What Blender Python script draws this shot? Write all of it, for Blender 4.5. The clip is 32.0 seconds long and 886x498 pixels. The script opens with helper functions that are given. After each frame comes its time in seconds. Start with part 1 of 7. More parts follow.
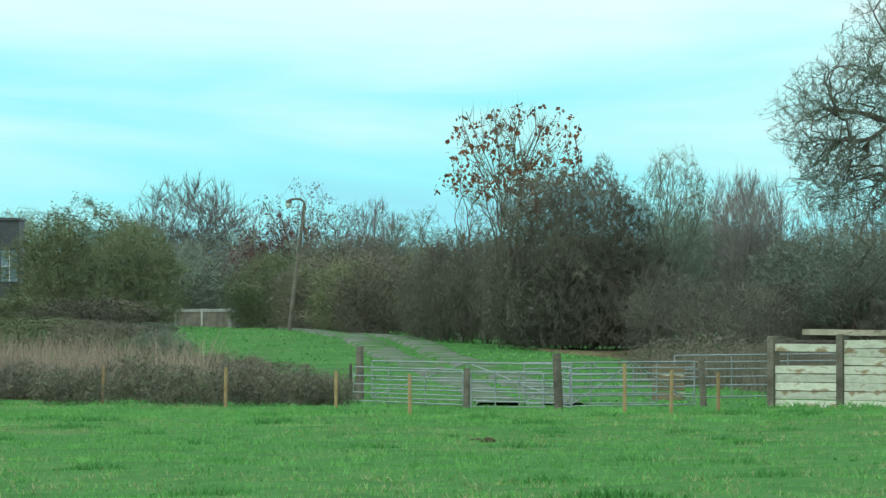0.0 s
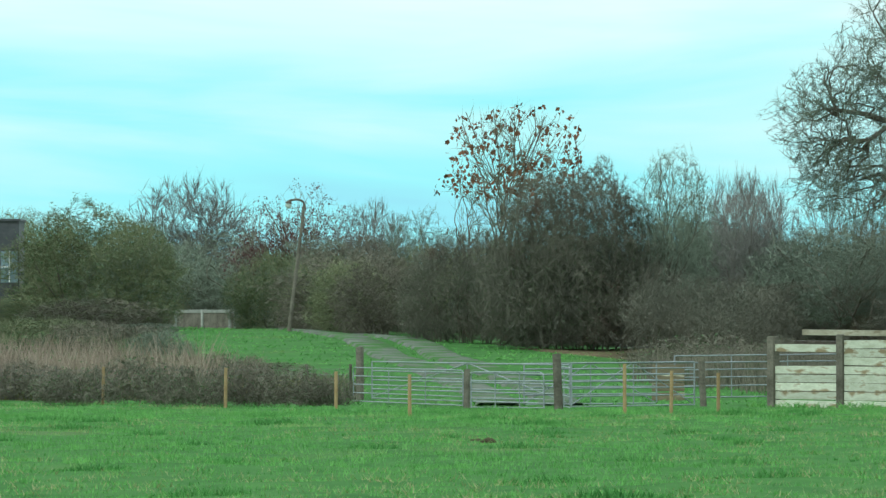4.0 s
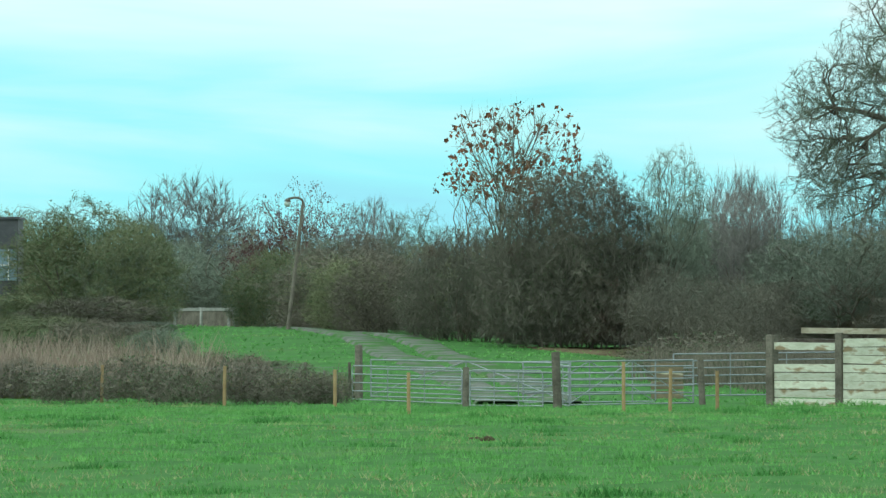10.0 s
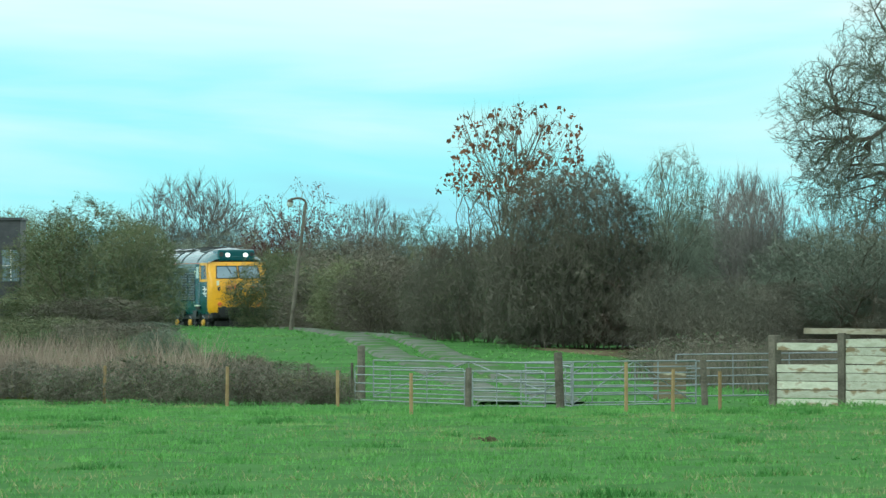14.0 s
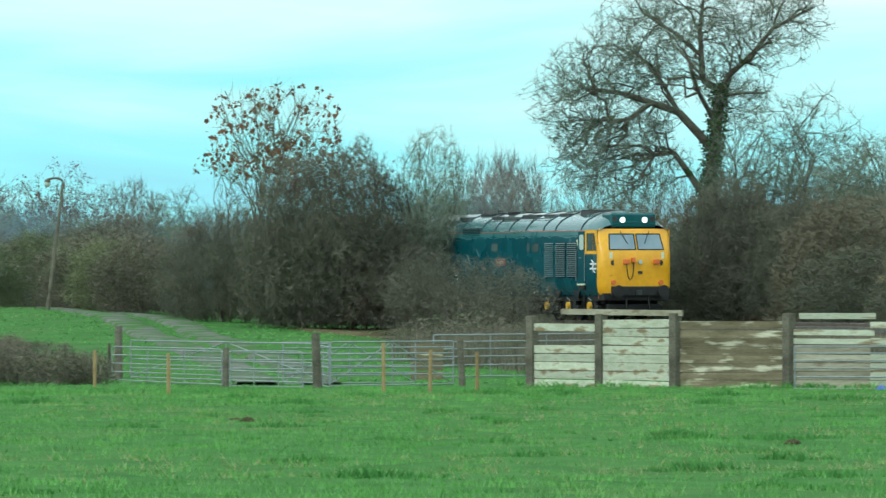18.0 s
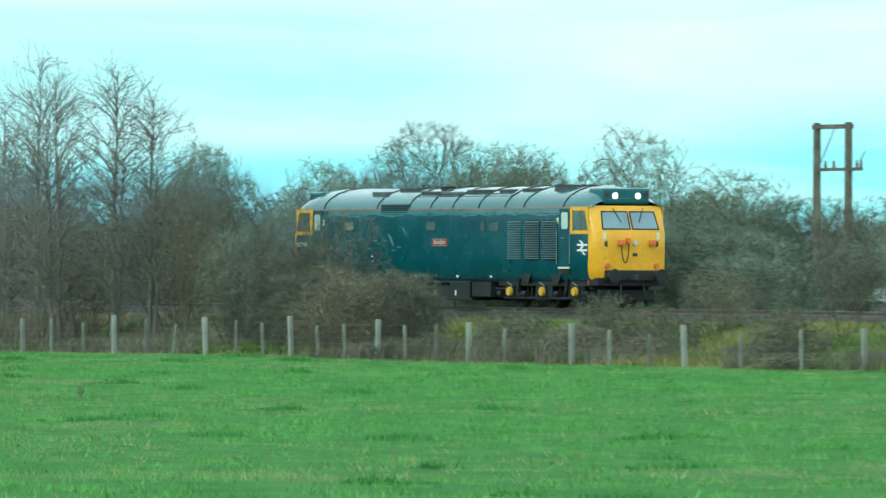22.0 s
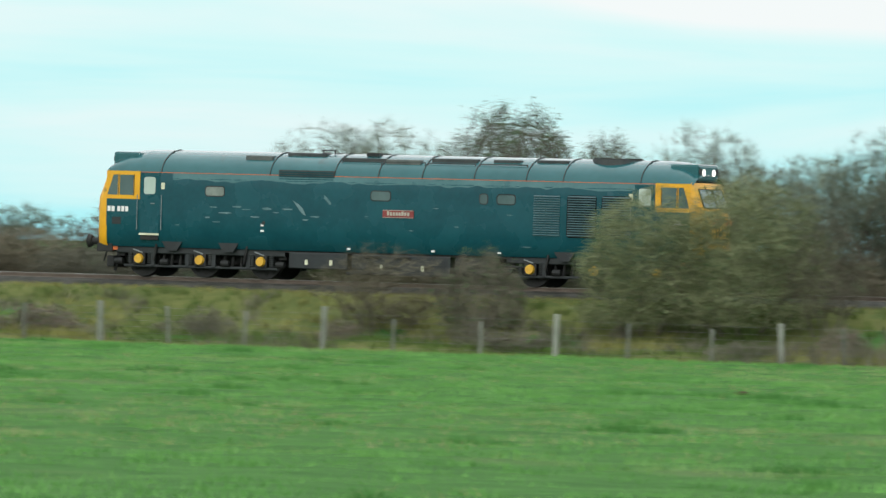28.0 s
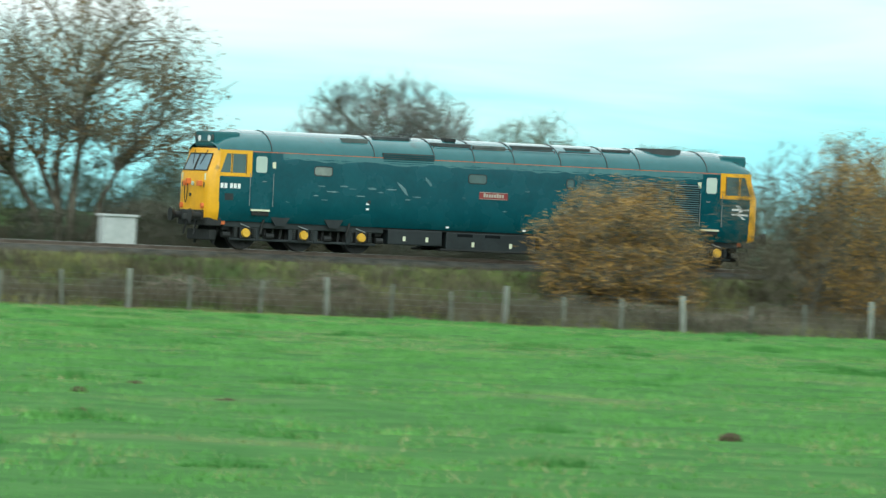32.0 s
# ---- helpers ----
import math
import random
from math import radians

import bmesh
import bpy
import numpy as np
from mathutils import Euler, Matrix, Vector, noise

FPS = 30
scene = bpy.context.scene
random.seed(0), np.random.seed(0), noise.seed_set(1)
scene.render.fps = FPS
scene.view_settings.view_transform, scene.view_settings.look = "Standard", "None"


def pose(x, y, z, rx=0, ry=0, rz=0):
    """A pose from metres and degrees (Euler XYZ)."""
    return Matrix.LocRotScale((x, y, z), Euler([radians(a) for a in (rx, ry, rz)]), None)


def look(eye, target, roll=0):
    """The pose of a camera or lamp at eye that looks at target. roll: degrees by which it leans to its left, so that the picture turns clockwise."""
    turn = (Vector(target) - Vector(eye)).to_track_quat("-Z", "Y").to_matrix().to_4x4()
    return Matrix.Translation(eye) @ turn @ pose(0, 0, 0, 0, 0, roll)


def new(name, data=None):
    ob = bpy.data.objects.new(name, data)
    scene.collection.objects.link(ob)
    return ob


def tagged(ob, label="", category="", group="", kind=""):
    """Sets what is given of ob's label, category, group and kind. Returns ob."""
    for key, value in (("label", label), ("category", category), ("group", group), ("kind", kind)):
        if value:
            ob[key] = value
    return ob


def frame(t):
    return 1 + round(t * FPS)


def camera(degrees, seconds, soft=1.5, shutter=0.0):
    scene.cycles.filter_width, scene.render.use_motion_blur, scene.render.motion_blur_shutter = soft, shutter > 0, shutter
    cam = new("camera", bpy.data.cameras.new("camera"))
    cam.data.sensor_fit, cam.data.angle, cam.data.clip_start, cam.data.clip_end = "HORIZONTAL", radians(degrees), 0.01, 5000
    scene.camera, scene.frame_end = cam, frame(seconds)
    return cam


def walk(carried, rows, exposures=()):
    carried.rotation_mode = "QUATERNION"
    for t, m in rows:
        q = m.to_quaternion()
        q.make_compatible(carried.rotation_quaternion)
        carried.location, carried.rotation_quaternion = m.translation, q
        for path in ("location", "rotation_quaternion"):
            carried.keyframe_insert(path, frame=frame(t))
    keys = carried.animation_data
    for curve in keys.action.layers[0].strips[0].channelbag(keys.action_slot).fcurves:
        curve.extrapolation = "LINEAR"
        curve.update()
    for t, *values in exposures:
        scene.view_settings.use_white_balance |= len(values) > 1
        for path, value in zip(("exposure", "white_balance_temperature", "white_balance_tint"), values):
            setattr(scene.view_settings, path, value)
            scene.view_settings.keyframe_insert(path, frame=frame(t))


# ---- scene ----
# ---------------------------------------------------------------- the plan
# The railway runs along s (metres of track) at d = 0; d < 0 is the field's side, d > 0 the far side.
TRACK_Y = 99.2
RAIL_Z = 1.62


CAMERA_ROWS = [
    (0, 0.00, 0.00, -71.232, 0.437, -0.13), (1, 0.00, 0.00, -71.229, 0.441, -0.18), (2, 0.00, 0.00, -71.231, 0.443, -0.18),
    (3, 0.00, 0.00, -71.231, 0.439, -0.19), (4.5, 0.00, 0.00, -71.231, 0.442, -0.17), (6, 0.00, 0.00, -71.231, 0.441, -0.19),
    (7, 0.00, 0.00, -71.233, 0.435, -0.19), (8, 0.00, 0.00, -71.231, 0.442, -0.18), (8.5, 0.00, 0.00, -71.224, 0.441, -0.18),
    (9, 0.00, 0.00, -71.217, 0.448, -0.20), (9.5, 0.00, 0.00, -71.223, 0.436, -0.21), (10, 0.00, 0.00, -71.223, 0.427, -0.17),
    (10.5, 0.00, 0.00, -71.223, 0.432, -0.26), (11, 0.00, 0.00, -71.222, 0.409, -0.22), (11.5, 0.00, 0.00, -71.229, 0.411, -0.19),
    (12, 0.00, 0.00, -71.236, 0.423, -0.21), (13, 0.00, 0.00, -71.242, 0.427, -0.22), (13.5, 0.00, 0.00, -71.244, 0.428, -0.18),
    (14.5, 0.00, 0.00, -71.235, 0.434, -0.21), (15.5, 0.00, 0.00, -71.207, 0.426, -0.26), (16, 0.00, 0.00, -71.185, 0.410, -0.26),
    (16.5, 0.00, 0.00, -70.760, 0.387, -0.22), (17, 0.00, 0.00, -70.500, 0.342, -0.19), (17.5, 0.00, 0.00, -69.977, 0.288, -0.15),
    (18, 0.00, 0.00, -69.382, 0.276, -0.10), (18.5, 0.00, 0.00, -68.650, 0.227, -0.10), (19, 0.00, 0.00, -67.816, 0.193, -0.06),
    (19.5, 0.00, 0.00, -66.791, 0.206, -0.06), (20, 0.00, 0.00, -65.975, 0.210, -0.00), (20.5, 0.00, 0.00, -64.448, 0.134, 0.10),
    (21, 8.00, -4.12, -63.038, 0.109, 0.06), (21.5, 24.01, -12.35, -61.668, 0.111, 0.15), (22, 39.77, -21.04, -60.749, 0.143, 0.21),
    (22.5, 50.23, -26.92, -59.481, 0.120, 0.29), (23, 53.25, -28.62, -57.934, 0.030, 0.27), (23.5, 64.78, -35.69, -56.540, -0.023, 0.34),
    (24, 76.45, -43.43, -55.525, -0.051, 0.46), (24.5, 87.27, -51.03, -54.248, -0.046, 0.47), (25, 97.12, -58.29, -52.718, -0.038, 0.51),
    (25.5, 104.48, -64.02, -51.022, -0.025, 0.70), (26, 108.17, -67.04, -49.294, -0.038, 0.78), (26.5, 104.23, -63.81, -47.116, -0.067, 1.09),
    (27, 102.90, -61.60, -44.760, -0.074, 1.31), (27.5, 101.97, -60.50, -42.260, -0.064, 1.45), (28, 102.83, -61.50, -39.670, -0.051, 1.55),
    (28.5, 105.45, -64.81, -37.030, -0.049, 1.66), (29, 109.83, -70.84, -34.400, -0.059, 1.79), (29.5, 109.24, -69.91, -32.266, -0.053, 1.96),
    (30, 107.92, -67.68, -29.376, -0.063, 2.15), (30.5, 107.84, -67.55, -26.592, -0.081, 2.36), (31, 108.47, -68.91, -23.989, -0.128, 2.37),
    (31.5, 110.04, -72.70, -21.494, -0.186, 2.39), (32, 112.04, -78.21, -19.101, -0.232, 2.55),
]
TRAIN_AT = [(0, -605.26), (13, -350.18), (14, -330.67), (15, -311.59), (16, -292.66), (17, -273.63), (18, -254.20), (18.5, -244.29), (19, -234.26), (19.5, -224.23), (20, -213.95), (20.5, -203.55), (21, -193.15), (21.5, -183.15), (22, -172.97), (22.5, -162.59), (23, -152.15), (23.5, -141.75), (24, -131.08), (24.5, -120.10), (25, -109.10), (25.5, -98.15), (26, -87.15), (26.5, -76.04), (27, -64.70), (27.5, -53.35), (28, -42.10), (28.5, -31.00), (29, -19.90), (29.5, -8.92), (30, 1.99), (30.5, 12.92), (31, 23.76), (31.5, 34.64), (32, 45.39)]
TURN_FROM, TURN_STEP = -220.0, 10.0
TURN = [0.00, 0.00, 0.01, 0.06, 0.21, 0.48, 0.86, 1.31, 1.85, 2.54, 3.40, 4.44, 5.68, 7.14, 8.82, 10.68, 12.72, 14.98, 17.48, 20.24, 23.26, 26.46, 29.71, 32.95, 36.11, 39.14, 42.02, 43.55]


_S = np.arange(-900.0, 420.0, 0.5)
_H = np.radians(np.interp(_S, TURN_FROM + TURN_STEP * np.arange(len(TURN)), TURN))
_X = -900.0 + np.concatenate([[0.0], np.cumsum(0.5 * np.cos((_H[1:] + _H[:-1]) / 2))])
_Y = TRACK_Y + np.concatenate([[0.0], np.cumsum(0.5 * np.sin((_H[1:] + _H[:-1]) / 2))])


def at(s, d=0.0):
    """The place d metres beside the track at s, and the track's heading there in degrees."""
    h = float(np.interp(s, _S, _H))
    return float(np.interp(s, _S, _X)) - d * math.sin(h), float(np.interp(s, _S, _Y)) + d * math.cos(h), math.degrees(h)


def smooth(a, b, x):
    u = min(1.0, max(0.0, (x - a) / (b - a)))
    return u * u * (3 - 2 * u)


def land(s, d):
    """The ground's height."""
    z = float(np.interp(s, (-230, -190, -165, -125, -105, -75, -60, -15, 10, 60), (0, 0, 0.15, 0.1, 0.0, -0.1, -0.25, -0.28, -0.25, -0.42)))
    if d < 0:
        z = z * (1 - smooth(20, 120, -d)) + (1.24 - z) * (1 - smooth(3.0, 8.5, -d))
        if -12.8 < d < -3 and s > -190:       # the bank is hummocky
            z += 0.24 * smooth(4.5, 7, -d) * (1 - smooth(11, 12.8, -d)) * (0.4 + noise.noise((s * 0.45, d * 0.5, 8.1)))
    else:
        z = 1.28 - 0.5 * smooth(3.5, 9, d) - 1.2 * smooth(30, 120, d)
    # the track road's ramp up to the crossing
    if d < 2 and s < -205:
        top = float(np.interp(s, (-400, -330, -303, -287, -270, -262, -254, -247, -240, -230, -214), (0, 1.6, 2.08, 1.97, 1.65, 1.37, 1.14, 0.95, 0.7, 0.35, 0.0)))
        z = max(z, top * (1 - smooth(15, 34, -d)) * (1 - 0.12 * smooth(-10, -4, d)))
    # the pasture is lumpy
    if d < -14 and -230 < s < 90:
        z += 0.07 * noise.noise((s * 0.7, d * 0.6, 1.3)) + 0.04 * noise.noise((s * 1.7, d * 1.5, 4.4))
    return z + 0.05 * noise.noise((s * 0.11, d * 0.11, 3.1)) + 0.03 * noise.noise((s * 0.5, d * 0.5, 7.7))


# ---------------------------------------------------------------- camera
cam = camera(6.795, 32.0, soft=1.4, shutter=0.26)
EYE = 2.9
walk(cam, [(t, pose(x, y, EYE, 90 + tilt, 0, -pan) @ pose(0, 0, 0, 0, 0, roll)) for t, x, y, pan, tilt, roll in CAMERA_ROWS],
     exposures=((0, 0.03, 6000, -1), (13.5, 0.03, 6000, -1), (17, 0.07, 6000, -2), (18.2, 0.06, 6000, -2), (19.6, 0.15, 5900, -5), (21, 0.27, 5700, -9), (22, 0.17, 5720, -10), (23, -0.04, 5800, -8), (24.2, 0.0, 6200, 4), (25.5, 0.02, 6500, 13), (26.5, -0.02, 6550, 13), (29, 0.0, 6500, 9), (30, 0.0, 6020, 0), (31, 0.1, 5930, -7), (32, 0.22, 6150, 0)))

# ---------------------------------------------------------------- sky and sun
world = bpy.data.worlds.new("overcast_sky")
scene.world = world
world.use_nodes = True
wn, wl = world.node_tree.nodes, world.node_tree.links
wn.clear()


def wnode(kind, **kw):
    n = wn.new(kind)
    for k, v in kw.items():
        n.inputs[k].default_value = v
    return n


w_out, w_bg = wn.new("ShaderNodeOutputWorld"), wn.new("ShaderNodeBackground")
w_co = wn.new("ShaderNodeTexCoord")
w_sep = wn.new("ShaderNodeSeparateXYZ")
wl.new(w_co.outputs["Generated"], w_sep.inputs[0])
w_map = wn.new("ShaderNodeMapping")
w_map.inputs["Scale"].default_value = (9, 9, 75)
wl.new(w_co.outputs["Generated"], w_map.inputs["Vector"])
w_no = wnode("ShaderNodeTexNoise", Scale=1.0, Detail=5.0, Roughness=0.5, Distortion=0.4)
wl.new(w_map.outputs[0], w_no.inputs["Vector"])
# higher up the cloud closes and brightens
w_rise = wn.new("ShaderNodeMapRange")
for k, v in (("From Min", 0.0), ("From Max", 0.045), ("To Min", -0.28), ("To Max", 0.36)):
    w_rise.inputs[k].default_value = v
wl.new(w_sep.outputs["Z"], w_rise.inputs["Value"])
w_add = wn.new("ShaderNodeMath")
w_add.operation = "ADD"
wl.new(w_no.outputs["Fac"], w_add.inputs[0])
wl.new(w_rise.outputs[0], w_add.inputs[1])
w_side = wn.new("ShaderNodeMapRange")
for k, v in (("From Min", -0.93), ("From Max", -0.70), ("To Min", 0.0), ("To Max", 0.16)):
    w_side.inputs[k].default_value = v
wl.new(w_sep.outputs["X"], w_side.inputs["Value"])
w_add2 = wn.new("ShaderNodeMath")
w_add2.operation = "ADD"
wl.new(w_add.outputs[0], w_add2.inputs[0])
wl.new(w_side.outputs[0], w_add2.inputs[1])
w_ramp = wn.new("ShaderNodeValToRGB")
els = w_ramp.color_ramp.elements
els[0].position, els[0].color = 0.18, (0.36, 0.68, 0.90, 1)
els[1].position, els[1].color = 0.86, (0.93, 1.0, 1.0, 1)
e = els.new(0.45)
e.color = (0.42, 0.95, 1.0, 1)
e = els.new(0.62)
e.color = (0.66, 1.0, 1.0, 1)
wl.new(w_add2.outputs[0], w_ramp.inputs[0])
w_sky = wn.new("ShaderNodeTexSky")
w_sky.sky_type, w_sky.sun_disc = "NISHITA", False
w_sky.sun_elevation, w_sky.sun_rotation = radians(24), radians(200)
w_mul = wn.new("ShaderNodeMix")
w_mul.data_type, w_mul.blend_type = "RGBA", "MIX"
w_mul.inputs["Factor"].default_value = 0.93
w_dim = wn.new("ShaderNodeVectorMath")
w_dim.operation = "SCALE"
w_dim.inputs["Scale"].default_value = 0.1
wl.new(w_sky.outputs[0], w_dim.inputs[0])
wl.new(w_dim.outputs[0], w_mul.inputs[6])
wl.new(w_ramp.outputs[0], w_mul.inputs[7])
w_lift = wn.new("ShaderNodeMapRange")
for k, v in (("From Min", 0.05), ("From Max", 0.9), ("To Min", 1.0), ("To Max", 1.9)):
    w_lift.inputs[k].default_value = v
wl.new(w_sep.outputs["Z"], w_lift.inputs["Value"])
wl.new(w_mul.outputs[2], w_bg.inputs["Color"])
wl.new(w_lift.outputs[0], w_bg.inputs["Strength"])
wl.new(w_bg.outputs[0], w_out.inputs["Surface"])

sun = new("sun", bpy.data.lights.new("sun", "SUN"))
sun.data.energy, sun.data.angle, sun.data.color = 0.8, radians(14), (1.0, 0.97, 0.9)
sun.matrix_world = look((40, -80, 60), (0, 60, 0))


# ---------------------------------------------------------------- materials
def material(name, c1, c2, scale=4.0, rough=0.8, metal=0.0, bump=0.0, fine=40.0, spots=None, vary=0.0, rough2=None, coords="Object", spec=0.5, stretch=None):
    """Two colours mixed by coarse and fine noise; bump in metres; spots: (colour, scale, amount)."""
    m = bpy.data.materials.new(name)
    m.use_nodes = True
    n, l = m.node_tree.nodes, m.node_tree.links
    b = n["Principled BSDF"]
    tc = n.new("ShaderNodeTexCoord")
    co = tc.outputs[coords]
    if stretch:
        mp = n.new("ShaderNodeMapping")
        mp.inputs["Scale"].default_value = stretch
        l.new(co, mp.inputs["Vector"])
        co = mp.outputs[0]
    a, f = n.new("ShaderNodeTexNoise"), n.new("ShaderNodeTexNoise")
    a.inputs["Scale"].default_value, a.inputs["Detail"].default_value = scale, 6.0
    f.inputs["Scale"].default_value, f.inputs["Detail"].default_value = fine, 4.0
    l.new(co, a.inputs["Vector"]), l.new(co, f.inputs["Vector"])
    mx = n.new("ShaderNodeMath")
    mx.operation = "MULTIPLY_ADD"
    mx.inputs[1].default_value = 0.45
    l.new(f.outputs["Fac"], mx.inputs[0])
    l.new(a.outputs["Fac"], mx.inputs[2])
    rp = n.new("ShaderNodeValToRGB")
    rp.color_ramp.elements[0].position, rp.color_ramp.elements[1].position = 0.52, 0.92
    rp.color_ramp.elements[0].color, rp.color_ramp.elements[1].color = (*c1, 1), (*c2, 1)
    l.new(mx.outputs[0], rp.inputs[0])
    col = rp.outputs[0]
    if spots:
        sc, ss, amount = spots
        sn = n.new("ShaderNodeTexNoise")
        sn.inputs["Scale"].default_value, sn.inputs["Detail"].default_value = ss, 5.0
        l.new(co, sn.inputs["Vector"])
        sr = n.new("ShaderNodeMapRange")
        sr.inputs["From Min"].default_value, sr.inputs["From Max"].default_value = 0.72 - 0.3 * amount, 0.82 - 0.3 * amount
        l.new(sn.outputs["Fac"], sr.inputs["Value"])
        sm = n.new("ShaderNodeMix")
        sm.data_type = "RGBA"
        sm.inputs[7].default_value = (*sc, 1)
        l.new(sr.outputs[0], sm.inputs[0]), l.new(col, sm.inputs[6])
        col = sm.outputs[2]
    if vary:
        oi = n.new("ShaderNodeObjectInfo")
        hv = n.new("ShaderNodeHueSaturation")
        mr = n.new("ShaderNodeMapRange")
        mr.inputs["To Min"].default_value, mr.inputs["To Max"].default_value = 1 - vary, 1 + vary
        l.new(oi.outputs["Random"], mr.inputs["Value"]), l.new(mr.outputs[0], hv.inputs["Value"]), l.new(col, hv.inputs["Color"])
        col = hv.outputs[0]
    l.new(col, b.inputs["Base Color"])
    b.inputs["Specular IOR Level"].default_value = 0.04 if rough >= 0.8 else spec
    b.inputs["Metallic"].default_value = metal
    if rough2 is None:
        b.inputs["Roughness"].default_value = rough
    else:
        rr = n.new("ShaderNodeMapRange")
        rr.inputs["To Min"].default_value, rr.inputs["To Max"].default_value = rough, rough2
        l.new(a.outputs["Fac"], rr.inputs["Value"]), l.new(rr.outputs[0], b.inputs["Roughness"])
    if bump:
        bp = n.new("ShaderNodeBump")
        bp.inputs["Distance"].default_value, bp.inputs["Strength"].default_value = bump, 1.0
        l.new(mx.outputs[0], bp.inputs["Height"]), l.new(bp.outputs[0], b.inputs["Normal"])
    return m


M_GRASS = material("pasture_grass", (0.040, 0.112, 0.028), (0.068, 0.165, 0.042), 0.7, 0.95, bump=0.06, fine=4.0, spots=((0.085, 0.145, 0.05), 0.16, 0.42))
M_BANK = material("rough_bank", (0.062, 0.086, 0.028), (0.14, 0.15, 0.052), 0.3, 0.95, bump=0.10, fine=3.0, spots=((0.065, 0.105, 0.032), 0.25, 0.5))
M_LITTER = material("leaf_litter", (0.057, 0.049, 0.029), (0.139, 0.114, 0.065), 0.4, 0.95, bump=0.08, fine=5.0, spots=((0.04, 0.075, 0.02), 0.3, 0.35))
M_BANKDRY = material("yellowed_grass", (0.155, 0.165, 0.052), (0.30, 0.29, 0.105), 0.6, 0.9, fine=8.0)
M_BANKGREEN = material("dull_bank_grass", (0.060, 0.105, 0.026), (0.125, 0.18, 0.05), 0.6, 0.9, fine=8.0)
M_REED = material("reed_heads", (0.230, 0.184, 0.132), (0.368, 0.310, 0.241), 0.6, 0.9, fine=8.0)
M_BLADE = material("grass_blades", (0.084, 0.235, 0.057), (0.185, 0.413, 0.110), 0.45, 0.9, fine=2.6, spots=((0.235, 0.345, 0.13), 0.16, 0.48))
M_TUSSOCK = material("dark_tussock", (0.062, 0.187, 0.047), (0.097, 0.254, 0.067), 0.3, 0.9, fine=4.0)
M_DRY = material("dry_grass", (0.24, 0.25, 0.11), (0.38, 0.37, 0.20), 0.6, 0.85, fine=8.0)
M_WEED = material("dead_weeds", (0.102, 0.097, 0.072), (0.222, 0.206, 0.158), 0.35, 0.9, fine=3.0, spots=((0.07, 0.10, 0.04), 0.5, 0.38))
M_HERB = material("dead_herbs", (0.150, 0.125, 0.098), (0.300, 0.250, 0.200), 0.35, 0.9, fine=3.0, spots=((0.10, 0.13, 0.055), 0.6, 0.36))
M_TWIG_BROWN = material("brown_twigs", (0.118, 0.108, 0.074), (0.225, 0.205, 0.148), 0.5, 0.9, fine=4.0, vary=0.2)
M_GRAVEL = material("gravel_road", (0.081, 0.095, 0.070), (0.157, 0.168, 0.140), 0.9, 0.95, bump=0.03, fine=9.0, spots=((0.055, 0.125, 0.034), 0.8, 0.85))
M_BALLAST = material("ballast", (0.031, 0.033, 0.028), (0.082, 0.081, 0.072), 2.0, 0.95, bump=0.05, fine=16.0)
M_RAIL = material("rail_steel", (0.10, 0.078, 0.06), (0.17, 0.14, 0.115), 3.0, 0.55, 0.5)
M_RAILTOP = material("worn_rail_head", (0.42, 0.42, 0.42), (0.6, 0.6, 0.6), 3.0, 0.3, 1.0)
M_SLEEPER = material("dirty_sleeper", (0.075, 0.070, 0.058), (0.14, 0.13, 0.11), 3.0, 0.9)
M_BARK = material("bark", (0.078, 0.072, 0.055), (0.178, 0.163, 0.128), 3.0, 0.95, bump=0.01, fine=22.0, spots=((0.05, 0.07, 0.028), 1.2, 0.4))
M_TWIG = material("twigs", (0.118, 0.142, 0.105), (0.237, 0.283, 0.214), 0.5, 0.9, fine=4.0, vary=0.22)
M_TWIG_RED = material("reddish_twigs", (0.108, 0.103, 0.078), (0.205, 0.190, 0.145), 0.5, 0.9, fine=4.0, vary=0.22)
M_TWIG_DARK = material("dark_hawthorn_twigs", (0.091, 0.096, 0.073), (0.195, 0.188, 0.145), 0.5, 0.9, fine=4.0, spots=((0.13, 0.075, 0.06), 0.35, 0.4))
M_TWIG_GREEN = material("greenish_twigs", (0.125, 0.144, 0.077), (0.244, 0.263, 0.147), 0.5, 0.9, fine=4.0, vary=0.22)
M_TWIG_PALE = material("pale_twigs", (0.139, 0.139, 0.125), (0.230, 0.226, 0.202), 0.5, 0.9, fine=4.0, vary=0.22)
M_IVY = material("ivy_leaves", (0.022, 0.06, 0.014), (0.06, 0.125, 0.03), 1.5, 0.5, fine=9.0)
M_LEAF_GREEN = material("green_leaves", (0.040, 0.092, 0.026), (0.092, 0.160, 0.050), 1.2, 0.6, fine=8.0)
M_LEAF_GOLD = material("golden_leaves", (0.218, 0.149, 0.030), (0.414, 0.270, 0.063), 0.9, 0.7, fine=8.0)
M_LEAF_BROWN = material("brown_leaves", (0.125, 0.064, 0.036), (0.23, 0.12, 0.068), 0.6, 0.85, fine=5.0)
M_LEAF_OLIVE = material("olive_brown_leaves", (0.125, 0.088, 0.040), (0.235, 0.165, 0.080), 0.6, 0.85, fine=5.0)
M_LEAF_ORANGE = material("orange_leaves", (0.28, 0.155, 0.032), (0.48, 0.28, 0.065), 0.9, 0.7, fine=8.0)
M_LEAF_PURPLE = material("purple_leaves", (0.06, 0.022, 0.022), (0.12, 0.045, 0.04), 1.2, 0.7, fine=8.0)
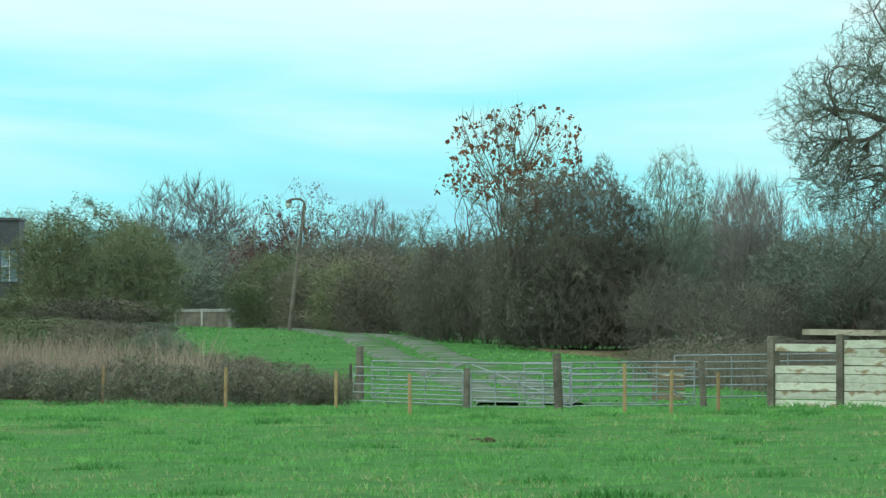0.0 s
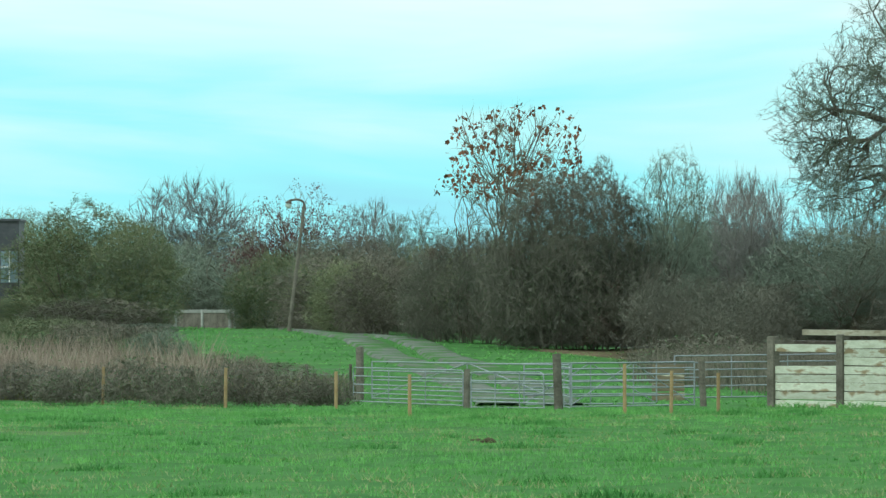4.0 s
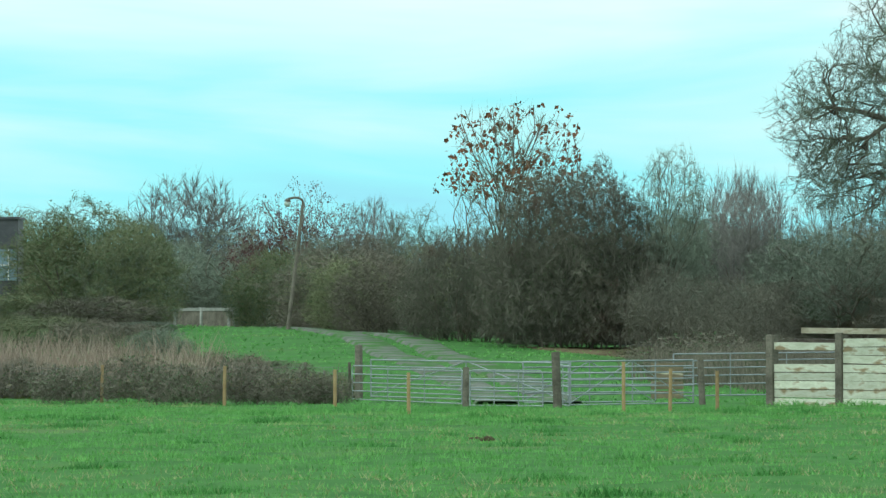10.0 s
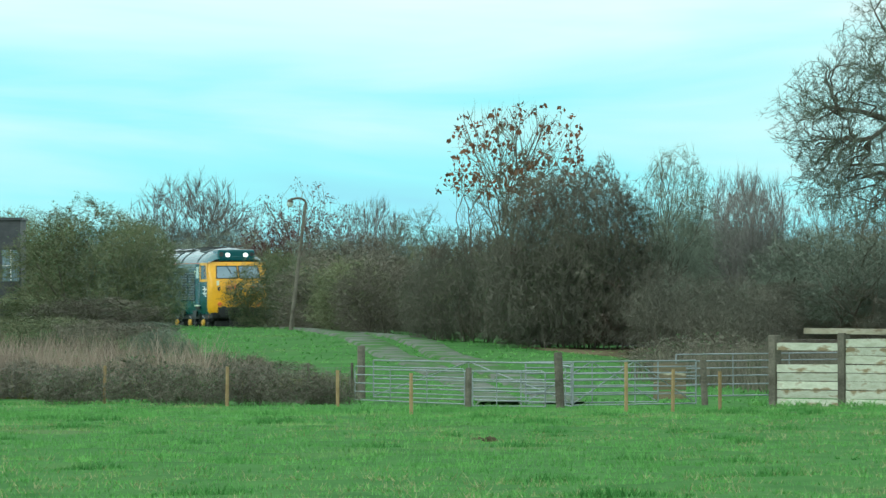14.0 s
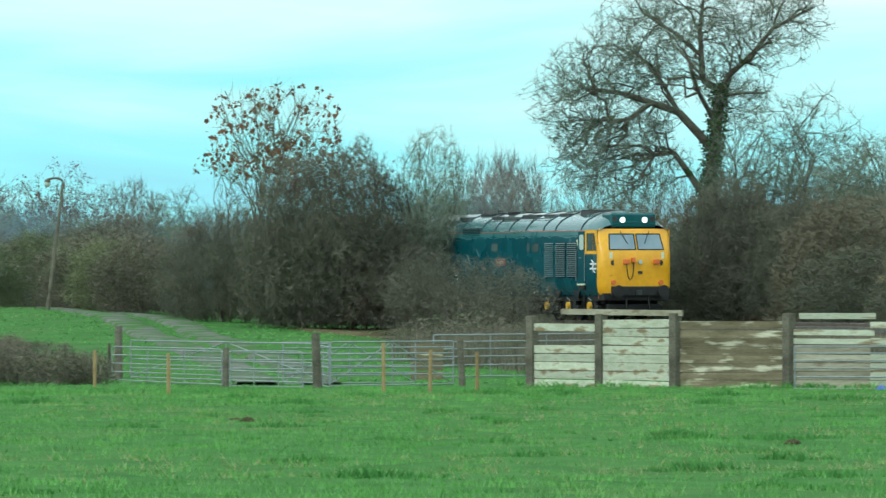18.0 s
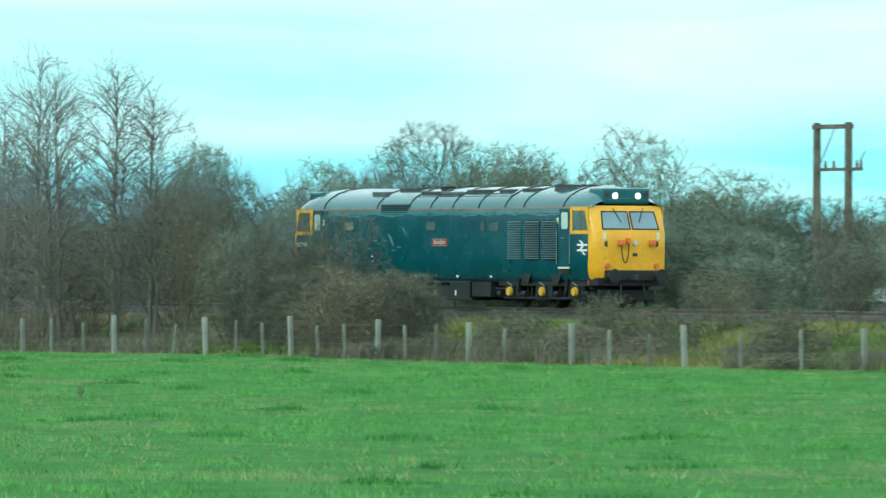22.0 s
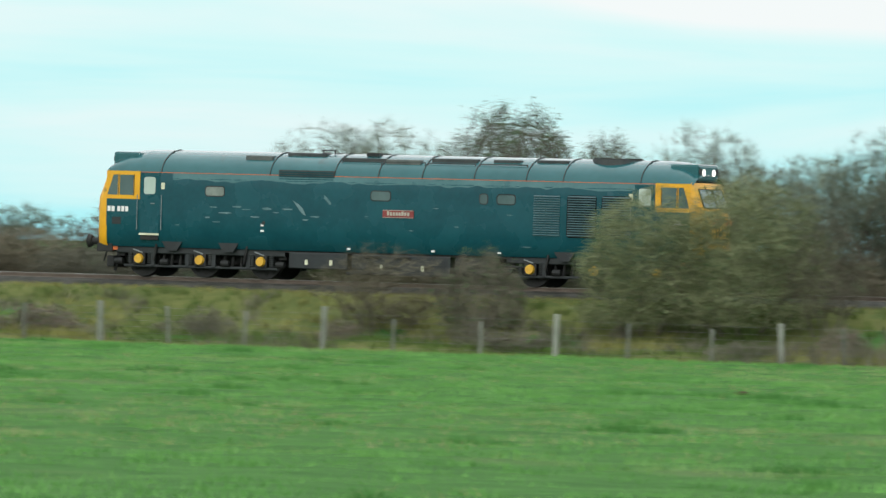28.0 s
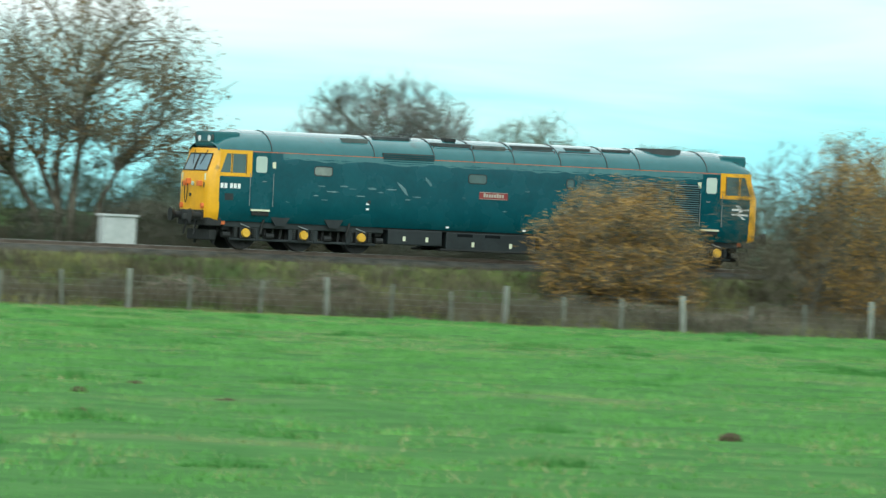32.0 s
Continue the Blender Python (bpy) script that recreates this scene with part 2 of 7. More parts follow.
M_POST = material("weathered_post", (0.085, 0.080, 0.062), (0.19, 0.175, 0.14), 2.0, 0.9, bump=0.008, fine=16.0, vary=0.15)
M_PALLET = material("bleached_pallet_wood", (0.46, 0.42, 0.30), (0.66, 0.62, 0.48), 2.0, 0.85, fine=14.0, vary=0.1)
M_STAKE = material("new_softwood_stake", (0.25, 0.175, 0.085), (0.37, 0.275, 0.15), 2.5, 0.8, fine=18.0, vary=0.2)
M_CONC = material("concrete_post", (0.20, 0.215, 0.185), (0.32, 0.33, 0.29), 2.0, 0.9, fine=16.0, vary=0.2)
M_GREYSTAKE = material("weathered_grey_stake", (0.135, 0.145, 0.122), (0.24, 0.25, 0.215), 2.0, 0.9, fine=16.0, vary=0.25)
M_GALV = material("galvanised_steel", (0.179, 0.211, 0.216), (0.295, 0.327, 0.332), 3.0, 0.5, 0.3, fine=20.0)
M_WIRE = material("fence_wire", (0.13, 0.135, 0.125), (0.22, 0.225, 0.21), 3.0, 0.6, 0.4)
M_BOARD = material("whitewashed_board", (0.40, 0.415, 0.31), (0.62, 0.65, 0.53), 2.2, 0.85, bump=0.004, fine=16.0, spots=((0.27, 0.215, 0.13), 2.2, 0.62), vary=0.2, stretch=(0.45, 1, 2.4))
M_OLDBOARD = material("greyed_board", (0.24, 0.215, 0.155), (0.44, 0.41, 0.32), 2.2, 0.85, bump=0.004, fine=16.0, spots=((0.17, 0.13, 0.08), 2.4, 0.5), vary=0.2, stretch=(0.3, 1, 1.4))
M_BOARDB = material("brown_board", (0.118, 0.100, 0.062), (0.225, 0.190, 0.125), 2.2, 0.85, bump=0.004, fine=16.0, spots=((0.55, 0.52, 0.40), 1.7, 0.60), vary=0.3, stretch=(0.5, 1, 2.6))
M_BLUE = material("weathered_blue_paint", (0.004, 0.060, 0.076), (0.008, 0.084, 0.103), 0.9, 0.18, fine=7.0, rough2=0.36, spec=0.29, bump=0.004)
M_ROOF = material("grimy_roof_paint", (0.012, 0.088, 0.096), (0.022, 0.112, 0.120), 0.7, 0.16, fine=4.0, rough2=0.3, spots=((0.024, 0.070, 0.074), 0.8, 0.28), spec=0.03)
M_YELLOW = material("warning_yellow_paint", (0.72, 0.35, 0.012), (0.84, 0.43, 0.02), 2.0, 0.3, fine=9.0, spots=((0.35, 0.2, 0.03), 2.6, 0.22))
M_BLACK = material("underframe_grime", (0.006, 0.008, 0.008), (0.019, 0.021, 0.020), 2.0, 0.7, fine=10.0)
M_GREYBOX = material("grey_underframe_paint", (0.009, 0.014, 0.016), (0.019, 0.027, 0.029), 2.0, 0.5, fine=10.0)
# near-black that paints the shade of openings onto solid slabs
M_OPENING_SHADE = material("painted_opening_shade", (0.006, 0.008, 0.009), (0.012, 0.015, 0.016), 2.0, 0.8)
# slat blue lightened so its colour carries some of the sky's reflection
M_SLAT = material("sky_bright_slat_paint", (0.035, 0.092, 0.102), (0.058, 0.122, 0.132), 1.4, 0.3, fine=9.0)
M_SOOT = material("sooty_metal", (0.020, 0.026, 0.026), (0.052, 0.060, 0.058), 1.5, 0.7, fine=8.0)
M_GLASS = material("cab_glass", (0.05, 0.085, 0.085), (0.10, 0.15, 0.145), 0.8, 0.06, fine=2.0)
M_SCREEN = material("windscreen_glass", (0.16, 0.24, 0.29), (0.26, 0.34, 0.38), 0.8, 0.05, fine=2.0)
# paleness stands in for sky seen through the cab door windows
M_PALEGLASS = material("sky_pale_glass", (0.42, 0.52, 0.46), (0.55, 0.64, 0.57), 0.8, 0.15, fine=4.0)
M_DIMGLASS = material("grimy_window_glass", (0.13, 0.16, 0.145), (0.24, 0.28, 0.25), 2.0, 0.3, fine=6.0)
M_WHITE = material("white_lettering", (0.78, 0.78, 0.76), (0.84, 0.84, 0.82), 2.0, 0.5)
M_ORANGE = material("orange_jumper_paint", (0.60, 0.13, 0.03), (0.75, 0.2, 0.05), 3.0, 0.45)
M_SCUFF = material("scuffed_pale_paint", (0.07, 0.165, 0.175), (0.20, 0.30, 0.31), 3.0, 0.5, fine=20.0)
M_STRIPE = material("orange_stripe", (0.55, 0.12, 0.04), (0.66, 0.19, 0.07), 3.0, 0.4)
M_AXLE = material("yellow_axlebox_cap", (0.60, 0.33, 0.02), (0.75, 0.45, 0.05), 4.0, 0.5, fine=14.0)
M_ROOF.node_tree.nodes["Principled BSDF"].inputs["Coat Weight"].default_value = 1.0
M_ROOF.node_tree.nodes["Principled BSDF"].inputs["Sheen Weight"].default_value = 0.55
M_ROOF.node_tree.nodes["Principled BSDF"].inputs["Sheen Roughness"].default_value = 0.22
M_ROOF.node_tree.nodes["Principled BSDF"].inputs["Coat Roughness"].default_value = 0.04
M_ROOF.node_tree.nodes["Principled BSDF"].inputs["Coat IOR"].default_value = 1.43
M_PLATE = material("red_nameplate", (0.19, 0.026, 0.026), (0.25, 0.038, 0.036), 3.0, 0.4)
M_CREAM = material("cream_label", (0.62, 0.64, 0.45), (0.72, 0.74, 0.55), 3.0, 0.6)
M_LETTER = material("dull_raised_lettering", (0.36, 0.34, 0.28), (0.46, 0.44, 0.37), 3.0, 0.6)
M_FADED = material("faded_cantrail_paint", (0.022, 0.115, 0.125), (0.052, 0.165, 0.172), 1.2, 0.2, fine=9.0, rough2=0.4, spots=((0.10, 0.20, 0.20), 1.5, 0.15))
M_HATCH = material("dusty_hatch_paint", (0.050, 0.066, 0.062), (0.115, 0.130, 0.120), 1.5, 0.5, fine=8.0)
M_BROWNWEED = material("dark_dead_weeds", (0.070, 0.062, 0.042), (0.150, 0.130, 0.092), 0.35, 0.9, fine=3.0, spots=((0.06, 0.085, 0.035), 0.5, 0.36))
M_RUST = material("dark_rust", (0.10, 0.05, 0.03), (0.2, 0.11, 0.06), 2.0, 0.8)
M_EARTH = material("molehill_earth", (0.05, 0.040, 0.025), (0.105, 0.085, 0.052), 5.0, 1.0, bump=0.03, fine=18.0)
M_TIN = material("white_sheet_roof", (0.46, 0.50, 0.50), (0.62, 0.64, 0.64), 1.0, 0.5, fine=8.0)
M_DARKTIN = material("dark_sheet_wall", (0.035, 0.04, 0.045), (0.07, 0.075, 0.08), 1.0, 0.6, fine=8.0)
M_TOWER = material("mast_galvanising", (0.22, 0.25, 0.26), (0.34, 0.37, 0.38), 1.5, 0.6, 0.3, fine=10.0)
M_PANEL = material("antenna_cover", (0.45, 0.52, 0.48), (0.56, 0.62, 0.58), 1.5, 0.5)
M_LAMP = bpy.data.materials.new("lit_lamp")
M_LAMP.use_nodes = True
M_LAMP.node_tree.nodes["Principled BSDF"].inputs["Base Color"].default_value = (0.9, 0.9, 0.85, 1)
M_LAMP.node_tree.nodes["Principled BSDF"].inputs["Emission Color"].default_value = (1.0, 0.97, 0.88, 1)
M_LAMP.node_tree.nodes["Principled BSDF"].inputs["Emission Strength"].default_value = 1.6
M_SMOKE = bpy.data.materials.new("thin_exhaust_smoke")
M_SMOKE.use_nodes = True
sn, sl = M_SMOKE.node_tree.nodes, M_SMOKE.node_tree.links
s_mix, s_tr, s_no, s_co, s_mr = sn.new("ShaderNodeMixShader"), sn.new("ShaderNodeBsdfTransparent"), sn.new("ShaderNodeTexNoise"), sn.new("ShaderNodeTexCoord"), sn.new("ShaderNodeMapRange")
s_vm, s_ln, s_ed, s_mu, s_ob, s_w = sn.new("ShaderNodeVectorMath"), sn.new("ShaderNodeVectorMath"), sn.new("ShaderNodeMapRange"), sn.new("ShaderNodeMath"), sn.new("ShaderNodeObjectInfo"), sn.new("ShaderNodeMath")
sn["Principled BSDF"].inputs["Base Color"].default_value = (0.19, 0.29, 0.34, 1)
sn["Principled BSDF"].inputs["Roughness"].default_value = 1.0
sn["Principled BSDF"].inputs["Specular IOR Level"].default_value = 0.0
# the puff thins out towards its rim
s_vm.operation, s_ln.operation, s_mu.operation, s_w.operation = "MULTIPLY", "LENGTH", "MULTIPLY", "MULTIPLY"
s_vm.inputs[1].default_value = (1 / 5.0, 0.0, 1 / 1.3)
s_ed.interpolation_type = "SMOOTHSTEP"
s_ed.inputs["From Min"].default_value, s_ed.inputs["From Max"].default_value = 0.98, 0.1
s_w.inputs[1].default_value = 40.0
s_no.noise_dimensions = "4D"
s_no.inputs["Scale"].default_value = 0.5
s_no.inputs["Detail"].default_value = 4.0
s_mr.inputs["From Min"].default_value, s_mr.inputs["From Max"].default_value = 0.30, 0.75
s_mr.inputs["To Min"].default_value, s_mr.inputs["To Max"].default_value = 0.0, 0.43
sl.new(s_co.outputs["Object"], s_no.inputs["Vector"]), sl.new(s_no.outputs["Fac"], s_mr.inputs["Value"])
sl.new(s_ob.outputs["Random"], s_w.inputs[0]), sl.new(s_w.outputs[0], s_no.inputs["W"])
sl.new(s_co.outputs["Object"], s_vm.inputs[0]), sl.new(s_vm.outputs[0], s_ln.inputs[0]), sl.new(s_ln.outputs["Value"], s_ed.inputs["Value"])
sl.new(s_ed.outputs[0], s_mu.inputs[0]), sl.new(s_mr.outputs[0], s_mu.inputs[1])
sl.new(s_mu.outputs[0], s_mix.inputs[0]), sl.new(s_tr.outputs[0], s_mix.inputs[1]), sl.new(sn["Principled BSDF"].outputs[0], s_mix.inputs[2])
sl.new(s_mix.outputs[0], sn["Material Output"].inputs["Surface"])
M_BLUETUB = material("blue_plastic", (0.03, 0.08, 0.30), (0.05, 0.12, 0.38), 4.0, 0.5)


# ---------------------------------------------------------------- mesh helpers
def mesh_of(name, verts, faces, mat, smooth_shade=False):
    me = bpy.data.meshes.new(name)
    me.from_pydata([tuple(v) for v in verts], [], [tuple(f) for f in faces])
    me.materials.append(mat)
    if smooth_shade:
        me.polygons.foreach_set("use_smooth", [True] * len(me.polygons))
    return me


def empty(name, m, label="", category="", group="", kind=""):
    ob = new(name)
    ob.matrix_basis = m
    ob.empty_display_size = 0.2
    return tagged(ob, label, category, group, kind)


def link(name, me, parent=None, m=None, label=""):
    ob = new(name, me)
    if parent is not None:
        ob.parent = parent
    if m is not None:
        ob.matrix_basis = m
    if label:
        ob["label"] = label
    return ob


def part(name, bm, mat, parent, label="", shade=False):
    me = bpy.data.meshes.new(name)
    bm.to_mesh(me)
    bm.free()
    me.materials.append(mat)
    if shade:
        me.polygons.foreach_set("use_smooth", [True] * len(me.polygons))
    return link(name, me, parent, None, label)


def box(bm, x0, x1, y0, y1, z0, z1, bevel=0.0):
    r = bmesh.ops.create_cube(bm, size=1.0)
    for v in r["verts"]:
        v.co = Vector(((x0 + x1) / 2 + v.co.x * (x1 - x0), (y0 + y1) / 2 + v.co.y * (y1 - y0), (z0 + z1) / 2 + v.co.z * (z1 - z0)))
    if bevel:
        es = list({e for v in r["verts"] for e in v.link_edges})
        bmesh.ops.bevel(bm, geom=es, offset=bevel, segments=2, affect="EDGES", profile=0.6)
    return bm


def tube(bm, a, b, r0, r1=None, n=8):
    r1 = r0 if r1 is None else r1
    a, b = Vector(a), Vector(b)
    q = (b - a).to_track_quat("Z", "Y")
    rings = []
    for p, r in ((a, r0), (b, r1)):
        rings.append([bm.verts.new(p + q @ Vector((r * math.cos(2 * math.pi * i / n), r * math.sin(2 * math.pi * i / n), 0))) for i in range(n)])
    for i in range(n):
        bm.faces.new((rings[0][i], rings[0][(i + 1) % n], rings[1][(i + 1) % n], rings[1][i]))
    bm.faces.new(rings[0][::-1]), bm.faces.new(rings[1])
    return bm


def bx(*a, bevel=0.0):
    return box(bmesh.new(), *a, bevel=bevel)


def tb(*a, **k):
    return tube(bmesh.new(), *a, **k)


# ---------------------------------------------------------------- ground
def build_ground():
    ss = np.concatenate([np.arange(-1500, -440, 60), np.arange(-440, -230, 3.0), np.arange(-230, 80, 0.7), np.arange(80, 400, 40)])
    dd = np.concatenate([[-900, -600, -400, -320, -260, -230, -200, -170, -145], np.arange(-125, -14, 0.8), np.arange(-14, 14, 1.0), [16, 20, 26, 34, 45, 60, 80, 105, 130]])
    verts, faces = [], []
    for s in ss:
        for d in dd:
            x, y, _ = at(max(-900.0, min(410.0, s)), d)
            if s < -900:
                x += s + 900
            verts.append((x, y, land(s, d)))
    n = len(dd)
    for i in range(len(ss) - 1):
        for j in range(n - 1):
            faces.append((i * n + j, (i + 1) * n + j, (i + 1) * n + j + 1, i * n + j + 1))
    ob = link("ground", mesh_of("ground", verts, faces, M_GRASS, True))
    tagged(ob, "wide green pasture with rough patches rising to the railway", "ground", kind="structure")
    far = bmesh.new()
    bmesh.ops.create_circle(far, cap_ends=True, radius=4000, segments=48)
    me = bpy.data.meshes.new("far_ground")
    far.to_mesh(me)
    far.free()
    me.materials.append(M_GRASS)
    tagged(link("far_ground", me, None, pose(0, 0, -1.6)), "flat farmland reaching the horizon", "ground", kind="structure")


def strip(name, s0, s1, step, d0, d1, lift, mat, label, category):
    """A strip laid over the ground along the track, draped 1 cm above it, with soft edges."""
    verts, faces = [], []
    cols = np.linspace(d0, d1, 19)
    ss = np.arange(s0, s1 + step, step)
    for s in ss:
        for j, d in enumerate(cols):
            e = 0.35 * noise.noise((s * 0.3, d, 1.0))
            x, y, _ = at(s, d + e)
            edge = -0.05 if j in (0, 18) else lift
            verts.append((x, y, land(s, d + e) + edge))
    for i in range(len(ss) - 1):
        for j in range(18):
            faces.append((i * 19 + j, (i + 1) * 19 + j, (i + 1) * 19 + j + 1, i * 19 + j + 1))
    return tagged(link(name, mesh_of(name, verts, faces, mat, True)), label, category, kind="structure")


def sweep(name, profile, s0, s1, step, d, z, mat, parent, label=""):
    """A rail: the profile (sideways, up) carried along the track."""
    verts, faces, n = [], [], len(profile)
    ss = np.arange(s0, s1 + step, step)
    for s in ss:
        for u, v in profile:
            x, y, _ = at(s, d + u)
            verts.append((x, y, z + v))
    for i in range(len(ss) - 1):
        for j in range(n):
            faces.append((i * n + j, i * n + (j + 1) % n, (i + 1) * n + (j + 1) % n, (i + 1) * n + j))
    return link(name, mesh_of(name, verts, faces, mat), parent, None, label)


def build_rough_ground():
    strip("bank", -189, 130, 3.0, -13.6, -1.6, 0.05, M_BANK, "rough brown and olive grass of the railway bank", "bank")
    strip("rough_ground", -460, 130, 4.0, 1.6, 60.0, 0.05, M_LITTER, "brown leaf litter and scrub floor behind the railway", "ground")
    strip("rough_ground", -262, -186, 3.0, -7.5, -1.6, 0.05, M_LITTER, "brown leaf litter under the lineside thicket", "ground")


def build_railway():
    prof = [(-2.6, -0.55), (-1.75, -0.2), (-1.4, -0.13), (1.4, -0.13), (1.75, -0.2), (2.6, -0.55)]
    bed = sweep("ballast", prof, -640, 120, 4.0, 0.0, RAIL_Z, M_BALLAST, None)
    tagged(bed, "grey stone ballast bed under the railway line", "ballast", kind="structure")
    top = empty("railway_track", pose(0, 0, 0), "steel rails on sleepers in stone ballast", "railway track", kind="structure")
    foot = [(-0.07, -0.15), (-0.07, -0.13), (-0.012, -0.11), (-0.012, -0.05), (-0.036, -0.04), (-0.036, -0.004), (0.036, -0.004), (0.036, -0.04), (0.012, -0.05), (0.012, -0.11), (0.07, -0.13), (0.07, -0.15)]
    head = [(-0.034, -0.006), (-0.034, 0.0), (0.034, 0.0), (0.034, -0.006)]
    for side in (-0.7525, 0.7525):
        rail = sweep("rail", foot, -640, 120, 3.0, side, RAIL_Z, M_RAIL, top)
        sweep("rail_head", head, -640, 120, 3.0, side, RAIL_Z, M_RAILTOP, rail, "bright worn rail head")
    me = bpy.data.meshes.new("sleeper")
    bm = bx(-0.13, 0.13, -1.28, 1.28, -0.21, 0, bevel=0.02)
    bm.to_mesh(me)
    bm.free()
    me.materials.append(M_SLEEPER)
    for i in range(290):
        s = -130 + i * 0.65
        x, y, h = at(s)
        link("sleeper", me, top, pose(x, y, RAIL_Z - 0.118, 0, 0, h))


# ---------------------------------------------------------------- plants
def twig_mesh(name, groups, mat):
    """One mesh of twigs: (rows, sides, pointed) groups joined."""
    vs, fs, off = [], [], 0
    for segs, sides, pointed in groups:
        a, r0, b, r1 = segs[:, 0:3], segs[:, 3], segs[:, 4:7], segs[:, 7]
        w = b - a
        w /= np.linalg.norm(w, axis=1, keepdims=True) + 1e-9
        up = np.where(np.abs(w[:, 2:3]) > 0.9, np.array([[1.0, 0, 0]]), np.array([[0, 0, 1.0]]))
        u = np.cross(w, up)
        u /= np.linalg.norm(u, axis=1, keepdims=True) + 1e-9
        v = np.cross(w, u)
        roll = np.linspace(0, 97.0, len(segs))[:, None]
        u, v = u * np.cos(roll) + v * np.sin(roll), v * np.cos(roll) - u * np.sin(roll)
        ring = lambda p, r: [p + (u * math.cos(2 * math.pi * k / sides) + v * math.sin(2 * math.pi * k / sides)) * r[:, None] for k in range(sides)]
        rows = ring(a, r0) + ([b] if pointed else ring(b, r1))
        m = len(rows)
        vs.append(np.stack(rows, 1).reshape(-1, 3))
        base = (off + np.arange(len(segs)) * m)[:, None]
        for k in range(sides if sides > 2 else 1):
            j = (k + 1) % sides
            if pointed:
                fs.append(base + np.array([[k, j, sides]]))
            else:
                fs.append(base + np.array([[k, j, sides + j]]))
                fs.append(base + np.array([[k, sides + j, sides + k]]))
        off += len(segs) * m
    return fast_mesh(name, np.concatenate(vs), np.concatenate(fs), mat)


def fast_mesh(name, verts, faces, mat):
    me = bpy.data.meshes.new(name)
    n = faces.shape[1]
    me.vertices.add(len(verts))
    me.vertices.foreach_set("co", verts.astype(np.float32).ravel())
    me.loops.add(faces.size)
    me.loops.foreach_set("vertex_index", faces.astype(np.int32).ravel())
    me.polygons.add(len(faces))
    me.polygons.foreach_set("loop_start", (np.arange(len(faces)) * n).astype(np.int32))
    me.polygons.foreach_set("loop_total", np.full(len(faces), n, np.int32))
    me.update(calc_edges=True)
    me.materials.append(mat)
    return me


def leaves(rng, places, size, mat, name, droop=0.3):
    """Small folded leaves at the places."""
    n = len(places)
    w = rng.normal(0, 1, (n, 3)) + np.array([0, 0, -droop])
    w /= np.linalg.norm(w, axis=1, keepdims=True)
    u = np.cross(w, rng.normal(0, 1, (n, 3)))
    u /= np.linalg.norm(u, axis=1, keepdims=True) + 1e-9
    k = np.cross(w, u)
    sz = (size * (0.6 + 0.8 * rng.random(n)))[:, None]
    v = np.stack([places, places + w * sz * 0.5 + u * sz * 0.34 + k * sz * 0.12, places + w * sz, places + w * sz * 0.5 - u * sz * 0.34 + k * sz * 0.12], 1).reshape(-1, 3)
    b = (np.arange(n) * 4)[:, None]
    return fast_mesh(name, v, np.concatenate([b + np.array([[0, 1, 2]]), b + np.array([[0, 2, 3]])], 0), mat)


def head_points(rng, n, blobs, seed, shell, gap):
    """Places inside a head made of lumpy ellipsoids (centre, radii), thick near its skin, with gaps."""
    b = np.array(blobs, float)
    vol = b[:, 3] * b[:, 4] * b[:, 5]
    k = rng.choice(len(b), n, p=vol / vol.sum())
    u = rng.normal(0, 1, (n, 3))
    u /= np.linalg.norm(u, axis=1, keepdims=True)
    p = b[k, :3] + u * b[k, 3:] * (rng.random(n) ** shell)[:, None]
    lump = np.array([noise.noise((x * 0.8 + seed, y * 0.8, z * 0.8)) for x, y, z in u * b[k, 3:]])
    p = b[k, :3] + (p - b[k, :3]) * (0.93 + 0.22 * lump)[:, None]
    hole = np.array([noise.noise((x * 0.75, y * 0.75 + seed, z * 0.75)) for x, y, z in p])
    return p[(hole > gap) & (p[:, 2] > 0.12)]


def sprout(rng, nodes, ends, pieces, r0, r1, wig, acute, lift):
    """Branches that leave the best-placed node and bend to their ends. Returns rows of pieces and the new nodes."""
    pos, way, rad = nodes
    d2 = (ends ** 2).sum(1)[:, None] + (pos ** 2).sum(1)[None] - 2 * ends @ pos.T
    dist = np.sqrt(np.maximum(d2, 1e-4))
    cos = (ends @ way.T - (pos * way).sum(1)[None]) / dist
    i = np.argmin(dist * (1 + acute * (1 - cos)), 1)
    p0, w0 = pos[i], way[i]
    ln = np.linalg.norm(ends - p0, axis=1, keepdims=True)
    e = ends + np.array([0, 0, 1.0]) * ln * lift
    c = p0 + w0 * ln * 0.45 + rng.normal(0, 1, p0.shape) * ln * wig
    pts = [p0]
    for k in range(1, pieces + 1):
        u = k / pieces
        q = p0 * (1 - u) ** 2 + c * 2 * u * (1 - u) + e * u * u
        pts.append(q + (rng.normal(0, 1, q.shape) * ln * wig * 0.35 if k < pieces else 0))
    ra = np.minimum(r0, rad[i] * 0.8)
    rr = [ra + (np.minimum(r1, ra) - ra) * k / pieces for k in range(pieces + 1)]
    segs, nw = [], []
    for k in range(pieces):
        segs.append(np.concatenate([pts[k], rr[k][:, None], pts[k + 1], rr[k + 1][:, None]], 1))
        w = pts[k + 1] - pts[k]
        nw.append(w / (np.linalg.norm(w, axis=1, keepdims=True) + 1e-9))
    return np.concatenate(segs), (np.concatenate(pts[1:]), np.concatenate(nw), np.concatenate(rr[1:]))


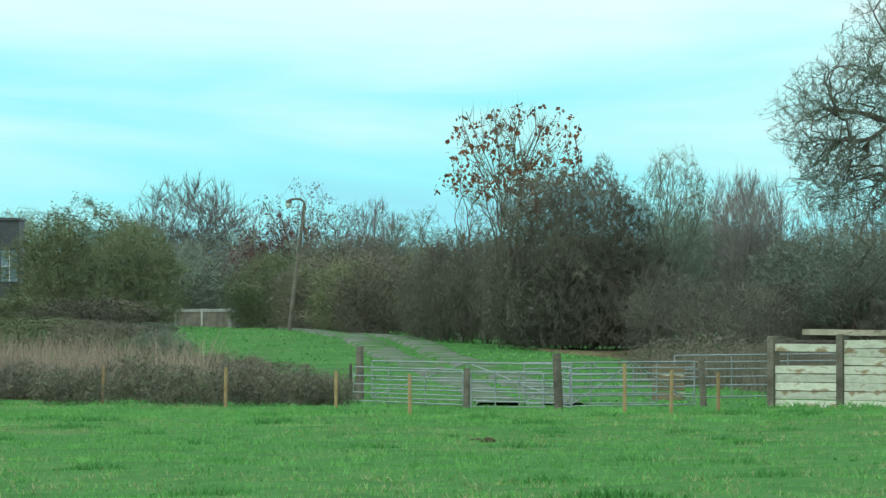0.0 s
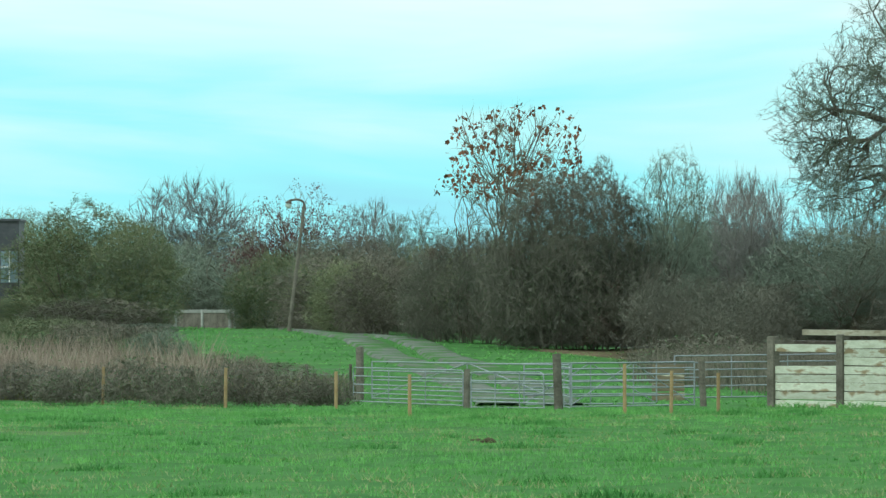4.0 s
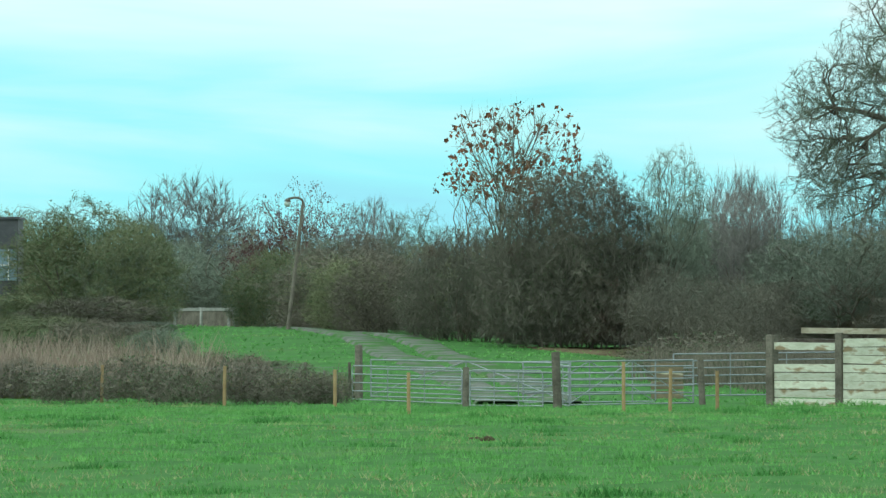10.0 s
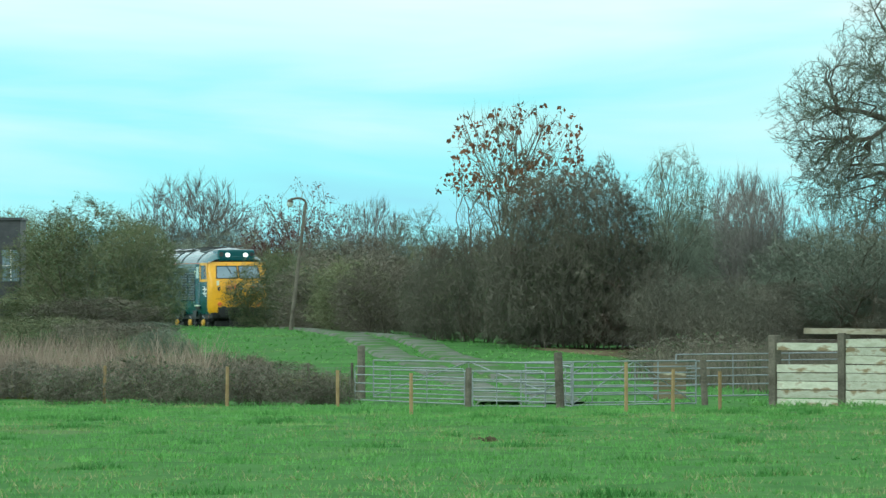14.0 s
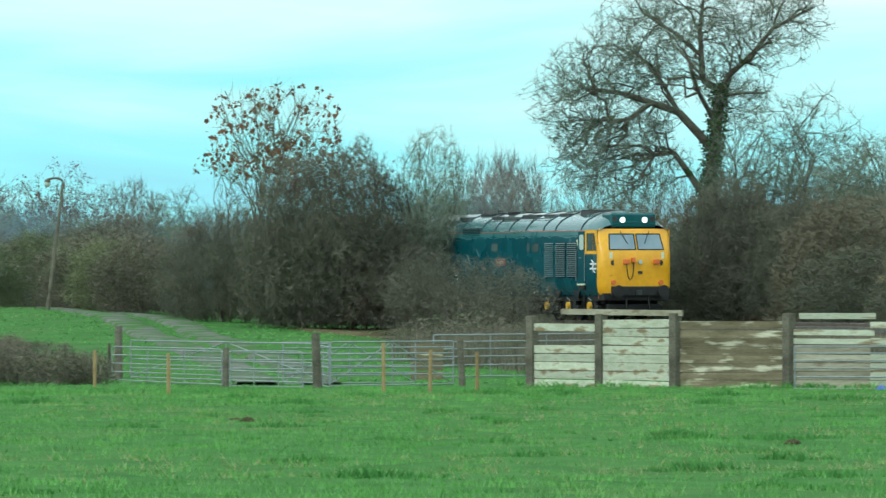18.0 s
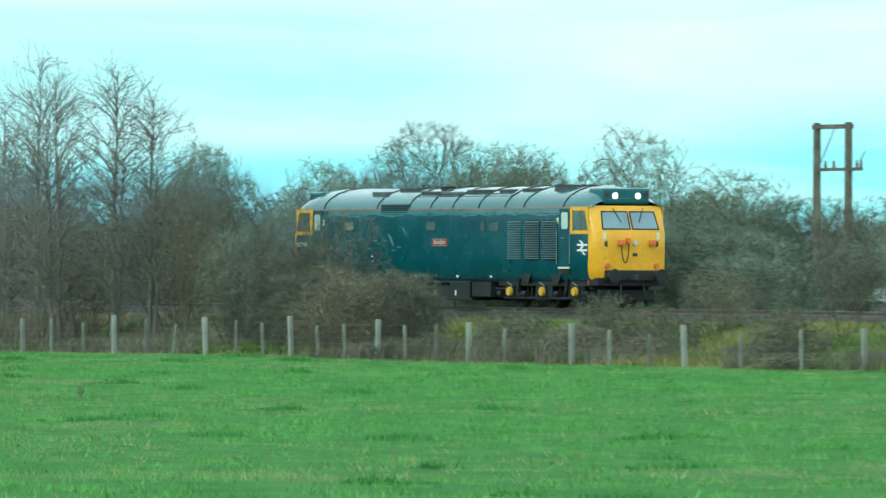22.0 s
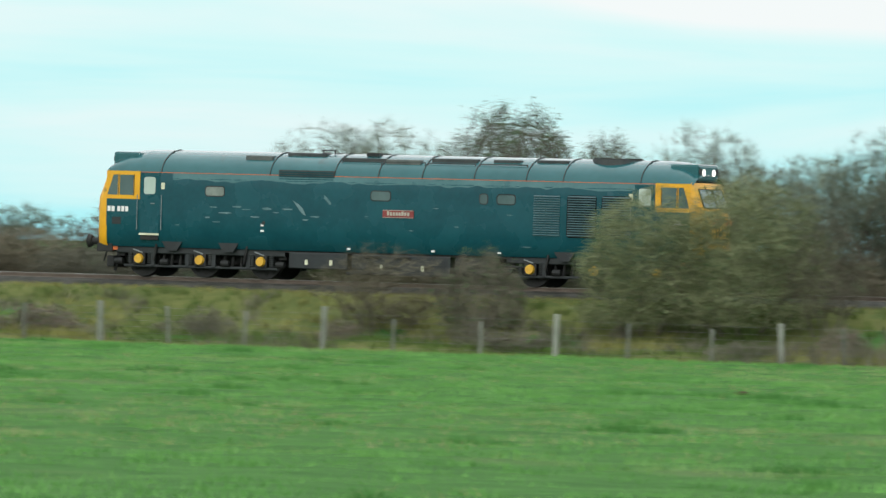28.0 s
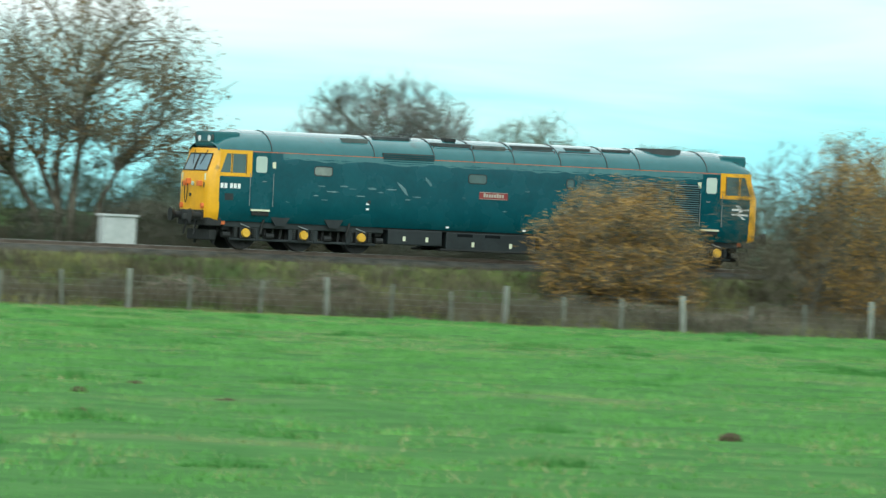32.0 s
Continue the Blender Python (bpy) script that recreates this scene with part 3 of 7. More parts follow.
def stem_rows(lines):
    """Rows and nodes of stems given as lists of (x, y, z, radius)."""
    segs, pos, way, rad = [], [], [], []
    for ln in lines:
        a = np.array(ln, float)
        w = a[1:, :3] - a[:-1, :3]
        w /= np.linalg.norm(w, axis=1, keepdims=True)
        segs.append(np.concatenate([a[:-1], a[1:]], 1))
        for k in range(len(w)):
            for u in (0.33, 0.67, 1.0):
                q = a[k] * (1 - u) + a[k + 1] * u
                if q[2] > 0.3:
                    pos.append(q[:3]), way.append(w[k]), rad.append(q[3])
    return np.concatenate(segs), (np.array(pos), np.array(way), np.array(rad))


def many_stems(rng, n, foot, lean, high, r):
    """n stems that spread from the foot; those that lean most are short."""
    out = []
    for _ in range(n):
        a, q, t = rng.random() * 6.283, foot * math.sqrt(rng.random()), lean * (0.2 + 0.8 * rng.random())
        h = high * (0.7 + 0.4 * rng.random()) * (1 - 0.35 * t / lean)
        x, y, ln = q * math.cos(a), q * math.sin(a), []
        for k in range(5):
            u = k / 4
            ln.append((x + math.cos(a) * math.tan(t) * h * u + rng.normal(0, 0.06) * h * u, y + math.sin(a) * math.tan(t) * h * u + rng.normal(0, 0.06) * h * u, -0.25 + (h + 0.25) * u, r * (1 - 0.7 * u)))
        out.append(ln)
    return out


def alder_stems(rng):
    """A straight leader, with a second one beside it."""
    return [[(0.02 * k * q + dx + rng.normal(0, 0.03), rng.normal(0, 0.03), -0.3 + k * q, r * (1 - 0.105 * k)) for k in range(9)] for dx, q, r in ((0, 1.2, 0.095), (0.35, 0.95, 0.06))]


OAK = [[(-0.2, 0, -0.4, 0.37), (-0.25, 0, 3.0, 0.311), (-0.2, 0, 5.5, 0.266), (0.1, 0, 7.8, 0.222), (0.25, 0, 9.4, 0.17)],
       [(-0.1, 0, 7.2, 0.178), (-1.3, 0.1, 8.5, 0.148), (-2.3, 0.2, 8.85, 0.126), (-3.4, 0.3, 9.2, 0.096), (-4.4, 0.2, 9.35, 0.074), (-4.7, 0.1, 10.1, 0.044)],
       [(0.2, 0, 9.3, 0.141), (-0.4, 0.1, 9.7, 0.126), (-0.5, 0, 11.6, 0.089), (-0.3, -0.2, 13.4, 0.037)],
       [(0.25, 0, 9.3, 0.133), (0.5, -0.1, 9.8, 0.118), (1.4, -0.2, 10.6, 0.096), (2.2, -0.3, 11.6, 0.074), (3.7, -0.2, 12.4, 0.037)],
       [(-0.3, 0, 5.3, 0.148), (-1.0, -0.2, 6.3, 0.118), (-1.5, -0.3, 7.0, 0.096), (-2.2, -0.4, 6.9, 0.074), (-2.6, -0.5, 6.3, 0.037)],
       [(-2.3, 0.2, 8.85, 0.096), (-3.2, -0.3, 8.2, 0.074), (-4.8, -0.6, 8.2, 0.037)],
       [(-0.45, 0, 10.6, 0.081), (-1.5, 0.3, 11.5, 0.067), (-2.6, 0.5, 12.2, 0.044), (-3.0, 0.5, 12.9, 0.03)],
       [(-1.3, 0.1, 8.5, 0.089), (-2.0, 0.6, 9.8, 0.067), (-2.8, 1.0, 10.7, 0.037)],
       [(0.1, 0, 8.6, 0.104), (0.6, 1.2, 9.6, 0.074), (0.8, 2.4, 11.0, 0.037)], [(0.0, 0, 8.2, 0.104), (-0.6, -1.4, 9.2, 0.074), (-1.0, -2.6, 10.4, 0.037)],
       [(0.3, 0, 9.1, 0.067), (1.1, 0, 9.2, 0.044), (1.9, -0.1, 9.2, 0.022)]]

# stems; blobs; branches (count, pieces, thick, thin, wander, acute, lift); twigs (a node, length, radius, spread, lift); shell, gap
HABITS = {
    "shrub": (lambda r: many_stems(r, 9, 0.9, 0.75, 3.2, 0.045), [(0, 0, 1.9, 2.5, 2.5, 3.1)],
              [(60, 4, 0.030, 0.012, 0.14, 1.2, 0.05), (420, 3, 0.010, 0.006, 0.16, 1.0, 0.06), (2600, 2, 0.0068, 0.0048, 0.2, 0.8, 0.1)], (5, 0.26, 0.0066, 0.7, 0.15), 0.3, -0.3),
    "hedge": (lambda r: many_stems(r, 9, 1.2, 0.7, 2.6, 0.04), [(0, 0, 1.5, 2.7, 2.0, 2.7)],
              [(50, 3, 0.028, 0.012, 0.14, 1.2, 0.05), (300, 2, 0.012, 0.007, 0.16, 1.0, 0.06), (1700, 1, 0.008, 0.006, 0.2, 0.8, 0.1)], (8, 0.36, 0.0088, 0.7, 0.15), 0.3, -0.35),
    "bush": (lambda r: many_stems(r, 24, 2.6, 0.55, 4.2, 0.05), [(0, 0, 2.8, 5.0, 4.2, 4.6), (-2.2, 0, 2.4, 3.4, 3.4, 3.6), (2.4, 0, 2.6, 3.2, 3.4, 3.9)],
             [(150, 4, 0.035, 0.014, 0.13, 1.2, 0.05), (1200, 3, 0.014, 0.008, 0.15, 1.0, 0.06), (8500, 2, 0.009, 0.006, 0.2, 0.8, 0.1)], (6, 0.27, 0.0076, 0.75, 0.15), 0.24, -0.3),
    "dome": (lambda r: many_stems(r, 30, 2.4, 0.6, 4.2, 0.05), [(0, 0, 2.9, 4.6, 4.0, 4.6), (-1.6, 0, 2.0, 3.4, 3.2, 2.6), (1.6, 0, 2.0, 3.4, 3.2, 2.6)],
             [(220, 4, 0.035, 0.014, 0.12, 1.3, 0.08), (1900, 3, 0.014, 0.008, 0.14, 1.1, 0.1), (12500, 2, 0.0085, 0.0058, 0.18, 0.9, 0.14)], (6, 0.27, 0.0085, 0.65, 0.25), 0.34, -0.8),
    "thorn": (lambda r: many_stems(r, 4, 0.35, 0.5, 4.2, 0.09), [(0, 0, 4.4, 2.5, 2.5, 2.6), (-1.2, 0.3, 3.4, 1.8, 1.8, 1.7), (1.3, -0.2, 3.2, 1.7, 1.7, 1.7)],
              [(55, 4, 0.040, 0.016, 0.16, 1.0, 0.04), (330, 3, 0.013, 0.007, 0.18, 0.9, 0.05), (2300, 2, 0.007, 0.005, 0.2, 0.8, 0.1)], (4, 0.28, 0.0062, 0.6, 0.2), 0.32, -0.25),
    "round": (lambda r: many_stems(r, 4, 0.25, 0.42, 5.0, 0.14), [(0, 0, 5.3, 3.4, 3.2, 3.0), (-1.6, 0, 4.4, 2.4, 2.4, 1.9), (1.6, 0, 4.4, 2.4, 2.4, 1.9)],
              [(45, 5, 0.065, 0.022, 0.10, 1.5, 0.12), (260, 4, 0.022, 0.010, 0.11, 1.3, 0.14), (1300, 2, 0.010, 0.006, 0.14, 1.1, 0.18)], (2, 0.34, 0.006, 0.45, 0.3), 0.4, -0.14),
    "crown": (lambda r: many_stems(r, 5, 0.3, 0.45, 5.0, 0.14), [(0, 0, 5.3, 3.4, 3.2, 3.0), (-1.6, 0, 4.4, 2.4, 2.4, 1.9), (1.6, 0, 4.4, 2.4, 2.4, 1.9)],
              [(70, 5, 0.06, 0.02, 0.09, 1.6, 0.15), (420, 4, 0.02, 0.010, 0.11, 1.4, 0.16), (2300, 2, 0.010, 0.006, 0.13, 1.2, 0.2)], (3, 0.32, 0.006, 0.45, 0.3), 0.36, -0.25),
    "fan": (lambda r: many_stems(r, 8, 0.4, 0.50, 5.4, 0.07), [(0, 0, 5.4, 2.9, 2.4, 2.9), (0, 0, 3.2, 2.0, 1.8, 2.0)],
            [(34, 5, 0.035, 0.014, 0.07, 2.2, 0.2), (230, 4, 0.014, 0.008, 0.08, 2.0, 0.25), (700, 2, 0.008, 0.006, 0.1, 2.0, 0.3)], (1, 0.46, 0.007, 0.22, 0.5), 0.38, -0.5),
    "spray": (lambda r: many_stems(r, 9, 0.5, 0.62, 4.8, 0.08), [(0, 0, 5.0, 3.3, 3.0, 3.2), (0, 0, 3.6, 3.6, 3.2, 2.2)],
              [(60, 5, 0.035, 0.014, 0.06, 1.8, 0.15), (420, 4, 0.014, 0.009, 0.07, 1.8, 0.2), (2600, 2, 0.009, 0.0065, 0.09, 1.8, 0.25)], (4, 0.46, 0.0075, 0.3, 0.45), 0.36, -0.3),
    "thin": (lambda r: many_stems(r, 9, 0.45, 0.6, 2.4, 0.022), [(0, 0, 1.9, 1.4, 1.4, 1.6)],
             [(40, 4, 0.016, 0.009, 0.12, 1.2, 0.08), (200, 3, 0.010, 0.006, 0.14, 1.0, 0.1), (900, 1, 0.007, 0.005, 0.16, 1.0, 0.12)], (3, 0.2, 0.0056, 0.6, 0.25), 0.36, -0.4),
    "open": (lambda r: many_stems(r, 12, 0.7, 0.55, 2.9, 0.028), [(0, 0, 2.3, 1.9, 1.9, 2.0), (0, 0, 1.2, 1.5, 1.5, 1.2)],
             [(45, 4, 0.020, 0.010, 0.12, 1.4, 0.12), (260, 3, 0.010, 0.006, 0.14, 1.2, 0.12), (1100, 2, 0.0066, 0.0048, 0.16, 1.0, 0.15)], (3, 0.26, 0.0058, 0.55, 0.25), 0.45, -0.2),
    "bramble": (lambda r: many_stems(r, 24, 1.0, 0.95, 0.9, 0.012), [(0, 0, 0.5, 1.6, 1.5, 1.1)],
                [(120, 4, 0.010, 0.007, 0.3, 0.4, -0.1), (520, 2, 0.008, 0.006, 0.3, 0.4, -0.05)], (8, 0.22, 0.007, 0.9, 0.0), 0.4, -0.4),
    "slender": (alder_stems, [(0.1, 0, 6.2, 2.1, 2.1, 3.8), (0.1, 0, 3.2, 2.3, 2.3, 2.6), (0.1, 0, 8.5, 1.2, 1.2, 1.6)],
                [(150, 4, 0.024, 0.009, 0.07, 1.5, 0.22), (700, 2, 0.010, 0.0065, 0.1, 1.3, 0.16), (1500, 1, 0.007, 0.0055, 0.12, 1.2, 0.14)], (1, 0.4, 0.006, 0.4, 0.25), 0.42, -0.35),
    "oak": (lambda r: OAK, [(-4.0, 0, 8.9, 3.1, 3.0, 2.7), (-1.5, 0, 11.7, 3.1, 3.0, 2.6), (2.0, 0, 12.0, 2.6, 2.4, 2.0), (-3.5, 0, 6.6, 2.9, 2.6, 1.9), (0.8, 0, 9.4, 1.6, 2.6, 1.4)],
            [(110, 5, 0.050, 0.018, 0.18, 0.9, 0.03), (700, 4, 0.019, 0.010, 0.2, 0.8, 0.03), (4600, 2, 0.010, 0.0066, 0.22, 0.8, 0.05)], (4, 0.28, 0.0066, 0.6, 0.15), 0.36, -0.28),
}


def plant(seed, shape, twig, leaf=None, leaf_n=0, leaf_size=0.09, bunch=1, above=0.0):
    """Builds one plant's meshes: [(part name, mesh)], with its height and width. bunch: leaves to a cluster; above: leaves only higher than this share."""
    rng = np.random.default_rng(seed)
    stems, blobs, levels, (tw_n, tw_l, tw_r, tw_s, tw_up), shell, gap = HABITS[shape]
    rows, nodes = stem_rows(stems(rng))
    out = [rows]
    for count, pieces, r0, r1, wig, acute, lift in levels:
        ends = head_points(rng, int(count * 1.25), blobs, seed * 1.7, shell, gap)
        rows, nodes = sprout(rng, nodes, ends, pieces, r0, r1, wig, acute, lift)
        out.append(rows)
    p, w = np.repeat(nodes[0], tw_n, 0), np.repeat(nodes[1], tw_n, 0)
    w = w + rng.normal(0, tw_s, w.shape) + np.array([0, 0, tw_up])
    w /= np.linalg.norm(w, axis=1, keepdims=True)
    ln = tw_l * (0.5 + rng.random(len(p)))[:, None]
    tips = p + w * ln
    ok = tips[:, 2] > 0.05
    tw = np.concatenate([p, np.full((len(p), 1), tw_r), tips, np.full((len(p), 1), tw_r * 0.5)], 1)[ok]
    sz = np.array(blobs, float)
    hi = float((sz[:, 2] + sz[:, 5]).max())
    wd = float(2 * (np.abs(sz[:, 0]) + sz[:, 3]).max())
    if shape == "oak":
        hi = wd = 1.0
    woody = shape in ("oak", "round", "crown", "slender", "thorn", "fan", "spray")
    cut = 2 if woody else 1
    parts = [("trunk" if woody else "stem", twig_mesh("trunk" if woody else "stem", [(np.concatenate(out[:cut]), 7 if shape == "oak" else 5, False)], M_TWIG_PALE if shape == "slender" else M_BARK)),
             ("crown", twig_mesh("crown", [(np.concatenate(out[cut:]), 3, False), (tw, 2, True)], twig))]
    if leaf is not None:
        src = tips[ok]
        src = src[src[:, 2] > above * hi] if above > 0 else src[src[:, 2] < -above * hi] if above < 0 else src
        at_ = np.repeat(src[rng.integers(0, len(src), max(1, leaf_n // bunch))], bunch, 0)
        parts.append(("foliage", leaves(rng, at_ + rng.normal(0, 0.06 if bunch == 1 else 0.09, at_.shape), leaf_size, leaf, "leaves", 0.3 if bunch == 1 else 1.2)))
    return parts, hi, wd


def put_plant(kind, s, d, top, width, name, label, category, group, turn):
    parts, hi, wd = kind
    x, y, h = at(s, d)
    z = land(s, d)
    kz, kw = (top - z) / hi * (1.04 if hi > 1.5 else 1.0), width / wd
    kw = max(kw, kz * (0.58 if hi > 1.5 else 1.0))
    ob = empty(name, Matrix.LocRotScale((x, y, z), Euler((0, 0, turn)), (kw, kw, kz)), label, category, group)
    for n, me in parts:
        o = link(n, me, ob)
        if n == "stem":
            tagged(o, kind="stuff")
    return ob


GROWTH = {
    "B": [(-223.7, -37, 1.2, 3), (-210.9, -39, 1.1, 2.5), (-215.0, -36, 1.4, 2.9), (-206.1, -37, 1.2, 2.4), (-207.3, -35, 1.3, 2.8), (-205.3, -34, 1.1, 2.4), (-205.2, -33, 0.9, 1.8), (-246.5, -24, 1.3, 3.5), (-247.6, -22, 1, 3.9), (-232.4, -25, 0.8, 3), (-237.6, -9, 1.9, 4.8), (-232.3, -8, 1.8, 2.8), (-153.0, -7, 2.1, 2.3), (-148.7, -8, 1.8, 2.6), (-156.7, -8, 1.6, 2.9), (-141.8, -8, 1.8, 2.7), (-133.9, -8, 2.2, 2.8), (-127.8, -8, 2.4, 2.7), (-37.0, -7, 2.7, 2.7)],
    "E": [(-11.1, 8, 7.2, 3.4), (-46.6, 18, 7.3, 3.8), (-42.8, 18, 6.4, 1.3)],
    "G": [(-294.7, -17, 3.4, 5.6), (-276.0, -22, 2.5, 5.4), (-296.8, -14, 7.1, 6.1), (-292.7, -13, 6.3, 3.9), (-285.6, -6, 4.7, 3.4), (-310.9, -13, 6.9, 3.9), (-104.0, -8, 5.0, 5.6), (-107.5, -8, 4.6, 4.4), (-32.3, -6, 4.5, 4.4), (-29.4, -6, 5, 5)],
    "R": [(-284.7, -17, 3.3, 4.9), (-265.9, -22, 2.4, 4.6), (-281.6, -6, 4.8, 3.8), (-339.4, 12, 6.4, 5.4), (-268.3, -7, 6.0, 5.0), (-289.0, -5, 5.3, 6), (-162.0, -9, 3, 2.9), (-114.0, 9, 5.8, 7)],
    "T": [(-280.9, -16, 2.3, 2.4), (-259.0, -22, 2.1, 2.3), (-293.6, -13, 5.5, 3.5), (-444.0, 25, 8.9, 7), (-392.9, 12, 7.3, 6.2), (-383.4, 14, 7.1, 6.1), (-367.9, 14, 6.8, 5.8), (-336.8, 14, 7.3, 3.2), (-277.3, 8, 5.7, 5.4), (-268.8, 8, 5.7, 5.7), (-276.5, 6, 6, 5.8), (-259.8, 6, 5.2, 5.1), (-280.4, 7, 6.3, 4.5), (-271.8, 8, 6, 4), (-253.8, 10, 9.7, 5.9), (-246.1, 10, 8.2, 4.5), (-251.8, 8, 6.4, 5.2), (-240.8, 7, 6.2, 4.8), (-240.8, 12, 7.6, 3.6), (-242.7, 10, 8.3, 3.2), (-211.6, 10, 7.5, 2.2), (-236.4, 13, 7.4, 5)],
    "T'": [(-215.1, 12, 7.5, 2.9), (-206.2, 12, 6.7, 3.3), (-194.2, 10, 8.1, 3.9), (-189.3, 10, 7.3, 3.5), (-174.4, -8, 3.0, 2.5), (-174.0, -8, 4.2, 3.0), (-170.4, -8, 3.5, 3.4), (-164.1, -9, 2.8, 4.4), (-167.0, -9, 3.1, 3.5), (-186.8, 10, 7.1, 3.1), (-179.6, 10, 7.5, 3.8), (-173.4, 10, 6.1, 4.3), (-171.7, 12, 5.3, 3.5), (-169.7, 14, 5.3, 2.9), (-204.8, 12, 6.6, 3.5), (-241.8, 70, 6.2, 2.2), (-200.2, 45, 4.4, 7.1), (-131.1, -8, 2.6, 3.8), (-138.1, 22, 7.3, 2.7), (-153.5, 45, 7.2, 3), (-109.2, 9, 6.9, 3.1), (-104.8, 9, 8, 3.6), (-101.4, 9, 6.4, 4), (-95.3, -7, 3.7, 5.2)],
    "T''": [(-98.0, -8, 3, 4), (-110.1, 12, 7.1, 5.7), (-120.3, 9, 5.6, 6.7), (-108.6, 9, 5.7, 6.5), (-102.0, 12, 7.1, 2.6), (-94.9, 10, 7.9, 2.5), (-91.3, 10, 7.3, 2.7), (-68.1, -5, 3.7, 3.2), (-81.3, 10, 7.6, 2), (-79.3, 10, 7.3, 2.2), (-77.1, 10, 7.2, 1.8), (-74.9, 10, 7.4, 1.6), (-73.3, 10, 7.2, 1.7), (-71.4, 10, 6.8, 2.3), (-67.6, 10, 6.1, 3.1), (-68.7, 9, 4.3, 3.8), (-48.7, 8, 6.6, 3.7), (-46.2, 8, 6.5, 3.5), (-35.9, 10, 6.6, 3.6), (-32.6, 10, 5.9, 2.7), (-29.8, 10, 6.8, 3.2), (-27.4, 9, 6.2, 2.1), (-20.1, 8, 8.1, 2.6), (-18.2, 8, 7.6, 2.5)],
    "T'''": [(-40.0, -7, 2.7, 4.2), (-19.1, 9, 7.3, 2.7), (-15.9, 10, 6.1, 2.2), (-13.6, 10, 7, 2.6), (-11.3, 10, 7.7, 2.4), (-8.4, 9, 7.2, 3.3), (-6.3, 9, 7, 2.4), (-1.5, 9, 6.6, 4), (-3.4, 9, 5.8, 2.7), (-7.5, -6, 4.6, 3.6), (-1.0, 9, 6.5, 2.9), (2.5, 9, 7.3, 2.7), (8.0, 9, 7.5, 2.3), (11.6, 9, 6.6, 3.6), (14.8, 9, 6.9, 3.2), (11.5, 9, 6.5, 2.2), (14.9, 9, 6.8, 1.8), (19.9, 8, 6.9, 2.3), (25.3, 12, 6.4, 2.2), (24.3, 9, 6.3, 3), (52.2, 11, 6.3, 3.9), (49.4, 16, 7.6, 5.8), (55.2, 16, 6.6, 3.6), (58.9, 13, 5.8, 6)],
    "T''''": [(38.9, 10, 5.1, 2.9), (53.7, -7, 5.6, 4.8)],
    "P": [(-400.4, 22, 9.6, 7), (-346.8, 15, 7.7, 3.3), (-274.1, 7, 7.6, 3.3), (-294.5, 14, 8.1, 3.3), (48.4, 14, 7.4, 5.8)],
    "U": [(-355.5, 14, 8.4, 5.4)],
    "I": [(-299.7, -5, 5.3, 3.3), (-292.4, -5, 5, 3), (-47.0, 7, 5.5, 2.7)],
    "H": [(5.6, 9, 8.4, 4.0), (9.0, 9, 7.9, 2.6), (-259.8, -1.8, 8.7, 3.0), (18.9, 12, 9.0, 3.2), (22.2, 11, 6.9, 2.2)],
    "Y": [(-160.5, -12.2, 2.9, 3.0), (-204.7, -6, 5, 3.4)],
    "S": [(-196.9, -7, 9.5, 2.4), (-193.7, -7, 8.8, 2.6), (-191.1, -7, 10.3, 3), (-187.2, -8, 9.7, 2.6), (-185.3, -7, 9.9, 3), (-182.6, -7, 8.8, 3.1)],
    "L": [(-195.0, -7, 3.9, 3.6), (-187.3, -7, 4.3, 3.8), (-183.0, -6, 5.2, 3.1), (-179.1, -7, 6.4, 2.9), (-150.0, -5, 3, 2.3), (-143.2, -5, 4.8, 2), (-134.8, -6, 3.3, 2.8), (-97.4, -6, 3.8, 2.5), (-93.4, -6, 3.2, 2.4), (-90.9, -6, 3.7, 3), (-87.6, -6, 4, 4.1), (-81.4, -6, 3.6, 2.1), (-27.0, -6, 3.8, 2.7), (-18.6, -6, 3.2, 1.2)],
    "W": [(-116.6, -8, 8.3, 10.4), (-110.4, -8, 6.4, 4.6)],
    "N": [(-160.9, 45, 6.6, 4)],
    "F": [(47.7, -7, 4.4, 5.3), (56.1, -7, 6.2, 3.7)],
}


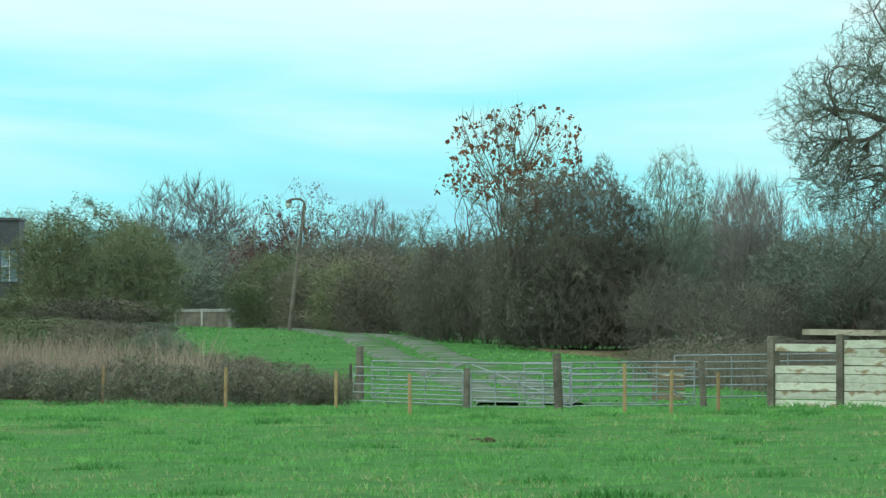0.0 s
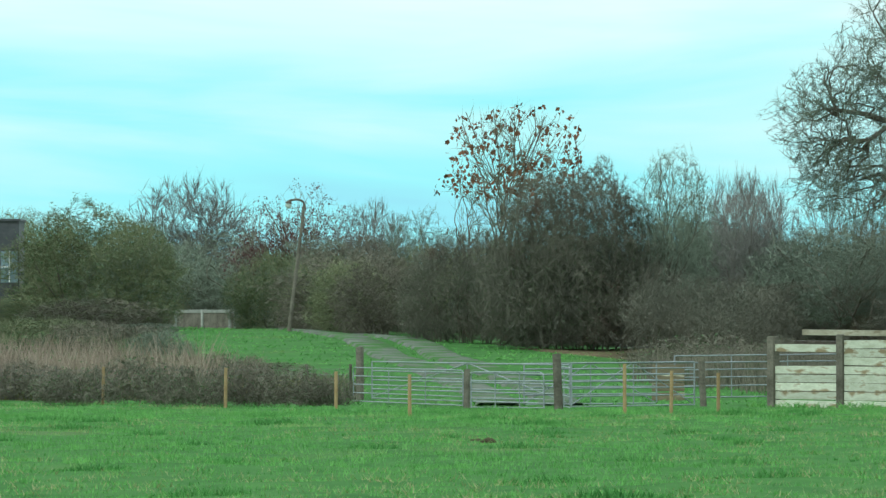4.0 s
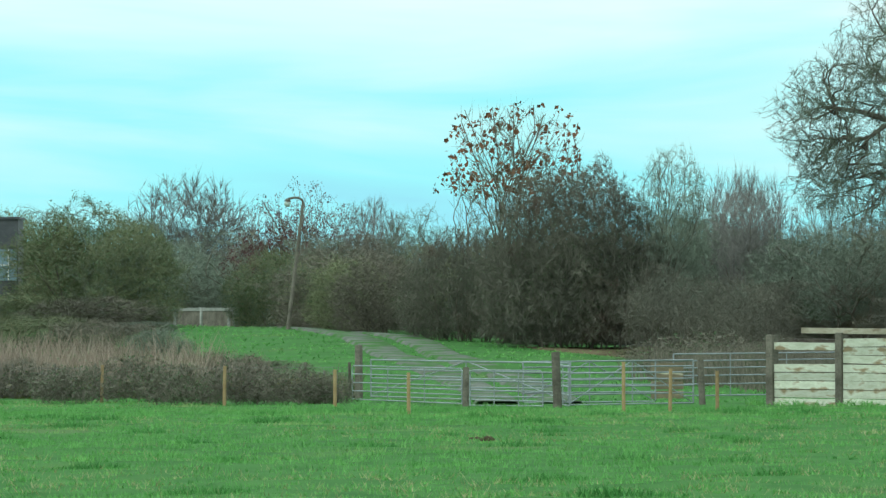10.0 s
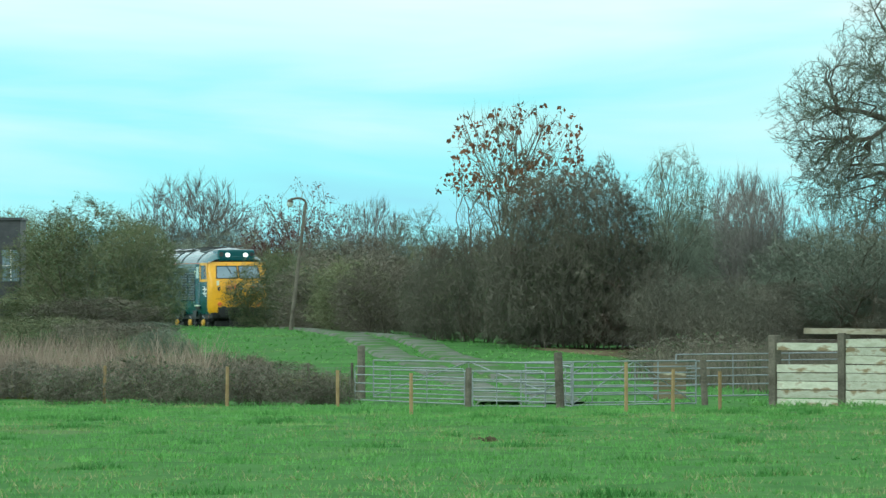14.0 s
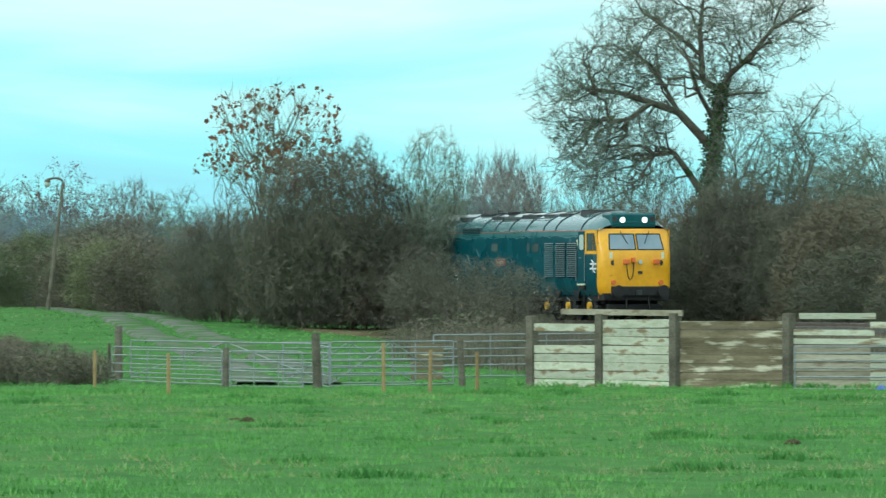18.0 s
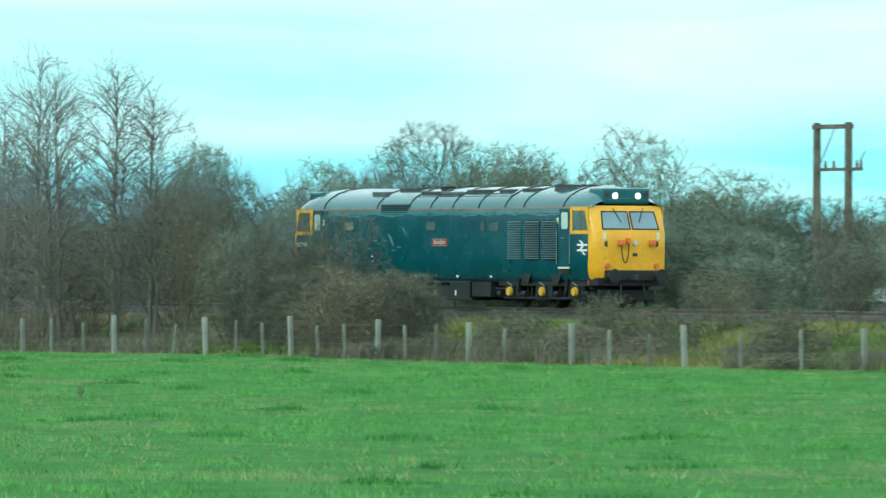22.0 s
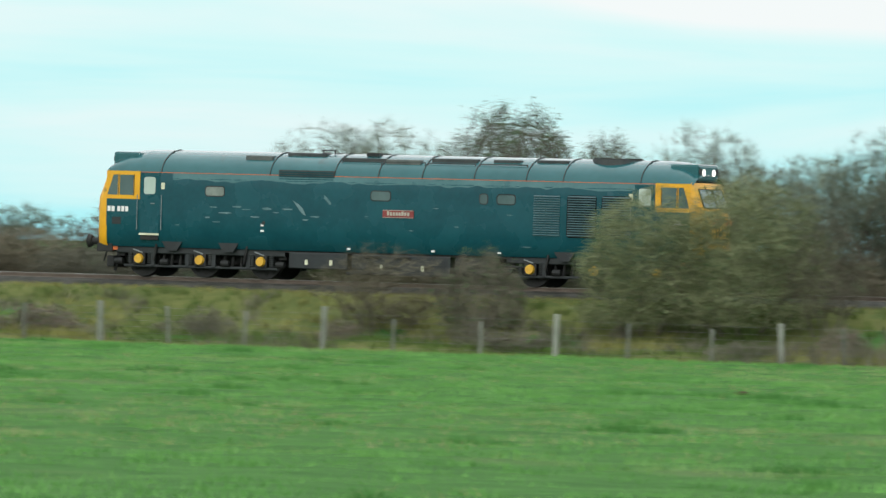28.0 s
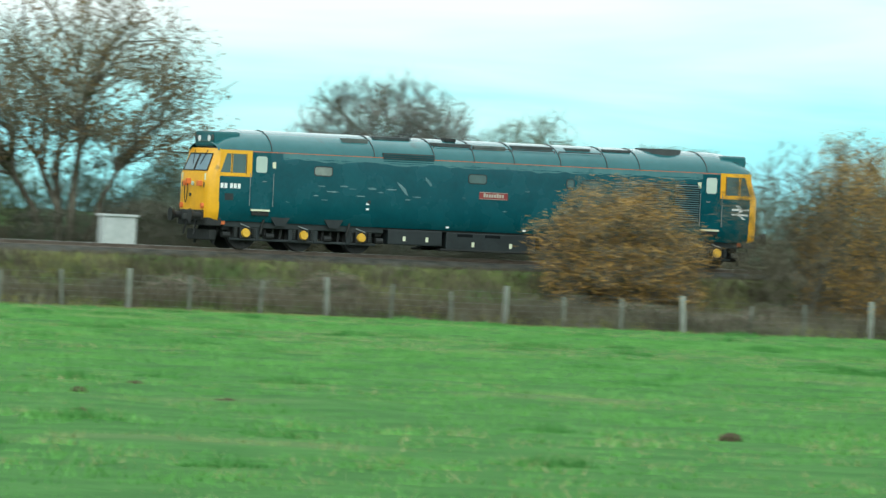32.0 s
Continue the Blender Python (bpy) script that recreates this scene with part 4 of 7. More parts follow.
def build_plants():
    rng = random.Random(5)
    shr = [plant(11 + i, "shrub", M_TWIG) for i in range(4)]
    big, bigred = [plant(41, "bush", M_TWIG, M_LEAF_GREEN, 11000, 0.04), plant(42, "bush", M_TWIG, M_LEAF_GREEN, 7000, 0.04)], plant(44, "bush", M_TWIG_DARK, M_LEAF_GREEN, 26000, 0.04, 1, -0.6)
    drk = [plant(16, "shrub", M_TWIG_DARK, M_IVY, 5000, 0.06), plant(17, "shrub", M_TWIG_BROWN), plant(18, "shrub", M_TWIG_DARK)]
    opn = [plant(21, "open", M_TWIG_BROWN), plant(22, "open", M_TWIG_BROWN), plant(23, "open", M_TWIG)]
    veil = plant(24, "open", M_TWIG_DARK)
    wisp = [plant(35, "fan", M_TWIG), plant(36, "fan", M_TWIG_BROWN), plant(37, "fan", M_TWIG)]
    tre = [plant(31 + i, "thorn", M_TWIG) for i in range(3)]
    kinds = {
        "T": (shr + tre, "bare_shrub", "tangled bare grey-brown hawthorn beside the railway", "shrub", "lineside thicket"),
        "H": (tre, "bare_tree", "fine-twigged bare hawthorn tree in the thicket", "tree", "lineside thicket"),
        "R": ([plant(51, "shrub", M_TWIG_RED), plant(52, "shrub", M_TWIG_RED)], "bare_shrub", "dense bare shrub with reddish-brown twigs", "shrub", "lineside thicket"),
        "G": ([plant(61, "shrub", M_TWIG_GREEN, M_LEAF_GREEN, 9000, 0.06), plant(62, "shrub", M_TWIG_GREEN, M_LEAF_GREEN, 6500, 0.06)], "green_shrub", "shrub still holding thin green leaves", "shrub", "lineside thicket"),
        "I": ([plant(71, "shrub", M_TWIG_GREEN, M_IVY, 10000, 0.065)], "ivy_bush", "dark green ivy-covered bush beside the track", "bush", ""),
        "E": ([plant(72, "shrub", M_BARK, M_IVY, 16000, 0.065)], "evergreen_tree", "dense dark evergreen tree behind the railway", "tree", ""),
        "P": ([plant(82, "spray", M_TWIG_PALE)], "bare_tree", "bare pale-twigged tree behind the railway", "tree", "bare trees behind the line"),
        "U": ([plant(91, "round", M_TWIG_RED, M_LEAF_PURPLE, 12000, 0.09, 3)], "copper_tree", "tree with dark copper-purple leaves", "tree", ""),
        "N": ([plant(92, "round", M_TWIG_RED, M_LEAF_BROWN, 3500, 0.13)], "brown_leaved_tree", "far tree with rusty brown leaves", "tree", ""),
        "B": ([plant(101, "bramble", M_WEED, M_LEAF_GREEN, 1100, 0.06), plant(102, "bramble", M_WEED, M_LEAF_GREEN, 500, 0.06)], "bramble_bush", "low tangled brown bramble on the bank", "bramble", "brambles along the bank"),
        "Y": ([plant(111, "open", M_TWIG_BROWN, M_LEAF_GOLD, 260, 0.08)], "yellowing_shrub", "bare shrub with a few yellow leaves", "shrub", ""),
        "S": ([plant(121, "slender", M_TWIG_PALE), plant(122, "slender", M_TWIG_PALE), plant(123, "slender", M_TWIG_PALE)], "slender_tree", "tall slender bare tree behind the wire fence", "tree", "slender trees by the fence"),
        "L": ([plant(131, "thin", M_TWIG_BROWN), plant(132, "thin", M_TWIG_RED)], "thin_shrub", "thin see-through bare shrub on the bank", "shrub", "bank shrubs"),
        "W": ([plant(141, "bush", M_TWIG_GREEN, M_LEAF_GOLD, 55000, 0.065)], "golden_willow", "broad willow bush with yellow-brown autumn leaves", "willow", ""),
        "F": ([plant(151, "shrub", M_TWIG_RED, M_LEAF_ORANGE, 22000, 0.07)], "golden_shrub", "shrub with orange-yellow autumn leaves by the fence", "shrub", ""),
    }
    for key, rows in GROWTH.items():
        variants, name, label, category, group = kinds[key.rstrip("'")]
        for s, d, top, width in rows:
            width *= 1.4 if key == "S" else 1.0
            k = rng.choice(variants if key[0] != "T" else (tre if d > 5 and top > 5 else shr))
            if key[0] in "TR" and d < -5 and -172 < s < -160:
                k = drk[2]
            elif key[0] in "TH" and d > 5 and top > 6 and (-112 < s < -60 or 15 < s < 26):
                k = rng.choice(wisp)
            elif key[0] == "T" and -10 <= d < 0 and s > -200:
                k = rng.choice(opn)
            elif key[0] == "T" and 5 < d < 14 and -256 < s < -222 and top < 7.7:
                k = rng.choice(drk)
            elif key[0] in "TR" and -10 <= d < 0 and top > 5.6:
                k = bigred if key[0] == "R" else rng.choice(big)
            put_plant(k, s, d, top, width * (1.5 if d > 6 else (1.25 if s < -200 else 1.12)), name, label, category, group, 0.75 if key == "W" else rng.random() * 6.28)
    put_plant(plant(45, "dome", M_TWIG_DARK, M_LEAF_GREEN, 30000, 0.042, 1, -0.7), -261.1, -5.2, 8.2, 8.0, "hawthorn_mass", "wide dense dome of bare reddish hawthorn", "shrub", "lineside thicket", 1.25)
    for s, d, top, w in ((-254.6, -4.2, 3.8, 3.0), (-252.2, -5.2, 4.4, 3.8), (-249.4, -4.6, 4.0, 3.2), (-245.6, -5.0, 4.0, 3.8), (-241.8, -5.6, 3.6, 3.6)):
        put_plant(veil, s, d, top, w, "thin_shrub", "thin see-through dark shrub beside the dome of hawthorn", "shrub", "lineside thicket", s * 1.7)
    for s, d, top, w in ((-170.2, -8.4, 5.0, 3.2), (-167.4, -8.0, 4.9, 3.4), (-173.2, -7.6, 5.0, 3.0)):
        put_plant(veil, s, d, top, w, "thin_shrub", "tall thin dark shrub on the bank", "shrub", "bank shrubs", s * 1.3)
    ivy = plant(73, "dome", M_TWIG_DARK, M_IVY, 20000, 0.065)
    for s, d, top, w in ((-251.0, 6.4, 6.9, 5.2), (-246.2, 7.4, 6.2, 5.4)):
        put_plant(ivy, s, d, top, w, "ivy_thicket", "tangled thicket with dark ivy at the foot of the oak", "bush", "", s)
    for s, d, top, w in ((-272.0, 9.5, 8.0, 3.6), (-268.4, 10.5, 7.4, 3.4), (-264.2, 9.8, 7.2, 3.6), (-260.6, 11.0, 7.0, 3.6)):
        put_plant(wisp[1], s, d, top, w, "bare_tree", "thin bare young tree behind the thicket", "tree", "lineside thicket", s)
    low = random.Random(23)
    for s in np.arange(-272, -158, 2.9):        # undergrowth that closes the thicket down to the ground
        s, d = float(s) + low.uniform(-0.8, 0.8), low.uniform(5.2, 7.6)
        put_plant(low.choice(drk if s < -222 else shr), s, d, low.uniform(3.3, 4.6), low.uniform(4.2, 5.6), "bare_shrub", "low tangled bare shrub under the thicket", "shrub", "lineside thicket", low.random() * 6.28)
    for s in np.arange(-66, 76, 3.1):
        s, d = float(s) + low.uniform(-0.8, 0.8), low.uniform(7.5, 9.5)
        put_plant(low.choice(drk), s, d, low.uniform(2.2, 3.3), low.uniform(4.2, 5.4), "bare_shrub", "low dark scrub behind the railway", "shrub", "scrub behind the line", low.random() * 6.28)
    oak = plant(7, "oak", M_TWIG)
    z = land(-256.3, 8)
    ok = put_plant(oak, -256.3, 8, z + 1.0, 1.0, "oak_tree", "tall spreading bare oak with ivy on its trunk", "tree", "", 1.204)
    ir = np.random.default_rng(77)
    up = ir.random(4000) * 7.4 + 2.2
    an = ir.random(4000) * 6.28
    pl = np.stack([np.cos(an) * (0.46 - 0.02 * up) + np.interp(up, (3.0, 5.5, 7.8, 9.4), (-0.25, -0.2, 0.1, 0.25)), np.sin(an) * (0.46 - 0.02 * up), up], 1) + ir.normal(0, 0.08, (4000, 3))
    link("ivy", leaves(ir, pl, 0.12, M_IVY, "ivy"), ok, None, "dark green ivy leaves")
    brown = plant(8, "round", M_TWIG, M_LEAF_OLIVE, 4200, 0.10, 3)
    full = plant(10, "crown", M_TWIG_BROWN, M_LEAF_OLIVE, 6500, 0.095, 2)
    put_plant(full, 34.1, 9, 10.4, 12.0, "brown_leaved_tree", "round tree with sparse brown leaves behind the track", "tree", "brown-leaved trees", 0.3)
    put_plant(full, 27.6, 9, 8.0, 5.4, "brown_leaved_tree", "smaller tree with sparse brown leaves behind the track", "tree", "brown-leaved trees", 1.9)
    put_plant(brown, -23.6, 9, 11.9, 10.2, "brown_leaved_tree", "tall tree with sparse brown leaves behind the track", "tree", "brown-leaved trees", 2.3)
    leafy = plant(9, "fan", M_TWIG, M_LEAF_BROWN, 900, 0.17, 5, 0.6)
    put_plant(leafy, -274.9, -2.9, 10.6, 7.0, "maple_tree", "half-bare tree with clusters of russet leaves on top", "tree", "", 0.0)
    # the hedge that closes the view behind the line
    hed = [plant(161, "hedge", M_TWIG), plant(162, "hedge", M_TWIG_RED), plant(163, "hedge", M_TWIG_GREEN)]
    for s in np.arange(-440, 120, 3.4):
        if -172 < s < -138:
            continue
        tall = float(np.interp(s, (-400, -330, -250, -210, -193, -175, -138, -118, -100, -80, -60, -37, -13, 10, 38, 62), (6.0, 5.8, 6.4, 6.2, 6.3, 5.2, 5.0, 5.7, 5.6, 4.2, 4.4, 5.6, 6.0, 5.4, 4.6, 4.6)))
        k = hed[0] if rng.random() < 0.6 else rng.choice(hed)
        put_plant(k, float(s) + rng.uniform(-1, 1), rng.uniform(11.5, 15), tall + rng.uniform(-0.7, 0.35), rng.uniform(5.6, 7.2), "hedge_shrub", "bare brown hedge shrub behind the railway", "shrub", "hedge behind the line", rng.random() * 6.28)


def build_far_hedge():
    dock = plant(181, "thin", M_WEED)
    wr = random.Random(19)
    clump = [plant(182, "thin", M_HERB), plant(183, "thin", M_HERB), plant(184, "bramble", M_HERB, M_LEAF_GREEN, 1600, 0.07), plant(185, "bramble", M_TWIG_RED, M_LEAF_GREEN, 500, 0.06)]
    for _ in range(34):
        s = wr.uniform(-258, -220)
        d = line_d(s) + wr.uniform(2.0, 11)
        if -s / (TRACK_Y + d) > 3.07:
            put_plant(wr.choice(clump[:2] + clump), s, d, land(s, d) + wr.uniform(0.8, 1.7), wr.uniform(1.0, 2.0), "dead_weed_clump", "tangled brown clump of dead weeds and bramble", "weeds", "weed clumps behind the netting", wr.random() * 6.28)
    for s in np.arange(-156, 68, 1.75):
        s, d = float(s) + wr.uniform(-0.8, 0.8), wr.uniform(-12.4, -6.5)
        if wr.random() < (0.95 if s > 8 or s < -120 else 0.6):
            put_plant(wr.choice(clump[2:]), s, d, land(s, d) + wr.uniform(0.45, 1.05), wr.uniform(1.6, 3.2), "bramble_clump", "low brown and green bramble clump on the bank", "bramble", "bramble clumps on the bank", wr.random() * 6.28)
    for s, d, h in ((-20.2, -129.9, 0.28), (-21.7, -125.1, 0.28), (-110.1, -49.9, 0.3), (-132.4, -40.4, 0.3)):
        put_plant(dock, s, d, land(s, d) + h, 0.2, "dead_dock", "small brown dead dock standing in the pasture", "weed", "dead docks", s)
    rng = random.Random(9)
    hed = [plant(171, "hedge", M_TWIG), plant(172, "hedge", M_TWIG_RED)]
    for s in np.arange(-255, -110, 4.6):
        put_plant(rng.choice(hed), float(s) + rng.uniform(-1, 1), rng.uniform(48, 56), rng.uniform(4.0, 5.4), rng.uniform(6.5, 8), "hedge_shrub", "bare brown shrub of a far hedge", "shrub", "far hedge", rng.random() * 6.28)


def blades(name, rng, places, height, width, lean, mat, label, category, count, spread_by=0.45, short=False):
    """Grass as tapered blades, all of one stretch in one object."""
    n = len(places) * count
    p = np.repeat(places, count, 0)
    spread = np.repeat(height, count)
    a = rng.random(n) * 2 * math.pi
    p = p + np.stack([np.cos(a), np.sin(a), np.zeros(n)], 1) * (spread * spread_by * np.sqrt(rng.random(n)))[:, None]
    p[:, 2] -= 0.03
    h = spread * (0.5 + 0.7 * rng.random(n))
    b = rng.random(n) * 2 * math.pi
    out = np.stack([np.cos(b), np.sin(b), np.zeros(n)], 1)
    tip = p + out * (lean * h)[:, None] + np.array([0, 0, 1.0]) * h[:, None]
    c = rng.random(n) * math.pi
    side = np.stack([np.cos(c), np.sin(c), np.zeros(n)], 1) * (width * (0.6 + 0.8 * rng.random(n)))[:, None]
    if short:
        v = np.stack([p - side, p + side, tip], 1).reshape(-1, 3)
        ob = link(name, fast_mesh(name, v, (np.arange(n) * 3)[:, None] + np.array([[0, 1, 2]]), mat))
        return tagged(ob, label, category, kind="stuff")
    mid = (p + tip) / 2 + np.array([0, 0, 0.12]) * h[:, None]
    v = np.stack([p - side, p + side, mid + side * 0.7, mid - side * 0.7, tip], 1).reshape(-1, 3)
    k = (np.arange(n) * 5)[:, None]
    f = np.concatenate([k + np.array([[0, 1, 2]]), k + np.array([[0, 2, 3]]), k + np.array([[3, 2, 4]])], 0)
    ob = link(name, fast_mesh(name, v, f, mat))
    return tagged(ob, label, category, kind="stuff")


def spots_on_land(rng, n, s0, s1, d0, d1, where=None):
    out = []
    for _ in range(n):
        s, d = rng.uniform(s0, s1), rng.uniform(d0, d1)
        if where and not where(s, d):
            continue
        x, y, _h = at(s, d)
        out.append((x, y, land(s, d)))
    return np.array(out)


def fence_d(s):
    """How far the field's fence stands from the track."""
    return float(np.interp(s, (-225, -200, -189, -180), (-39, -33, -14.5, -13)))


def road_y(s):
    """The middle of the track road."""
    return float(np.interp(s, (-310, -288, -276, -262, -251, -242, -234, -225, -214, -204), (96.5, 92.6, 90.6, 87.4, 84.4, 82.6, 80.9, 78.6, 75.4, 72.0)))


def line_d(s):
    """The netting fence beside the gates."""
    return float(np.interp(s, (-300, -226, -218.4), (-55.0, -42.0, -28.0)))


def build_grass():
    rng = np.random.default_rng(3)
    r2 = random.Random(4)

    def field(s, d):
        return d < fence_d(s) - 0.4

    def meadow(s, d):
        return d < fence_d(s) - 0.4 and d > float(np.interp(s, (-222, -114, -84, -57, -31, -15, 10, 40, 75), (-40, -75, -77, -101, -131, -161, -169, -75, -30)))

    p = np.concatenate([spots_on_land(r2, n, a, b, c, -13, meadow) for a, b, c, n in ((-222, -114, -75, 21000), (-114, -57, -101, 17000), (-57, -15, -161, 24000), (-15, 40, -169, 36000), (40, 75, -75, 4500))])
    lush = np.array([noise.noise((x * 0.05, y * 0.05, 0.0)) + 0.6 * noise.noise((x * 0.28, y * 0.28, 5.0)) for x, y, z in p])
    blades("pasture_grass", rng, p, 0.08 + 0.09 * np.clip(lush * 0.8 + 0.4, 0, 1), 0.0105, 0.6, M_BLADE, "short green pasture grass in uneven tufts", "grass", 13, 2.2, True)
    dry = p[(lush < -0.06)][::3]
    blades("dry_grass", rng, dry, np.full(len(dry), 0.14), 0.008, 0.9, M_DRY, "straw-coloured dry grass among the pasture", "grass", 9, 2.4, True)
    # broad soft tussocks
    q, hh = [], []
    for i in range(0, len(p), 170):
        x, y, z = p[i]
        w = r2.uniform(0.22, 0.65)
        for _ in range(int(90 * w)):
            u, v = r2.gauss(0, w), r2.gauss(0, w)
            q.append((x + u, y + v, z))
            hh.append(0.06 + 0.15 * math.exp(-(u * u + v * v) / (1.6 * w * w)))
    blades("grass_tussocks", rng, np.array(q), np.array(hh), 0.013, 0.6, M_TUSSOCK, "darker grass tussocks in the pasture", "grass", 10, 1.2, True)
    bank = spots_on_land(r2, 21000, -187, 72, -13.0, -3.9)
    k = np.array([noise.noise((x * 0.16, y * 0.16, 9.0)) for x, y, z in bank])
    k = np.where((bank[:, 0] < -166) & (k > 0.02), 0.03, k)     # only dead stalks under the slender trees
    for nm, sel, hh, mt, lb in (("bank_grass", k > 0.05, 0.36, M_BANKDRY, "long yellowed grass on the railway bank"), ("bank_green_grass", k < 0.0, 0.32, M_BANKGREEN, "long dull green grass on the railway bank"), ("bank_weeds", (k > -0.07) & (k < 0.05), 0.45, M_WEED, "brown dead stalks on the railway bank")):
        q = bank[sel]
        blades(nm, rng, q, np.full(len(q), hh), 0.013, 0.7, mt, lb, "grass", 7)
    q = spots_on_land(r2, 6500, -8, 72, -13.0, -4.4)
    blades("dead_weeds", rng, q, np.full(len(q), 0.75), 0.011, 0.6, M_BROWNWEED, "dense brown dead weeds covering the bank", "weeds", 8)
    q = spots_on_land(r2, 5200, -150, 72, -4.0, -2.35)
    q0 = at(-8.0, -3.0)[0]
    blades("dead_weeds", rng, q[q[:, 0] > q0], np.full(int((q[:, 0] > q0).sum()), 0.2), 0.012, 0.7, M_BROWNWEED, "dead weeds that creep up to the ballast", "weeds", 8)
    q = q[q[:, 0] <= q0]
    blades("bank_grass", rng, q, np.full(len(q), 0.17), 0.012, 0.7, M_BANKDRY, "grass that creeps up to the ballast", "grass", 7)
    weed = spots_on_land(r2, 9000, -187, 72, -13.4, -9.0)
    k = np.array([noise.noise((x * 0.09, y * 0.09, 2.0)) for x, y, z in weed])
    q = weed[k > 0.08]
    blades("dead_weeds", rng, q, 0.5 + 0.5 * np.clip(k[k > 0.08], 0, 1), 0.010, 0.5, M_WEED, "brown dead weeds and stalks along the fence", "weeds", 8)
    # weeds on the rough ground beside the gates
    w = spots_on_land(r2, 16000, -262, -205, -46, -20, lambda s, d: 0.6 < d - line_d(s) < 15 and s < -219 and -s / (TRACK_Y + d) > 3.07)
    tall = np.array([1.05 + 0.75 * noise.noise((x * 0.35, y * 0.35, 0)) + 0.45 * noise.noise((x * 1.1, y * 1.1, 3.0)) + 0.03 * (-232 - x) for x, y, z in w])
    blades("dead_weeds", rng, w, np.clip(tall * (0.45 + 0.7 * rng.random(len(w))), 0.3, 1.9), 0.010, 0.75, M_HERB, "tall brown dead weeds behind the wire fence", "weeds", 6)
    wg = spots_on_land(r2, 9000, -262, -219, -52, -24, lambda s, d: 0.3 < d - line_d(s) < 7 and -s / (TRACK_Y + d) > 3.07)
    wk = np.array([noise.noise((x * 0.3, y * 0.3, 6.0)) for x, y, z in wg])
    blades("green_weeds", rng, wg[wk > -0.05], np.full(int((wk > -0.05).sum()), 0.75), 0.02, 0.8, M_BANKGREEN, "low green weeds behind the wire netting", "weeds", 8)
    blades("dry_grass", rng, wg[wk < -0.12], np.full(int((wk < -0.12).sum()), 0.7), 0.012, 0.7, M_BANKDRY, "straw-coloured grass behind the wire netting", "grass", 8)
    ws = spots_on_land(r2, 6500, -262, -228, -46, -20, lambda s, d: 3 < d - line_d(s) < 15 and -s / (TRACK_Y + d) > 3.24)
    blades("pale_reeds", rng, ws, 1.35 + 0.75 * rng.random(len(ws)), 0.012, 0.4, M_REED, "pale dry reed heads above the weeds", "reeds", 5)
    w = spots_on_land(r2, 6000, -206, -184, -36, -14, lambda s, d: math.atan2(-s, TRACK_Y + d) < 1.2025 and -1.6 < math.hypot(s, TRACK_Y + d) - float(np.interp(math.degrees(math.atan2(-s, TRACK_Y + d)), (65.2, 65.7, 66.7, 67.6, 68.2, 68.8), (205, 205, 206, 207, 211, 214))) < -0.25)
    blades("nettles", rng, w, 0.08 + 0.17 * rng.random(len(w)), 0.013, 0.9, M_BLADE, "bright green nettles along the foot of the pen", "weeds", 14)
    w = spots_on_land(r2, 2600, -232, -186, -14, -6)
    blades("dead_weeds", rng, w, np.full(len(w), 1.3), 0.012, 0.35, M_WEED, "tall dead weeds behind the cattle pen", "weeds", 6)
    w = spots_on_land(r2, 9000, -320, -200, -40, -4, lambda s, d: d > fence_d(s) + 0.5 and abs(abs(TRACK_Y + d - road_y(s)) - 0.95) > 0.62)
    blades("ramp_grass", rng, w, np.full(len(w), 0.11), 0.014, 1.1, M_BLADE, "green grass over the ramp beside the track road", "grass", 6)
    me_rng = random.Random(12)
    for k, (s, d) in enumerate(((-19.5, -132.9), (-37.5, -113.8), (-23.8, -136.3), (-16.7, -62.3), (-13.2, -62.0), (-1.9, -65.0), (-0.9, -72.2), (0.4, -67.9), (1.7, -65.8), (7.3, -108.2), (8.1, -126.3), (9.2, -121.2),
                                (7.1, -136.0), (9.3, -127.4), (12.0, -138.5), (-146.2, -49.5), (-149.2, -48.6), (-122.9, -48.9))):
        x, y, _h = at(s, d)
        bm = bmesh.new()
        bmesh.ops.create_icosphere(bm, subdivisions=3, radius=1.0)
        for v in bm.verts:
            v.co *= 1 + 0.35 * noise.noise(v.co * 2.2 + Vector((k * 7.0, 0, 0)))
        me = bpy.data.meshes.new("molehill")
        bm.to_mesh(me)
        bm.free()
        me.materials.append(M_EARTH)
        ob = link("molehill", me, None, Matrix.LocRotScale((x, y, land(s, d) - 0.02), Euler((0, 0, k)), (me_rng.uniform(0.12, 0.24), me_rng.uniform(0.1, 0.2), me_rng.uniform(0.07, 0.12))))
        tagged(ob, "small heap of brown molehill earth in the grass", "molehill", "molehills in the pasture")


# ---------------------------------------------------------------- fences, gates and the cattle pen
def post_mesh(w, h, mat, sides=4, lean_top=0.0):
    bm = bmesh.new()
    if sides == 4:
        box(bm, -w / 2, w / 2, -w / 2, w / 2, -0.4, h, bevel=w * 0.12)
    else:
        tube(bm, (0, 0, -0.4), (lean_top, 0, h), w / 2, w * 0.46, n=sides)
    me = bpy.data.meshes.new("post")
    bm.to_mesh(me)
    bm.free()
    me.materials.append(mat)
    return me


def wire_run(fence, pts, heights, r=0.004):
    """Each wire of a fence, post to post."""
    for h in heights:
        bm = bmesh.new()
        for a, b in zip(pts[:-1], pts[1:]):
            tube(bm, (a[0], a[1], a[2] + h), (b[0], b[1], b[2] + h), r, n=4)
        part("wire", bm, M_WIRE, fence)


